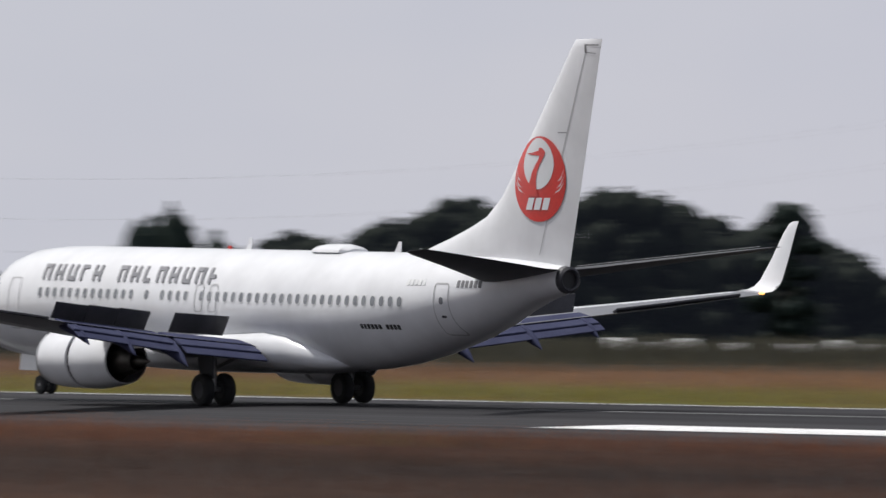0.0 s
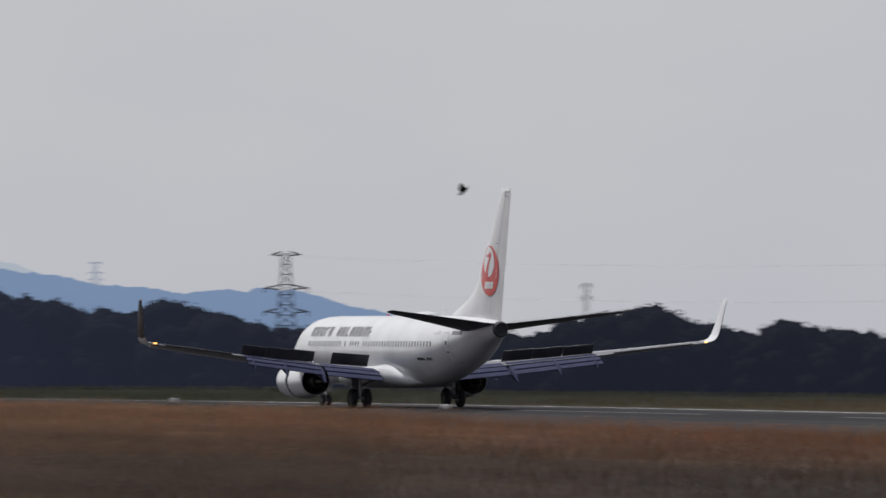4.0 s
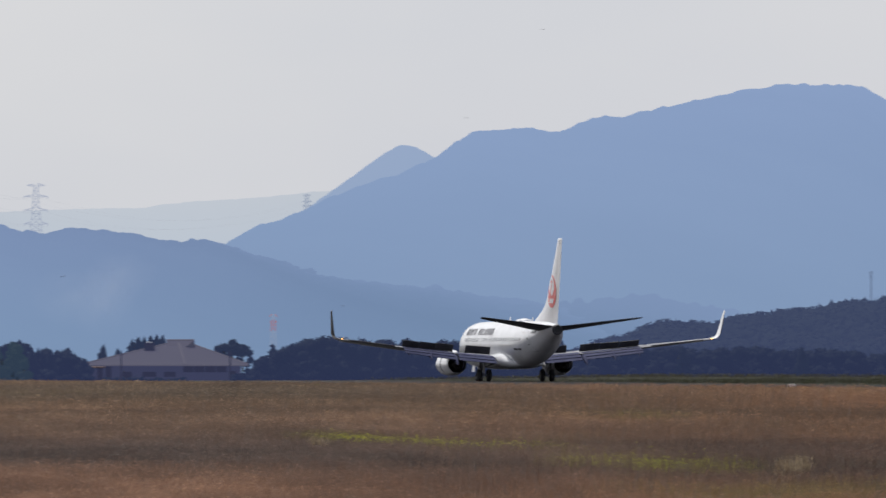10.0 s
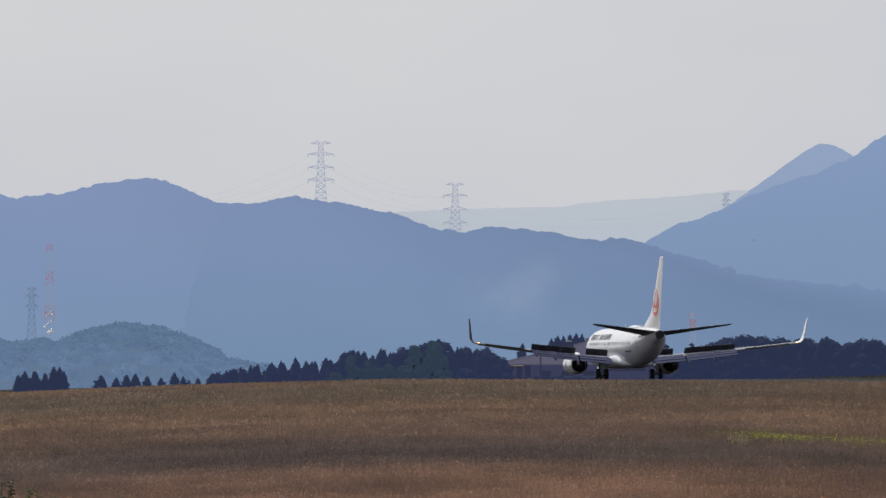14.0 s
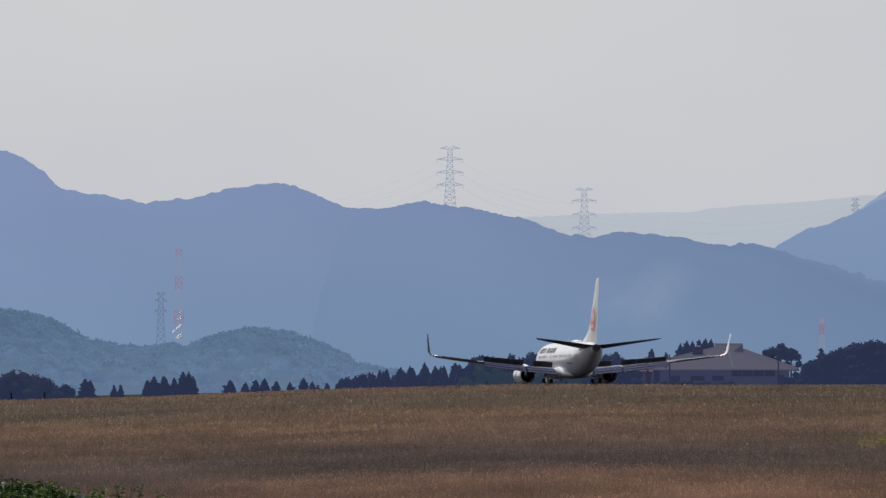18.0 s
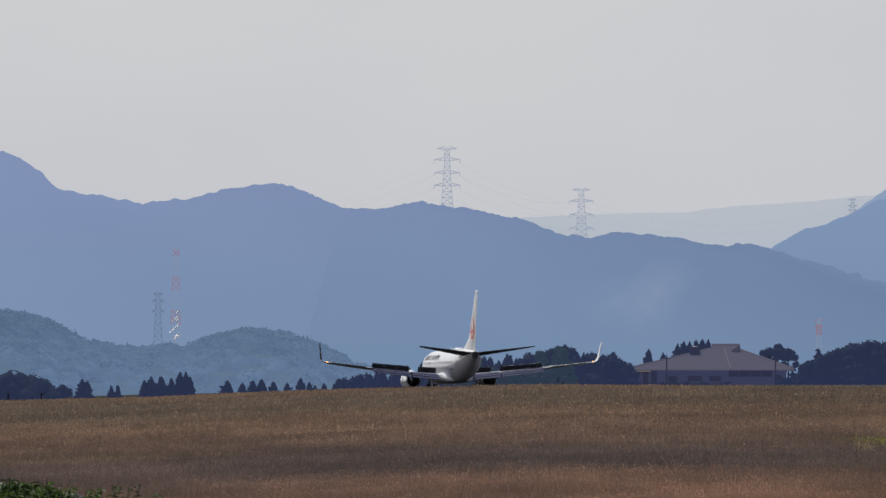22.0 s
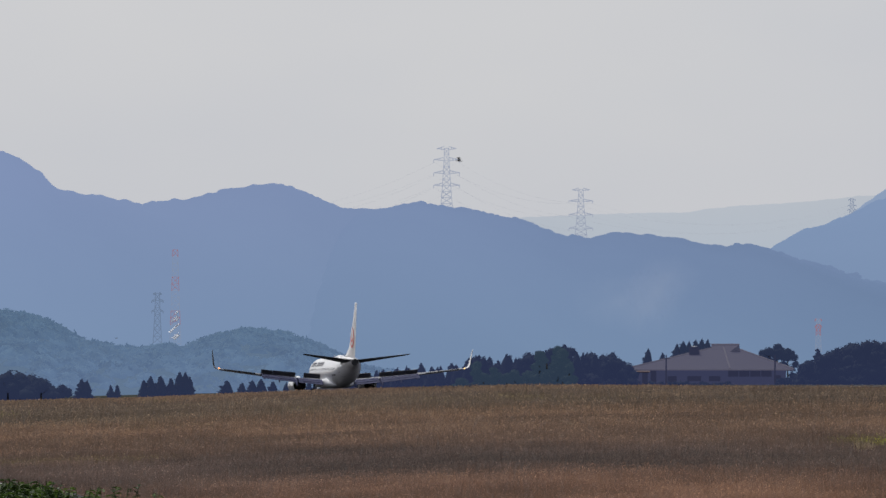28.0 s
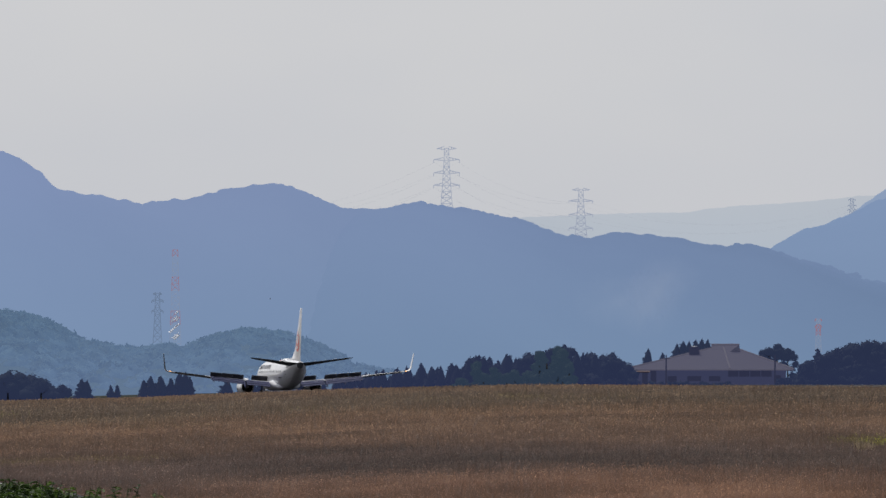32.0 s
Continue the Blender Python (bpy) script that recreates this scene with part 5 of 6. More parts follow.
        sl = part("reverser_sleeve", revolve([(4.76, 1.03), (4.77, 1.08), (4.2, 1.07), (3.4, 0.985), (2.72, 0.865), (2.70, 0.82), (3.4, 0.86), (4.2, 0.92)], 0, ey, ez, 32, 0.06), WHITE, p, "white sliding reverser sleeve", 40)
        sl["side"] = side
        part("core_cowl", revolve([(3.7, 0.62), (2.9, 0.58), (2.2, 0.46), (1.75, 0.36), (1.74, 0.31), (2.2, 0.30)], 0, ey, ez, 24), HOT_METAL, e, "burnt metal core nozzle")
        part("exhaust_cone", revolve([(2.3, 0.26), (1.7, 0.2), (1.2, 0.1), (0.95, 0.01)], 0, ey, ez, 16), HOT_METAL, e)
        part("fan_back", revolve([(3.5, 0.86), (3.45, 0.55)], 0, ey, ez, 24), BLACK, e)
        part("pylon", loft([[(x, ey + a * w_ / 2, z) for a, z in ((1, lo), (1, hi), (-1, hi), (-1, lo))] for x, w_, lo, hi in ((6.2, 0.10, 2.50, 2.60), (5.2, 0.34, 2.45, 2.86), (3.6, 0.42, 2.2, 2.75), (2.2, 0.36, 1.95, 2.35), (0.6, 0.12, 2.0, 2.2))]), WHITE, e, "", 60)
        # main gear
        g = part("gear_strut", joined(tube([(0, side * 2.86, 0.5), (0, side * 2.86, 1.2), (0.05, side * 2.9, 2.0)], [0.10, 0.13, 0.16], 12), tube([(0.02, side * 2.86, 1.25), (0.1, side * 1.6, 1.75)], [0.06, 0.07], 8), tube([(0, side * 2.45, 0.56), (0, side * 3.27, 0.56)], [0.08, 0.08], 10), tube([(0.14, side * 2.86, 0.6), (0.34, side * 2.86, 0.85), (0.14, side * 2.86, 1.15)], [0.04, 0.05, 0.04], 6)), STEEL, p, "main landing gear strut")
        part("gear_door", panel([(0.45, side * 3.12, 0.95), (-0.45, side * 3.12, 0.95), (-0.5, side * 3.2, 1.95), (0.5, side * 3.2, 1.95)], 0.04), DARK_GREY, g)
        for dy in (-0.43, 0.43):
            wheel(g, 0.0, side * 2.86 + dy, 0.56, 0.56, 0.38)
    ng = part("nose_gear_strut", joined(tube([(15.6, 0, 0.36), (15.62, 0, 0.8), (15.75, 0, 1.75)], [0.06, 0.08, 0.10], 10), tube([(15.65, 0, 0.9), (16.6, 0, 1.5)], [0.04, 0.05], 8), tube([(15.6, -0.3, 0.34), (15.6, 0.3, 0.34)], [0.05, 0.05], 8)), STEEL, p, "nose landing gear strut")
    for side in (1, -1):
        wheel(ng, 15.6, side * 0.20, 0.345, 0.345, 0.20)
        part("nose_gear_door", panel([(16.7, side * 0.42, 0.85), (15.5, side * 0.42, 0.85), (15.5, side * 0.36, 1.4), (16.7, side * 0.36, 1.45)], 0.03), WHITE, ng)
    return tagged(p, "white twin-jet airliner with red round tail emblem", "aircraft")


def wheel(parent, x, y, z, r, w):
    prof = [(-w / 2, r * 0.55), (-w / 2, r * 0.80), (-w * 0.42, r * 0.93), (-w * 0.25, r * 0.99), (0, r), (w * 0.25, r * 0.99), (w * 0.42, r * 0.93), (w / 2, r * 0.80), (w / 2, r * 0.55)]
    rings = [[(x + q * math.cos(a), y + o, z + q * math.sin(a)) for a in (2 * math.pi * k / 24 for k in range(24))] for o, q in prof]
    t = part("tyre", loft(rings, cap=False), RUBBER, parent, "", 50)
    part("rim", loft([[(x + q * math.cos(a), y + o, z + q * math.sin(a)) for a in (2 * math.pi * k / 16 for k in range(16))] for o, q in ((-w * 0.42, r * 0.3), (-w * 0.44, r * 0.56), (w * 0.44, r * 0.56), (w * 0.42, r * 0.3))]), DARK_GREY, parent)
    return t


airliner = build_airliner()

# seconds, metres along the runway
ROLL = [(0, 281.2), (0.5, 314.6), (1, 346.4), (1.5, 378.2), (2, 406.5), (2.5, 441.7), (3, 473.3), (3.5, 504.8), (4, 535.2), (4.5, 564.1), (5, 591.8), (5.5, 618.5), (6, 644.5), (6.5, 670.1),
        (7, 695.6), (7.5, 721.1), (8, 746.6), (8.5, 772.0), (9, 796.8), (9.5, 820.7), (10, 843.4), (10.5, 864.9), (11, 885.1), (11.5, 904.4), (12, 923.4), (12.5, 942.2), (13, 960.5), (13.5, 977.1),
        (14, 993.2), (14.5, 1010.1), (15, 1027.2), (15.5, 1043.5), (16, 1058.7), (16.5, 1072.8), (17, 1086.3), (17.5, 1099.5), (18, 1112.6), (18.5, 1125.6), (19, 1138.2), (20, 1160.6), (21, 1180.4),
        (22, 1201.1), (23, 1222.1), (24, 1240.3), (25, 1256.2), (26, 1272.1), (27, 1289.2), (28, 1306.3), (29, 1321.6), (30, 1335.9), (31, 1348.9), (32, 1360.7)]
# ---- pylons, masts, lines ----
# steel far off: haze put in as glow, pale or bluish
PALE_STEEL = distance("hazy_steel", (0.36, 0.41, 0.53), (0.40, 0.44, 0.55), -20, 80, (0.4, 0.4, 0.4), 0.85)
FAINT_STEEL = distance("hazy_faint_steel", (0.27, 0.33, 0.45), (0.29, 0.34, 0.46), -20, 80, (0.4, 0.4, 0.4), 0.85)
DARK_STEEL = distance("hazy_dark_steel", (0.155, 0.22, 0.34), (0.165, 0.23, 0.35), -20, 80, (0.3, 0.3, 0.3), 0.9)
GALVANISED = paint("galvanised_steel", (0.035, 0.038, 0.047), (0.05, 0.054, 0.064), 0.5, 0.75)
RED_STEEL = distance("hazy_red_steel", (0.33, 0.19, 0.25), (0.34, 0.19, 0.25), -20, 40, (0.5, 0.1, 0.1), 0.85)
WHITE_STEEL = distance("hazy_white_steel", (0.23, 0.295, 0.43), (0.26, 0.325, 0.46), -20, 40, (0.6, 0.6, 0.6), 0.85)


def strut(a, b, r):
    return tube([a, b], [r, r], 4)


def pylon(az, el0, el1, d, half0, half1, arms, material, name, label, levels=9, r=0.16, bands=None):
    """A lattice tower between two elevations, its half widths and cross arms given as angles."""
    base = bearing(az, el0, d)
    h = d * (math.tan(radians(el1)) - math.tan(radians(el0)))
    w0, w1 = d * radians(half0), d * radians(half1)
    ob = empty(name, Matrix.Translation(base) @ pose(0, 0, 0, 0, 0, -az))

    def w(t):
        return w0 * (1 - t) ** 1.4 + w1 * (1 - (1 - t) ** 1.4)

    for i in range(levels):
        t0, t1 = i / levels, (i + 1) / levels
        mat = material if not bands else bands[i % len(bands)]
        lst = []
        c = [[(sx * w(t), sy * w(t), h * t) for sx, sy in ((1, 1), (-1, 1), (-1, -1), (1, -1))] for t in (t0, t1)]
        for k in range(4):
            lst.append(strut(c[0][k], c[1][k], r))
            lst.append(strut(c[0][k], c[1][(k + 1) % 4], r * 0.6))
            lst.append(strut(c[0][(k + 1) % 4], c[1][k], r * 0.6))
            lst.append(strut(c[1][k], c[1][(k + 1) % 4], r * 0.6))
        part("lattice_section", joined(*lst), mat, ob, "", 80)
    for el, half in arms:
        z, a = d * (math.tan(radians(el)) - math.tan(radians(el0))), d * radians(half)
        t = min(z / h, 1.0)
        ww, rise = w(t), h * 0.035
        for s in (1, -1):
            lst = []
            for sy in (1, -1):
                lst += [strut((s * ww, sy * ww, z + rise), (s * a, 0, z), r * 0.8), strut((s * ww, sy * ww, z - rise * 0.4), (s * a, 0, z), r * 0.8)]
            lst += [strut((s * (ww + (a - ww) * q), 0, z + rise * (1 - q)), (s * (ww + (a - ww) * (q + 0.15)), 0, z), r * 0.5) for q in (0.25, 0.5, 0.75)]
            arm = part("crossarm", joined(*lst), material, ob, "", 80)
            if t < 0.98:
                part("insulator", strut((s * a, 0, z), (s * a, 0, z - h * 0.05), r * 0.7), material, arm, "", 80)
    return tagged(ob, label, "pylon" if arms else "mast")


PYL = "tall lattice power pylon hazy on the ridge"
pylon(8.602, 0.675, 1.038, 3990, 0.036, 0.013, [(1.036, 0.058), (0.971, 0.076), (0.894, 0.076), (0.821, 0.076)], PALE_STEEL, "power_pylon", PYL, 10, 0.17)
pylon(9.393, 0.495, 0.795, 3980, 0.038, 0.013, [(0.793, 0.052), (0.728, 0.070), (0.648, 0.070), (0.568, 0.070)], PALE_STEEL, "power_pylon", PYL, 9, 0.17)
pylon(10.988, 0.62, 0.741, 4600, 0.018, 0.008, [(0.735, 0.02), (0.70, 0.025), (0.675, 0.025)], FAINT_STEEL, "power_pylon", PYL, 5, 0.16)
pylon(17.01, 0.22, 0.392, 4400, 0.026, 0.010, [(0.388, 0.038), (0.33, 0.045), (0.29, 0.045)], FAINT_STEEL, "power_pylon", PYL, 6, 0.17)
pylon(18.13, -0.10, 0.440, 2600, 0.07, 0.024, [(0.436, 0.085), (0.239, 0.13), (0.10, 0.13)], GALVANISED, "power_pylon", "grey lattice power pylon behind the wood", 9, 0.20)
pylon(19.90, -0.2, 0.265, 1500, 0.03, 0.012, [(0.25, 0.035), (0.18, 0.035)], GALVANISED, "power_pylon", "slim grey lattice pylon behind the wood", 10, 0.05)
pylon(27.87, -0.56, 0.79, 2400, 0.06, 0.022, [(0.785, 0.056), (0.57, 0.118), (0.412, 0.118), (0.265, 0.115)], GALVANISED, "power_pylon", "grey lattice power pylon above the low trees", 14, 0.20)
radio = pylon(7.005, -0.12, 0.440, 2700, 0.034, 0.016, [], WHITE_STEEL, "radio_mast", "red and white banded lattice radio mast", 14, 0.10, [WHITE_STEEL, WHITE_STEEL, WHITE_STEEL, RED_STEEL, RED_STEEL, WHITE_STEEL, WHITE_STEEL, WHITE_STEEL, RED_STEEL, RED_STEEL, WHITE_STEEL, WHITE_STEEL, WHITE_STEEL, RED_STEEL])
# white panels added on the mast for glints, tilted to catch the sun
GLINT_WHITE = paint("glint_white", (0.88, 0.88, 0.88), (0.92, 0.92, 0.92), 0.5, 0.5)
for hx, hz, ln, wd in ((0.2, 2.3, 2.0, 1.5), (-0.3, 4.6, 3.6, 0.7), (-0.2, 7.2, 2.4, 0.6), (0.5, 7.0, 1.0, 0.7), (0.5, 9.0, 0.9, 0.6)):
    part("glint_panel", box(0, 0, 0, ln, wd, 0.16, 0.05, Matrix.Translation((hx, -1.6, hz)) @ pose(0, 0, 0, 40, -42, 0)), GLINT_WHITE, radio, "bright white panel standing for a sun glint")
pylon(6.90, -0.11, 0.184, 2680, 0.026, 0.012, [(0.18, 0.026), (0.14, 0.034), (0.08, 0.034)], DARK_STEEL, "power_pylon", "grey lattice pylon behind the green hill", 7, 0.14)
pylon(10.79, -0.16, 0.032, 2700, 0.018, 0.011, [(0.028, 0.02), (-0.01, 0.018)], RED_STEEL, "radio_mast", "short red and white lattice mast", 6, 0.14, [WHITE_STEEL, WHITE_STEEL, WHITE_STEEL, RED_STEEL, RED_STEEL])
GREY_MAST = distance("hazy_mast_grey", (0.10, 0.14, 0.23), (0.11, 0.15, 0.24), -10, 20, (0.2, 0.2, 0.2), 0.85)
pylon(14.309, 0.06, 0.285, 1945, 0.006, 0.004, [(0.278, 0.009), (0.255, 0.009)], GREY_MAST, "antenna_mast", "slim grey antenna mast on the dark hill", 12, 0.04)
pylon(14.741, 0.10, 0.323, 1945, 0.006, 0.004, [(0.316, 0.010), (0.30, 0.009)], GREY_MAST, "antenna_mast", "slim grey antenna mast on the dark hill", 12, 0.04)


def power_line(spans, r, material, label):
    """Cables that sag between points, all of one run in one thing."""
    ob = empty("power_line", Matrix.Translation(spans[0][0]))
    for a, b, sag in spans:
        pts = [a.lerp(b, t) - Vector((0, 0, 4 * sag * t * (1 - t))) - spans[0][0] for t in np.linspace(0, 1, 14)]
        part("cable", tube(pts, [r] * 14, 4), material, ob, "", 80)
    return tagged(ob, label, "cable")


def line_run(a, b, halves, els_a, els_b, sag, r, material, label):
    spans = []
    for ea, eb in zip(els_a, els_b):
        for s in (-1, 1):
            spans.append((bearing(a[0] + s * halves[0], ea, a[1]), bearing(b[0] + s * halves[1], eb, b[1]), sag))
    power_line(spans, r, material, label)


# ridge cables: haze put in as pale glow
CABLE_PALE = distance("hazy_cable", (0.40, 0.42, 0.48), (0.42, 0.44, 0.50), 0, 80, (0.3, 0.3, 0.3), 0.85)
CABLE_GREY = paint("cable_grey", (0.30, 0.30, 0.33), (0.38, 0.38, 0.41), 0.5, 0.5)
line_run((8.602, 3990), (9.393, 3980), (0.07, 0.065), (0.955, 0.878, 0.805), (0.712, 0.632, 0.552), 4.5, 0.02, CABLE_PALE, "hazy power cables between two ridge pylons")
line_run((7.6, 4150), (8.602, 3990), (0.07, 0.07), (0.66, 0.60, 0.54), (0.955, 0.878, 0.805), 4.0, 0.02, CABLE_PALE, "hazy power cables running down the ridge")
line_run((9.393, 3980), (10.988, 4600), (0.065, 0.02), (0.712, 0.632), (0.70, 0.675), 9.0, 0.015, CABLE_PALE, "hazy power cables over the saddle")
line_run((18.13, 2600), (27.87, 2400), (0.10, 0.12), (0.43, 0.225), (0.79, 0.56), 9.0, 0.014, CABLE_GREY, "grey power cables above the woods")
line_run((27.87, 2400), (38.0, 2300), (0.13, 0.1), (0.79, 0.56, 0.40, 0.25), (1.1, 0.85, 0.6, 0.4), 16.0, 0.014, CABLE_GREY, "grey power cables above the woods")


# ---- smoke beyond the field ----
def smoke_plume():
    """Thin drifting smoke: curved veils turned to the camera, glowing, densest in their middles."""
    m, n, l, p = shader("thin_smoke_glow")
    tc, sph = n.new("ShaderNodeTexCoord"), n.new("ShaderNodeTexGradient")
    sph.gradient_type = "SPHERICAL"
    l.new(tc.outputs["Object"], sph.inputs[0])
    curl = ramp(n, l, noise_node(n, l, 1.7, 4), [(0.3, (0.25, 0.25, 0.25)), (0.7, (1, 1, 1))])
    dens = mixed(n, l, ramp(n, l, sph.outputs["Fac"], [(0.0, (0, 0, 0)), (1.0, (0.17, 0.17, 0.17))]), curl, 1.0, "MULTIPLY")
    # the light the smoke scatters is put in as blue-grey glow
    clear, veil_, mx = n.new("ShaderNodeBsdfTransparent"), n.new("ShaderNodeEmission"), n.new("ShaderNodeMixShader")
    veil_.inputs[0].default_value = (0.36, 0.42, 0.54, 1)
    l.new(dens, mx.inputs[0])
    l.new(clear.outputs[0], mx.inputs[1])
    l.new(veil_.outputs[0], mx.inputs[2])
    l.new(mx.outputs[0], n["Material Output"].inputs[0])
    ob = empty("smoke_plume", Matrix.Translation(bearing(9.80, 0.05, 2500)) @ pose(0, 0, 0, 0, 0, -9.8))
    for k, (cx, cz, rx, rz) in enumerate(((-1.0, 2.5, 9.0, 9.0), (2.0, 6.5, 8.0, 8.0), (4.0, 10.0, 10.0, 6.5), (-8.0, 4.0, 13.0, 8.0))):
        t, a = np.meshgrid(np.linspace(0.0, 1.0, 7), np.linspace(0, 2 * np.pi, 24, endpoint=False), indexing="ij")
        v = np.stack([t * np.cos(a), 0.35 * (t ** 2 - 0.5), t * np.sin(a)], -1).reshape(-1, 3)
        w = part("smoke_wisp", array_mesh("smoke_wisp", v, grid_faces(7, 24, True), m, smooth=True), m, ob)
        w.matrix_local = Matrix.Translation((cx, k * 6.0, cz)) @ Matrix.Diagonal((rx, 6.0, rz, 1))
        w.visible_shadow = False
    tagged(ob, "thin pale smoke rising beyond the hall", "smoke")


smoke_plume()


# ---- the hip-roofed hall ----
def hall():
    d, a0, a1 = 1700.0, 9.66, 10.63
    az = (a0 + a1) / 2
    q = bearing(az, 0, d)
    z0 = 4.6 - d * math.tan(radians(0.376))
    ob = empty("hall", Matrix.Translation((q.x, q.y, z0)) @ pose(0, 0, 0, 0, 0, -az))
    m = d * radians(1.0)          # metres to a degree
    x0, x1 = (9.70 - az) * m, (10.60 - az) * m
    eave = d * (math.tan(radians(0.376)) - math.tan(radians(0.262)))
    top = d * (math.tan(radians(0.376)) - math.tan(radians(0.126)))
    dep = 22.0
    # wall, tiles and openings: haze put in as dim blue glow
    wall = distance("hall_wall_haze", (0.048, 0.055, 0.115), (0.048, 0.055, 0.115), -12, 6, (0.12, 0.12, 0.14), 0.84)
    tile = distance("hall_roof_haze", (0.088, 0.090, 0.152), (0.095, 0.096, 0.158), -12, 6, (0.055, 0.052, 0.063), 0.72)
    ridge_m = distance("ridge_tiles_haze", (0.11, 0.108, 0.165), (0.12, 0.117, 0.17), -12, 6, (0.13, 0.125, 0.15), 0.68)
    dark = distance("dark_opening_haze", (0.035, 0.04, 0.085), (0.035, 0.04, 0.085), -12, 6, (0.06, 0.06, 0.07), 0.75)
    w = part("wall", box((x0 + x1) / 2, dep / 2, eave / 2, x1 - x0, dep - 2, eave, 0.05), wall, ob, "rendered wall, haze put in as dim blue glow")
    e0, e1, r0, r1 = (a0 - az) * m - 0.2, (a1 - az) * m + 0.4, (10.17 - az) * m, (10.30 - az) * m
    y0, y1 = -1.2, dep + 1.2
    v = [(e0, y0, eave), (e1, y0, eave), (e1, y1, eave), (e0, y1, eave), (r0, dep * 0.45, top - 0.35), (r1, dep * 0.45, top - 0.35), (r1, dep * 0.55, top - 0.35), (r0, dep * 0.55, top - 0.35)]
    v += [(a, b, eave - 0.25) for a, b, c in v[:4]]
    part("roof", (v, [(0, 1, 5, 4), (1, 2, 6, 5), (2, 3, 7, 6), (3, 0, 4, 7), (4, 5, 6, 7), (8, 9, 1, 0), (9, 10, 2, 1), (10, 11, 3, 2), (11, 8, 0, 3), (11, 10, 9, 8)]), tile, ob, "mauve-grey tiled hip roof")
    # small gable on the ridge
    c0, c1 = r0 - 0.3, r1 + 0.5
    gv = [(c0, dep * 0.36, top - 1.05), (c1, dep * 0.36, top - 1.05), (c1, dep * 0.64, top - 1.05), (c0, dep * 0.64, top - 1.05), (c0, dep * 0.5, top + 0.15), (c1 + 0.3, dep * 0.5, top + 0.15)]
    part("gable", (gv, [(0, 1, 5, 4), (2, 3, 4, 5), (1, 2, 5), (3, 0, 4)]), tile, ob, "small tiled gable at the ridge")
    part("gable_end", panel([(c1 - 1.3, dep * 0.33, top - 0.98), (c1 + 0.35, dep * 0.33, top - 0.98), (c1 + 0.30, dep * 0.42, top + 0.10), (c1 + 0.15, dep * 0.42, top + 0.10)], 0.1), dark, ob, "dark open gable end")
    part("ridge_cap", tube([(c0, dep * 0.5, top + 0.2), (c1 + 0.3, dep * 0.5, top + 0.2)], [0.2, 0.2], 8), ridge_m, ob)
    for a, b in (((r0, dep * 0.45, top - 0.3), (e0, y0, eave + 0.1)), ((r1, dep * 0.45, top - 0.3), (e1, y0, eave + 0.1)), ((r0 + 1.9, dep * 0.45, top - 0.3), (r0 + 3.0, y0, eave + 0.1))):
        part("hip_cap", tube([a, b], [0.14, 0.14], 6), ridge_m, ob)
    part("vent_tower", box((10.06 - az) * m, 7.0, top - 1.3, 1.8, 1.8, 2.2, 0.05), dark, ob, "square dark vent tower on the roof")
    # white cap added to give the tower top its glint
    part("vent_cap_glint", box((10.06 - az) * m, 7.0, top - 0.15, 1.0, 1.0, 0.2, 0.04), WHITE_OLD, ob, "small white vent cap added for a glint")
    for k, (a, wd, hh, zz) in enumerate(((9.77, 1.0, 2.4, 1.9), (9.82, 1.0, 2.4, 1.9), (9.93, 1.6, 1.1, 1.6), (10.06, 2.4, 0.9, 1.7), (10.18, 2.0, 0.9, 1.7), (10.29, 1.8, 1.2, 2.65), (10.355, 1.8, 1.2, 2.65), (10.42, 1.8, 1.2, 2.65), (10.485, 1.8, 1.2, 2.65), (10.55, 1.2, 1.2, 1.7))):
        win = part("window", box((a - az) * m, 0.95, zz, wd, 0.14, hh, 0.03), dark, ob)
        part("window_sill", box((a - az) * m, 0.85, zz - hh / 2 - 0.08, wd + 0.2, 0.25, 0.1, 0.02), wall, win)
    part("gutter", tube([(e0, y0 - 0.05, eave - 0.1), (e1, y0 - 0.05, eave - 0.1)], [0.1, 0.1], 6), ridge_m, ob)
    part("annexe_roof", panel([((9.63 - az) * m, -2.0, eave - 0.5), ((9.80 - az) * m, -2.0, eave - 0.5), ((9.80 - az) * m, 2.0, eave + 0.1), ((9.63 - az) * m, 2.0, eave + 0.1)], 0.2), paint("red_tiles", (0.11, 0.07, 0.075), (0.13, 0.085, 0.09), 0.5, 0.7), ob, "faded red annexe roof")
    tagged(ob, "low hall with a mauve-grey hip roof beyond the field", "building")
    for a in (9.895, 10.535):
        p = bearing(a, 0, d - 12)
        po = empty("utility_pole", Matrix.Translation((p.x, p.y, z0)))
        # poles share the openings' dim haze glow
        part("shaft", tube([(0, 0, -0.3), (0, 0, 5.9)], [0.16, 0.11], 8), dark, po)
        part("crossbar", box(0, 0, 5.3, 1.3, 0.1, 0.1, 0.02), dark, po)
        tagged(po, "grey concrete utility pole in front of the hall", "pole")
    rng = np.random.default_rng(77)
    for k, a in enumerate((9.84, 9.95, 10.02, 10.12, 10.22)):
        p = bearing(a, 0, d - 6)
        sh = empty("shrub", Matrix.Translation((p.x, p.y, z0 - 0.1)))
        b = np.array([(rng.uniform(-1.4, 1.4), rng.uniform(-0.6, 0.6), rng.uniform(0.3, 0.9), rng.uniform(0.5, 0.8)) for _ in range(7)])
        part("foliage", foliage_mesh("foliage", b[:, :3], b[:, 3], 30, 0.3, rng, HAZY_LEAF), HAZY_LEAF, sh)
        tagged(sh, "clipped green shrub along the hall's wall", "shrub")


hall()


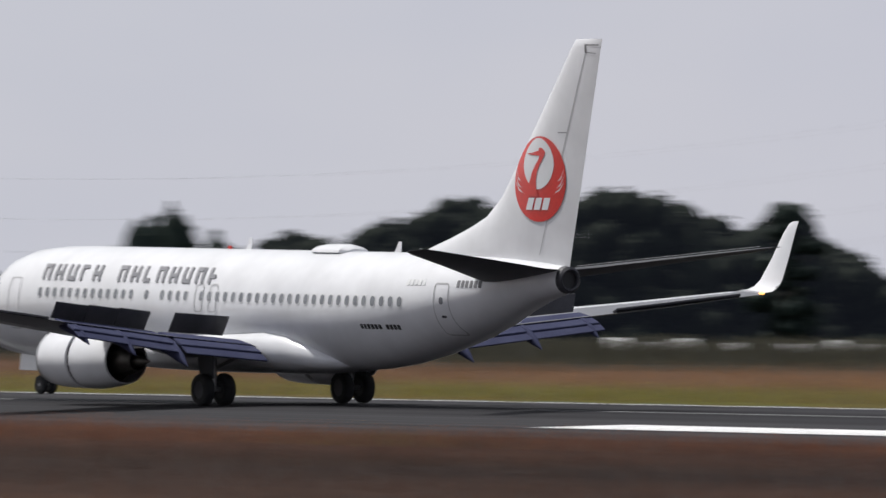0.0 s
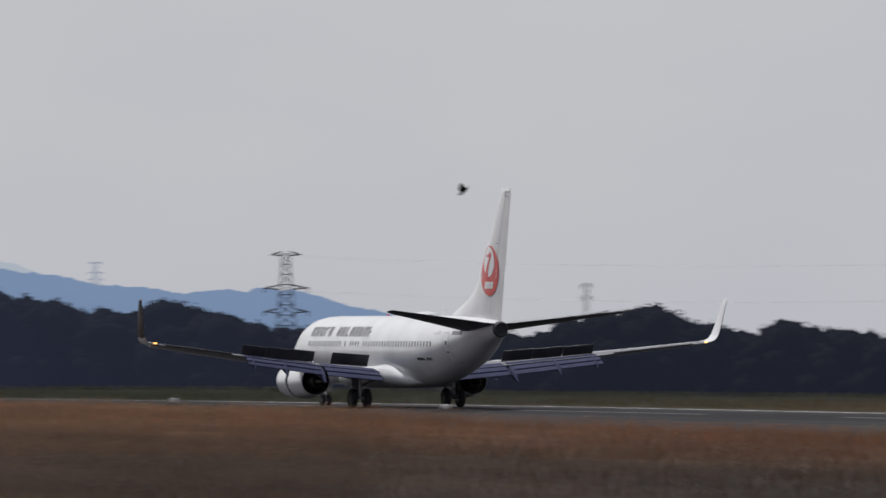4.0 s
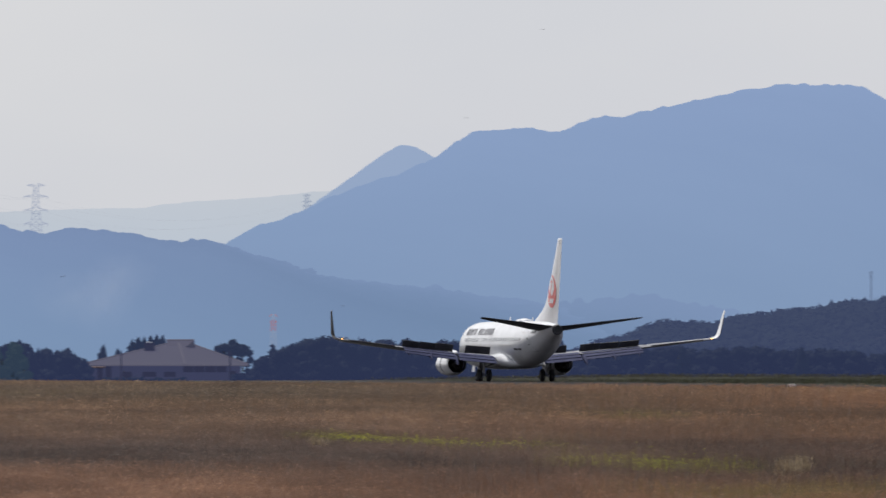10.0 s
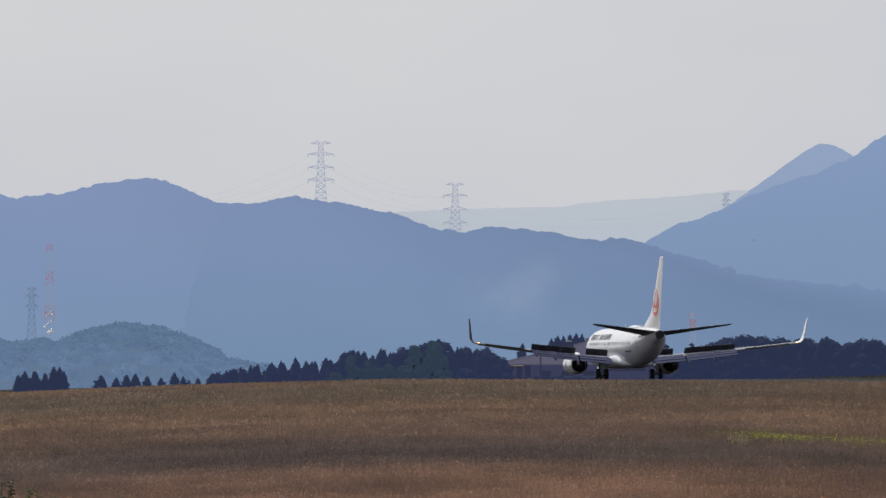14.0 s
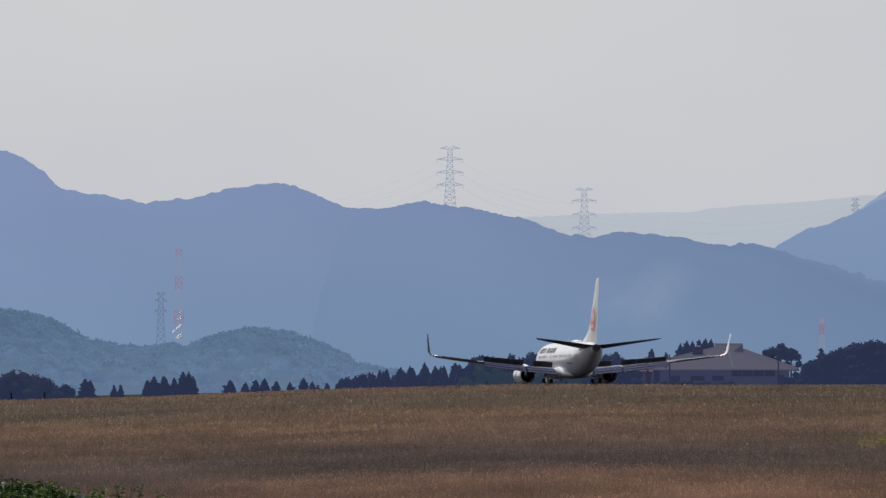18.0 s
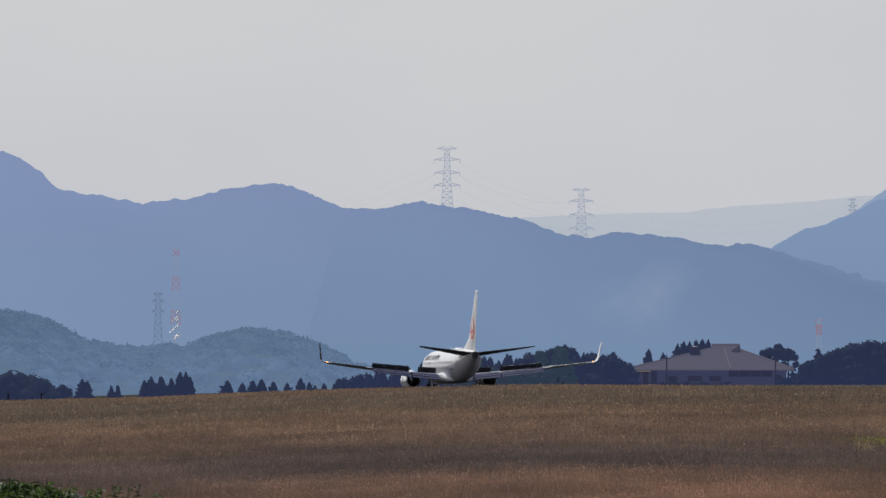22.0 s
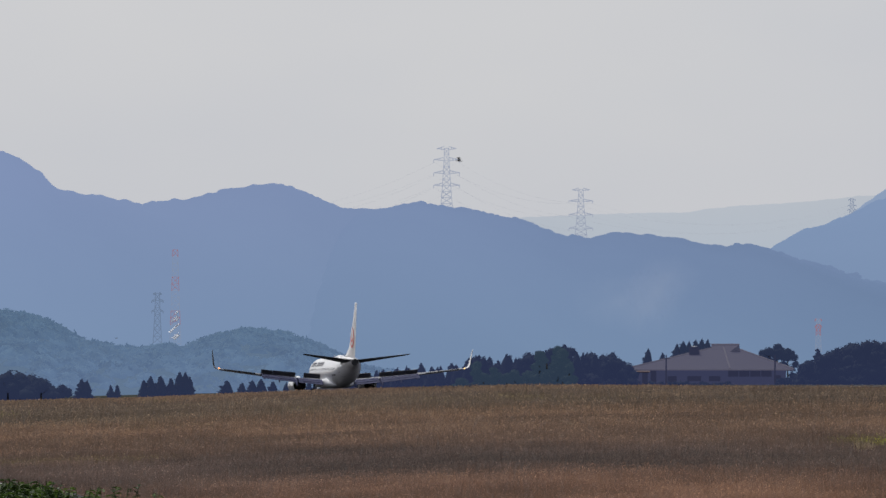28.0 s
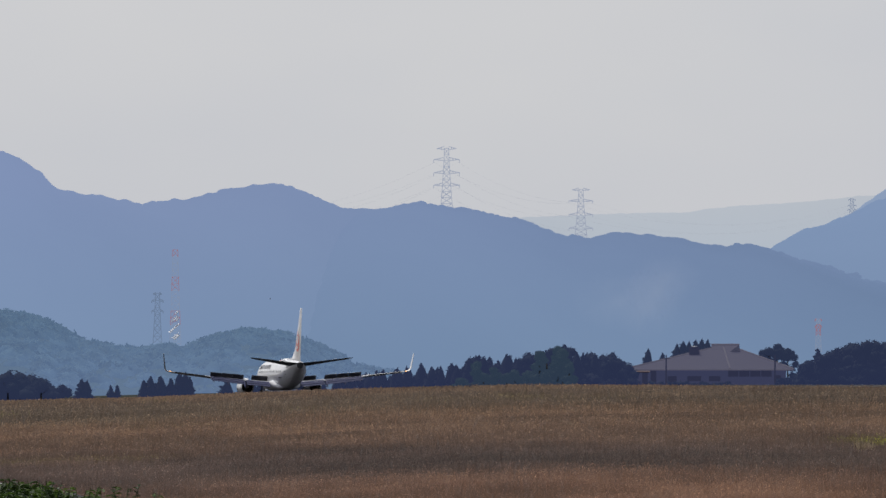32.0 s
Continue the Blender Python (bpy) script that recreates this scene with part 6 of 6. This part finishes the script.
# ---- airfield boards, parked cars ----
def boards():
    for az, x, h in ((13.84, 157.4, 0.55), (15.0, 157.4, 0.6), (17.47, 157.0, 0.75), (19.07, 157.0, 0.8), (26.6, 236.0, 0.8), (23.9, 236.0, 0.7)):
        d = x / math.sin(radians(az))
        q = bearing(az, 0, d)
        z = float(ground_z(q.x, q.y))
        ob = empty("marker_board", Matrix.Translation((q.x, q.y, z)) @ pose(0, 0, 0, 0, 0, -az))
        part("panel", box(0, 0, h, 0.45, 0.12, 0.22, 0.03), WHITE_OLD, ob, "plain white panel")
        for s in (-0.2, 0.2):
            part("leg", tube([(s, 0, -0.1), (s, 0, h - 0.2)], [0.03, 0.03], 6), DARK_GREY, ob)
        tagged(ob, "small white marker board beside the runway", "sign", "marker boards")


def car_body(length, height, material):
    ob = empty("parked_car")
    prof = [(-0.5, 0.28), (-0.495, 0.62), (-0.42, 0.66), (-0.30, 1.0), (0.14, 1.0), (0.28, 0.70), (0.47, 0.60), (0.5, 0.45), (0.5, 0.28)]
    rings = [[(a * length, s * (0.86 if b > 0.7 else 0.95) * 0.9, b * height) for a, b in prof] for s in (-1, -0.96, 0.96, 1)]
    body = part("body", loft(rings), material, ob, "", 35)
    for s in (-1, 1):
        part("side_window", panel([(-0.27 * length, s * 0.80, 0.70 * height), (0.20 * length, s * 0.80, 0.70 * height), (0.12 * length, s * 0.79, 0.94 * height), (-0.24 * length, s * 0.79, 0.94 * height)], 0.03), GLASS, body)
        for a in (-0.32, 0.32):
            wheel(ob, a * length, s * 0.74, 0.31, 0.31, 0.2)
        part("headlight", box(0.49 * length, s * 0.6, 0.52 * height, 0.06, 0.3, 0.14, 0.03), STEEL, body)
    return tagged(ob, "white car parked before the dark wood", "car", "parked cars")


def cars():
    first = car_body(4.4, 1.5, WHITE)
    van = car_body(4.8, 1.75, WHITE_OLD)
    for k, (az, tr) in enumerate(((34.96, 58), (35.66, 50), (35.19, 62), (35.37, 48), (35.95, 60), (36.06, 45), (36.26, 55), (36.45, 52))):
        q = bearing(az, 0, 662 + (k % 3) * 4)
        m = Matrix.Translation((q.x, q.y, float(ground_z(q.x, q.y)))) @ pose(0, 0, 0, 0, 0, tr)
        src = first if k % 3 else van
        if k == 0:
            van.matrix_world = m
        elif k == 1:
            first.matrix_world = m
        else:
            copy_thing(src, m)


boards()
cars()
# ---- grass ----
def grass_blades(name, stops):
    m, n, l, p = shader(name)
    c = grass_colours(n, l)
    geo = n.new("ShaderNodeNewGeometry")
    c = mixed(n, l, c, ramp(n, l, geo.outputs["Random Per Island"], stops), 1.0, "MULTIPLY")
    c = mixed(n, l, c, ramp(n, l, noise_node(n, l, 1.7, 3, (1.0, 0.3, 1)), [(0.36, (0.72, 0.72, 0.74)), (0.64, (1.26, 1.25, 1.22))]), 0.9, "MULTIPLY")
    l.new(c, p.inputs["Base Color"])
    p.inputs["Roughness"].default_value = 0.7
    p.inputs["Specular IOR Level"].default_value = 0.2
    # slivers stand for tufts of many heads: lit from above on both of their faces
    up, down = n.new("ShaderNodeCombineXYZ"), n.new("ShaderNodeCombineXYZ")
    up.inputs[2].default_value, down.inputs[2].default_value = 1.0, -1.0
    l.new(up.outputs[0], p.inputs["Normal"])
    tr, both = n.new("ShaderNodeBsdfTranslucent"), n.new("ShaderNodeAddShader")
    l.new(c, tr.inputs[0])
    l.new(down.outputs[0], tr.inputs["Normal"])
    l.new(p.outputs[0], both.inputs[0])
    l.new(tr.outputs[0], both.inputs[1])
    l.new(both.outputs[0], n["Material Output"].inputs[0])
    return m


def tufts(count, az0, az1, d0, d1, blades, rng):
    """Blades of grass, each a leaning sliver, closer together near by."""
    az = np.radians(rng.uniform(az0, az1, count))
    d = np.exp(rng.uniform(np.log(d0), np.log(d1), count))
    edge = 157.5 / np.maximum(np.sin(az), 1e-3)
    d = np.where(d < edge, d, edge * rng.uniform(0.5, 1.0, count))
    return blades_at(d * np.sin(az), d * np.cos(az), d, blades, 1.0, rng)


def blades_at(x, y, d, blades, size, rng):
    """Tufts: leaning slivers of stem, most with a seed head."""
    tall = size * (np.interp(d, [95, 170], [0.18, 0.25]) + 0.06 * rough(x, y, 9.0, 4, 3) + 0.10 * rough(x, y, 1.3, 6, 2)) * (1 + np.clip(np.degrees(np.arctan2(x, y)) / 6.0 - 1.33, 0.4, 1.0) * np.clip((d - 200) / 150.0, 0, 1))
    x, y, d, tall = (np.repeat(a, blades) for a in (x, y, d, tall))
    n = len(x)
    spread = 0.09 + d * 0.0014
    x, y = x + rng.normal(size=n) * spread, y + rng.normal(size=n) * spread
    z = ground_z(x, y) - 0.04
    h = tall * (1.04 - np.interp(d, [100, 350], [0.45, 0.18]) * rng.uniform(0, 1, n) ** 1.6)
    w = np.maximum(0.003, d * 0.000034) * rng.uniform(0.6, 1.4, n)
    face = rng.uniform(0, np.pi, n)
    lean, way = h * rng.uniform(0.05, 0.5, n), rng.uniform(0, 2 * np.pi, n)
    sx, sy = np.cos(face) * w, np.sin(face) * w
    lx, ly = np.cos(way) * lean, np.sin(way) * lean
    stem = np.stack([np.stack([x - sx, y - sy, z], -1), np.stack([x + sx, y + sy, z], -1), np.stack([x + lx, y + ly, z + h], -1)], 1)
    k = rng.uniform(0, 1, n) < 0.85
    hw = (np.maximum(0.004, d * 0.000040) * rng.uniform(0.6, 1.5, n))[k]
    hl = hw * rng.uniform(1.6, 3.4, k.sum()) * np.where(rng.uniform(0, 1, k.sum()) < 0.5, 1, -1)
    tip = stem[k, 2]
    cx, cy = np.cos(face[k]) * hw, np.sin(face[k]) * hw
    head = np.stack([tip + np.stack([-cx, -cy, -0.5 * hl], -1), tip + np.stack([cx, cy, -0.4 * hl], -1), tip + np.stack([lx[k] * 0.15, ly[k] * 0.15, 0.6 * hl], -1)], 1)
    v = np.concatenate([stem, head]).reshape(-1, 3)
    return v, np.arange(len(v)).reshape(-1, 3), np.concatenate([np.zeros(n), np.ones(k.sum())])


def meadow():
    rng = np.random.default_rng(5)
    lots = [tufts(*args, rng) for args in ((120000, 5.6, 11.6, 88, 330, 5), (32000, 5.6, 11.6, 330, 1300, 4), (70000, 11.6, 18.5, 88, 330, 4), (16000, 11.6, 18.5, 330, 800, 4), (36000, 18.5, 37.0, 90, 330, 4), (4000, 18.5, 26.0, 330, 520, 4))]
    # tussocks that stand out of the sward
    for count, az0, az1, d1 in ((1500, 5.6, 11.6, 600), (900, 11.6, 19.0, 480), (350, 19.0, 36.0, 300)):
        az, d = np.radians(rng.uniform(az0, az1, count)), np.exp(rng.uniform(np.log(120), np.log(d1), count))
        d = np.minimum(d, 150.0 / np.sin(az))
        x, y, wide = (np.repeat(a, 44) for a in (d * np.sin(az), d * np.cos(az), rng.uniform(0.2, 0.6, count) * (1 + d / 300)))
        x, y = x + rng.normal(size=len(x)) * wide, y + rng.normal(size=len(x)) * wide * 1.5
        lots.append(blades_at(x, y, np.hypot(x, y), 1, np.repeat(rng.uniform(1.15, 1.55, count), 44), rng))
    # the verge beyond the runway
    az, x = np.radians(rng.uniform(11.5, 37.0, 26000)), 209.0 + 130.0 * rng.uniform(0, 1, 26000) ** 1.6
    lots.append(blades_at(x, x / np.tan(az), x / np.sin(az), 4, 0.8, rng))
    # taller strip before the cars, sized to hide their lower halves from the camera
    az, d = np.radians(rng.uniform(33.0, 37.0, 5000)), rng.uniform(640, 652, 5000)
    lots.append(blades_at(d * np.sin(az), d * np.cos(az), d, 4, 3.1, rng))
    at = np.cumsum([0] + [len(v) for v, f, k in lots])
    mats = [grass_blades("dry_grass_stems", [(0.0, (0.30, 0.27, 0.26)), (0.7, (0.42, 0.38, 0.365)), (1.0, (0.56, 0.51, 0.49))]),
            grass_blades("dry_seed_heads", [(0.0, (0.33, 0.295, 0.28)), (0.6, (0.48, 0.435, 0.42)), (0.94, (0.70, 0.645, 0.62)), (1.0, (1.2, 1.12, 1.07))])]
    me = array_mesh("meadow_grass", np.concatenate([v for v, f, k in lots]), np.concatenate([f + o for (v, f, k), o in zip(lots, at)]), mats, np.concatenate([k for v, f, k in lots]))
    tagged(new("meadow_grass", me), "tall dry rust and straw grass in patches", "grass", kind="stuff")


meadow()


# ---- weeds at the near edge ----
def weed(kind, rng):
    green = [WEED_A, WEED_B][kind % 2]
    ob = empty("weed_plant")
    stems, lv, lf = [], [], []
    for s in range(4):
        a, h = rng.uniform(0, 6.28), rng.uniform(0.35, 0.62)
        tip = Vector((math.cos(a) * 0.16, math.sin(a) * 0.16, h))
        stems.append(tube([(0, 0, -0.03), tip * 0.5 + Vector((0, 0, 0.04)), tip], [0.006, 0.005, 0.003], 5))
        for k in range(16):
            t = 0.25 + 0.75 * k / 16
            c = tip * t
            b = rng.uniform(0, 6.28)
            out_ = Vector((math.cos(b), math.sin(b), rng.uniform(-0.2, 0.5))).normalized()
            side = out_.cross(Vector((0, 0, 1))).normalized()
            ln, wd = rng.uniform(0.06, 0.11), rng.uniform(0.022, 0.036)
            o = len(lv)
            lv += [c, c + out_ * ln * 0.45 + side * wd + Vector((0, 0, 0.012)), c + out_ * ln - Vector((0, 0, 0.015)), c + out_ * ln * 0.45 - side * wd + Vector((0, 0, 0.012)), c + out_ * ln * 0.5 - Vector((0, 0, 0.006))]
            lf += [(o, o + 1, o + 4), (o + 1, o + 2, o + 4), (o + 2, o + 3, o + 4), (o + 3, o, o + 4)]
    part("stem", joined(*stems), green, ob)
    part("leaves", (lv, lf), green, ob)
    return tagged(ob, "leafy green weed at the meadow's near edge", "weed", "weeds")


WEED_A = leaves("weed_leaf", (0.028, 0.066, 0.009), (0.09, 0.14, 0.025), 0.3)
WEED_B = leaves("weed_leaf_dark", (0.014, 0.03, 0.007), (0.035, 0.065, 0.014), 0.25)


def weeds():
    rng = np.random.default_rng(9)
    base = [weed(k, rng) for k in range(4)]
    spots = []
    for k in range(150):
        az = 5.6 + abs(rng.normal()) * 0.46
        d = rng.uniform(104, 112)
        if az < 6.95:
            spots.append((az, d, rng.uniform(0.92, 1.28) * (1.14 - 0.28 * (az - 5.6))))
    spots += [(6.45, 108, 1.12), (6.60, 108, 1.05), (6.83, 107, 0.95), (6.98, 106, 0.8), (7.04, 104, 0.68), (7.10, 107, 0.66), (7.48, 106, 0.68), (7.51, 105, 0.64)]
    for k, (az, d, s) in enumerate(spots):
        q = bearing(az, 0, d)
        m = Matrix.Translation((q.x, q.y, float(ground_z(q.x, q.y)))) @ pose(0, 0, 0, 0, 0, rng.uniform(0, 360)) @ Matrix.Diagonal((s, s, s, 1))
        if k < 4:
            base[k].matrix_world = m
        else:
            w = copy_thing(base[k % 4], Matrix())
            w.matrix_world = m


weeds()



# ---- a dark rubble bank at the near corner ----
def rubble_bank():
    rng = np.random.default_rng(61)
    dark = paint("dark_rubble", (0.006, 0.007, 0.009), (0.018, 0.019, 0.022), 3.0, 0.9, bump=0.5)
    pale = paint("pale_stone", (0.18, 0.175, 0.165), (0.30, 0.29, 0.27), 4.0, 0.8)
    d = 113.0
    base = bearing(6.4, 0, d)
    z0 = float(ground_z(base.x, base.y))
    ob = empty("rubble_bank", Matrix.Translation((base.x, base.y, z0)) @ pose(0, 0, 0, 0, 0, -6.4))
    az = np.linspace(5.2, 6.95, 60)
    top = 4.6 + d * np.tan(np.radians(np.interp(az, [5.2, 5.97, 6.44, 6.95], [-0.90, -0.94, -1.0, -1.09]))) - z0
    x = d * np.radians(az - 6.4)
    rings = []
    for a, t in zip(x, top):
        t = max(t + rng.normal() * 0.012, 0.02)
        rings.append([(a, -0.9, -0.15), (a, -0.45 + rng.normal() * 0.03, t * 0.55 + rng.normal() * 0.015), (a, -0.12, t * 0.9 + rng.normal() * 0.01), (a, 0.05, t), (a, 0.35, t * 0.7), (a, 0.9, -0.15)])
    part("bank", loft(rings), dark, ob, "dark heap of rubble", 50)
    for k in range(46):
        i = int(rng.integers(0, 58))
        on_top = k < 26
        c = Vector((x[i] + rng.uniform(-0.02, 0.02), -0.02 if on_top else rng.uniform(-0.6, -0.15), 0))
        c.z = max(0.03, top[i] * (1.0 if on_top else 0.75))
        r = rng.uniform(0.014, 0.032)
        bm = bmesh.new()
        bmesh.ops.create_icosphere(bm, subdivisions=1, radius=r)
        for v in bm.verts:
            v.co = Vector((v.co.x * 1.4, v.co.y, v.co.z * 0.8)) * float(rng.uniform(0.8, 1.2)) + c
        part("stone", bm, pale if rng.uniform() < 0.7 else dark, ob, "pale stone")
    tagged(ob, "low dark rubble bank with pale stones among weeds", "rubble")


rubble_bank()


# ---- pale tufts in seed ----
STRAW = leaves("pale_straw", (0.24, 0.18, 0.115), (0.40, 0.32, 0.22), 0.4)


def tuft(rng):
    ob = empty("grass_tuft")
    v, f = [], []
    for k in range(70):
        a, h, ln = rng.uniform(0, 6.28), rng.uniform(0.3, 0.62), rng.uniform(0.05, 0.3)
        bx, by = rng.normal() * 0.09, rng.normal() * 0.09
        tip = Vector((bx + math.cos(a) * ln, by + math.sin(a) * ln, h))
        s = Vector((-math.sin(a), math.cos(a), 0)) * 0.007
        mid = Vector((bx + math.cos(a) * ln * 0.45, by + math.sin(a) * ln * 0.45, h * 0.62))
        o = len(v)
        v += [Vector((bx, by, -0.02)) - s, Vector((bx, by, -0.02)) + s, mid + s * 1.6, mid - s * 1.6, tip]
        f += [(o, o + 1, o + 2, o + 3), (o + 3, o + 2, o + 4)]
    part("tuft_body", (v, f), STRAW, ob)
    return tagged(ob, "pale straw grass tuft in seed among the meadow", "grass", "grass tufts")


def grass_tufts():
    rng = np.random.default_rng(41)
    spots = [(9.32, 262), (9.34, 258), (9.29, 266), (11.05, 186), (11.02, 190), (11.09, 184), (13.85, 142), (13.80, 140), (13.90, 145)]
    first = tuft(rng)
    for k, (az, d) in enumerate(spots):
        q = bearing(az, 0, d)
        s = float(rng.uniform(0.45, 0.7))
        m = Matrix.Translation((q.x, q.y, float(ground_z(q.x, q.y)))) @ pose(0, 0, 0, 0, 0, float(rng.uniform(0, 360))) @ Matrix.Diagonal((s, s, s, 1))
        if k == 0:
            first.matrix_world = m
        else:
            copy_thing(first, Matrix()).matrix_world = m


grass_tufts()
# ---- birds ----
def bird(span, material):
    """Body along x, wings as parts that beat."""
    ob = empty("bird")
    L = span * 0.42
    rings = [[(L * x, L * r * math.cos(a), L * 1.0 * r * math.sin(a)) for a in (2 * math.pi * k / 10 for k in range(10))] for x, r in ((0.56, 0.01), (0.48, 0.05), (0.40, 0.085), (0.2, 0.13), (-0.1, 0.12), (-0.3, 0.07), (-0.4, 0.04))]
    part("body", loft(rings), material, ob, "", 60)
    part("tail", ([(-0.36 * L, 0.05 * L, 0.01), (-0.36 * L, -0.05 * L, 0.01), (-0.72 * L, -0.13 * L, 0), (-0.76 * L, 0, 0), (-0.72 * L, 0.13 * L, 0), (-0.36 * L, 0, -0.015)], [(0, 1, 2, 3), (0, 3, 4), (5, 3, 2, 1), (5, 0, 4, 3)]), material, ob)
    for s in (1, -1):
        w = span / 2
        v = [(0.16 * L, s * 0.08 * L, 0), (0.30 * L, s * w * 0.45, 0.02), (0.05 * L, s * w * 0.85, 0.01), (-0.18 * L, s * w, 0), (-0.24 * L, s * w * 0.8, 0), (-0.22 * L, s * w * 0.45, 0.01), (-0.24 * L, s * 0.08 * L, 0)]
        o = len(v)
        v = v + [(a, b, c - 0.012) for a, b, c in v]
        f = [tuple(range(o)), tuple(range(2 * o - 1, o - 1, -1))] + [(k, (k + 1) % o, o + (k + 1) % o, o + k) for k in range(o)]
        part("wing", (v, f), material, ob, "", 60)
    return tagged(ob, "dark bird flying over the field", "bird", "birds")


FEATHER = paint("dark_feathers", (0.012, 0.011, 0.011), (0.025, 0.022, 0.02), 6.0, 0.7)
# wing span, distance, beats a second, then seconds:bearing:elevation
BIRDS = [(2.1, 620, 2.6, "4.5:18.818:0.675 4.7:18.70:0.62 4.96:18.68:0.48 5:18.612:0.458 5.04:18.544:0.44"),
         (0.6, 1300, 2.0, "8:11.562:1.748 9:11.988:1.736 10:12.375:1.712 11:12.831:1.688"),
         (0.6, 1200, 2.2, "9:11.576:1.18 9.5:11.66:1.192 10.5:12.242:1.186 11:12.445:1.146"),
         (0.5, 1100, 2.5, "9:10.871:0.072 11:11.518:0.094"),
         (0.8, 240, 1.2, "22.5:6.557:0.195 23:10.131:0.415"),
         (1.2, 900, 2.4, "27.5:8.115:1.007 28:8.674:0.964 28.5:9.147:0.924 29:9.653:0.874 29.5:10.145:0.827 30:10.621:0.807 30.5:11.119:0.78"),
         (0.7, 1250, 2.2, "28:6.659:-0.08 28.5:6.772:-0.051"),
         (0.6, 1200, 2.2, "18:6.635:-0.247 19:6.225:-0.24"),
         (0.5, 900, 2.4, "14.5:11.35:0.49 15:11.55:0.516"),
         (0.5, 330, 3.0, "12:8.35:-0.66 12.5:8.10:-0.63 13:7.517:-0.581")]
flock = [(bird(span, FEATHER), d, rate, way) for span, d, rate, way in BIRDS]


def fly():
    for ob, d, rate, way in flock:
        q = [[float(c) for c in w.split(":")] for w in way.split()]
        pts = [(t, bearing(a, e, d)) for t, a, e in q]
        (ta, pa), (tb, pb) = pts[0], pts[-1]
        speed = (pts[-1][1] - pts[0][1]) / (tb - ta)
        pts = ([(0.0, pa - speed * ta)] if ta > 0.01 else []) + pts + ([(32.0, pb + speed * (32.0 - tb))] if tb < 31.99 else [])
        rows = []
        for i, (t, p_) in enumerate(pts):
            v = pts[min(i + 1, len(pts) - 1)][1] - pts[max(i - 1, 0)][1]
            rows.append((t, Matrix.Translation(p_) @ v.to_track_quat("X", "Z").to_matrix().to_4x4()))
        walk(ob, rows)
        t0, t1 = max(0.0, ta - 1.0), min(32.0, tb + 1.0)
        times = [0.0] + [t for t in np.arange(t0, t1, 0.1) if t > 0.05] + [32.0]
        for w in ob.children:
            if w.name.startswith("wing"):
                s = 1 if w.data.vertices[3].co.y > 0 else -1
                walk(w, [(float(t), pose(0, 0, 0, s * (8 + 34 * math.sin(2 * math.pi * rate * t)) if t0 <= t <= t1 else s * 8, 0, 0)) for t in times])


# ---- what moves ----
def motions():
    rows = []
    for t, s in ROLL:
        nose_up = float(np.interp(t, [0, 0.5, 1, 1.5, 2], [0.75, 0.55, 0.5, 0.3, 0.0]))
        swing = float(np.interp(t, [0, 1, 2, 5, 7, 10], [0.0, 0.4, 0.8, 0.9, 0.5, 0.0]))
        bank = float(np.interp(t, [0, 0.5, 1.0], [-0.4, -0.25, 0.0]))
        z0, z1 = float(runway_drop(s)), float(runway_drop(s + 15.6))
        rows.append((t, Matrix.Translation((RUNWAY_X, s, z0)) @ pose(0, 0, 0, 0, 0, 90 - swing) @ pose(0, 0, 0, bank, -math.degrees(math.atan2(z1 - z0, 15.6)) - nose_up, 0)))
    walk(airliner, rows)
    for ob, a, b, deg in late:
        axis = (a - b).normalized() if a.y < b.y else (b - a).normalized()
        def turned(k):
            return Matrix.Translation(a) @ Matrix.Rotation(radians(k), 4, axis) @ Matrix.Translation(-a)
        walk(ob, [(0, turned(deg)), (0.6, turned(deg)), (0.8, turned(deg * 0.5)), (1.0, turned(0)), (32, turned(0))])
    fly()
    for ob in airliner.children:
        if ob.name.startswith("reverser_sleeve"):
            walk(ob, [(0, pose(-0.22, 0, 0)), (0.5, pose(-0.42, 0, 0)), (1.0, pose(-0.48, 0, 0)), (1.5, pose(-0.48, 0, 0)), (32, pose(-0.48, 0, 0))])


motions()
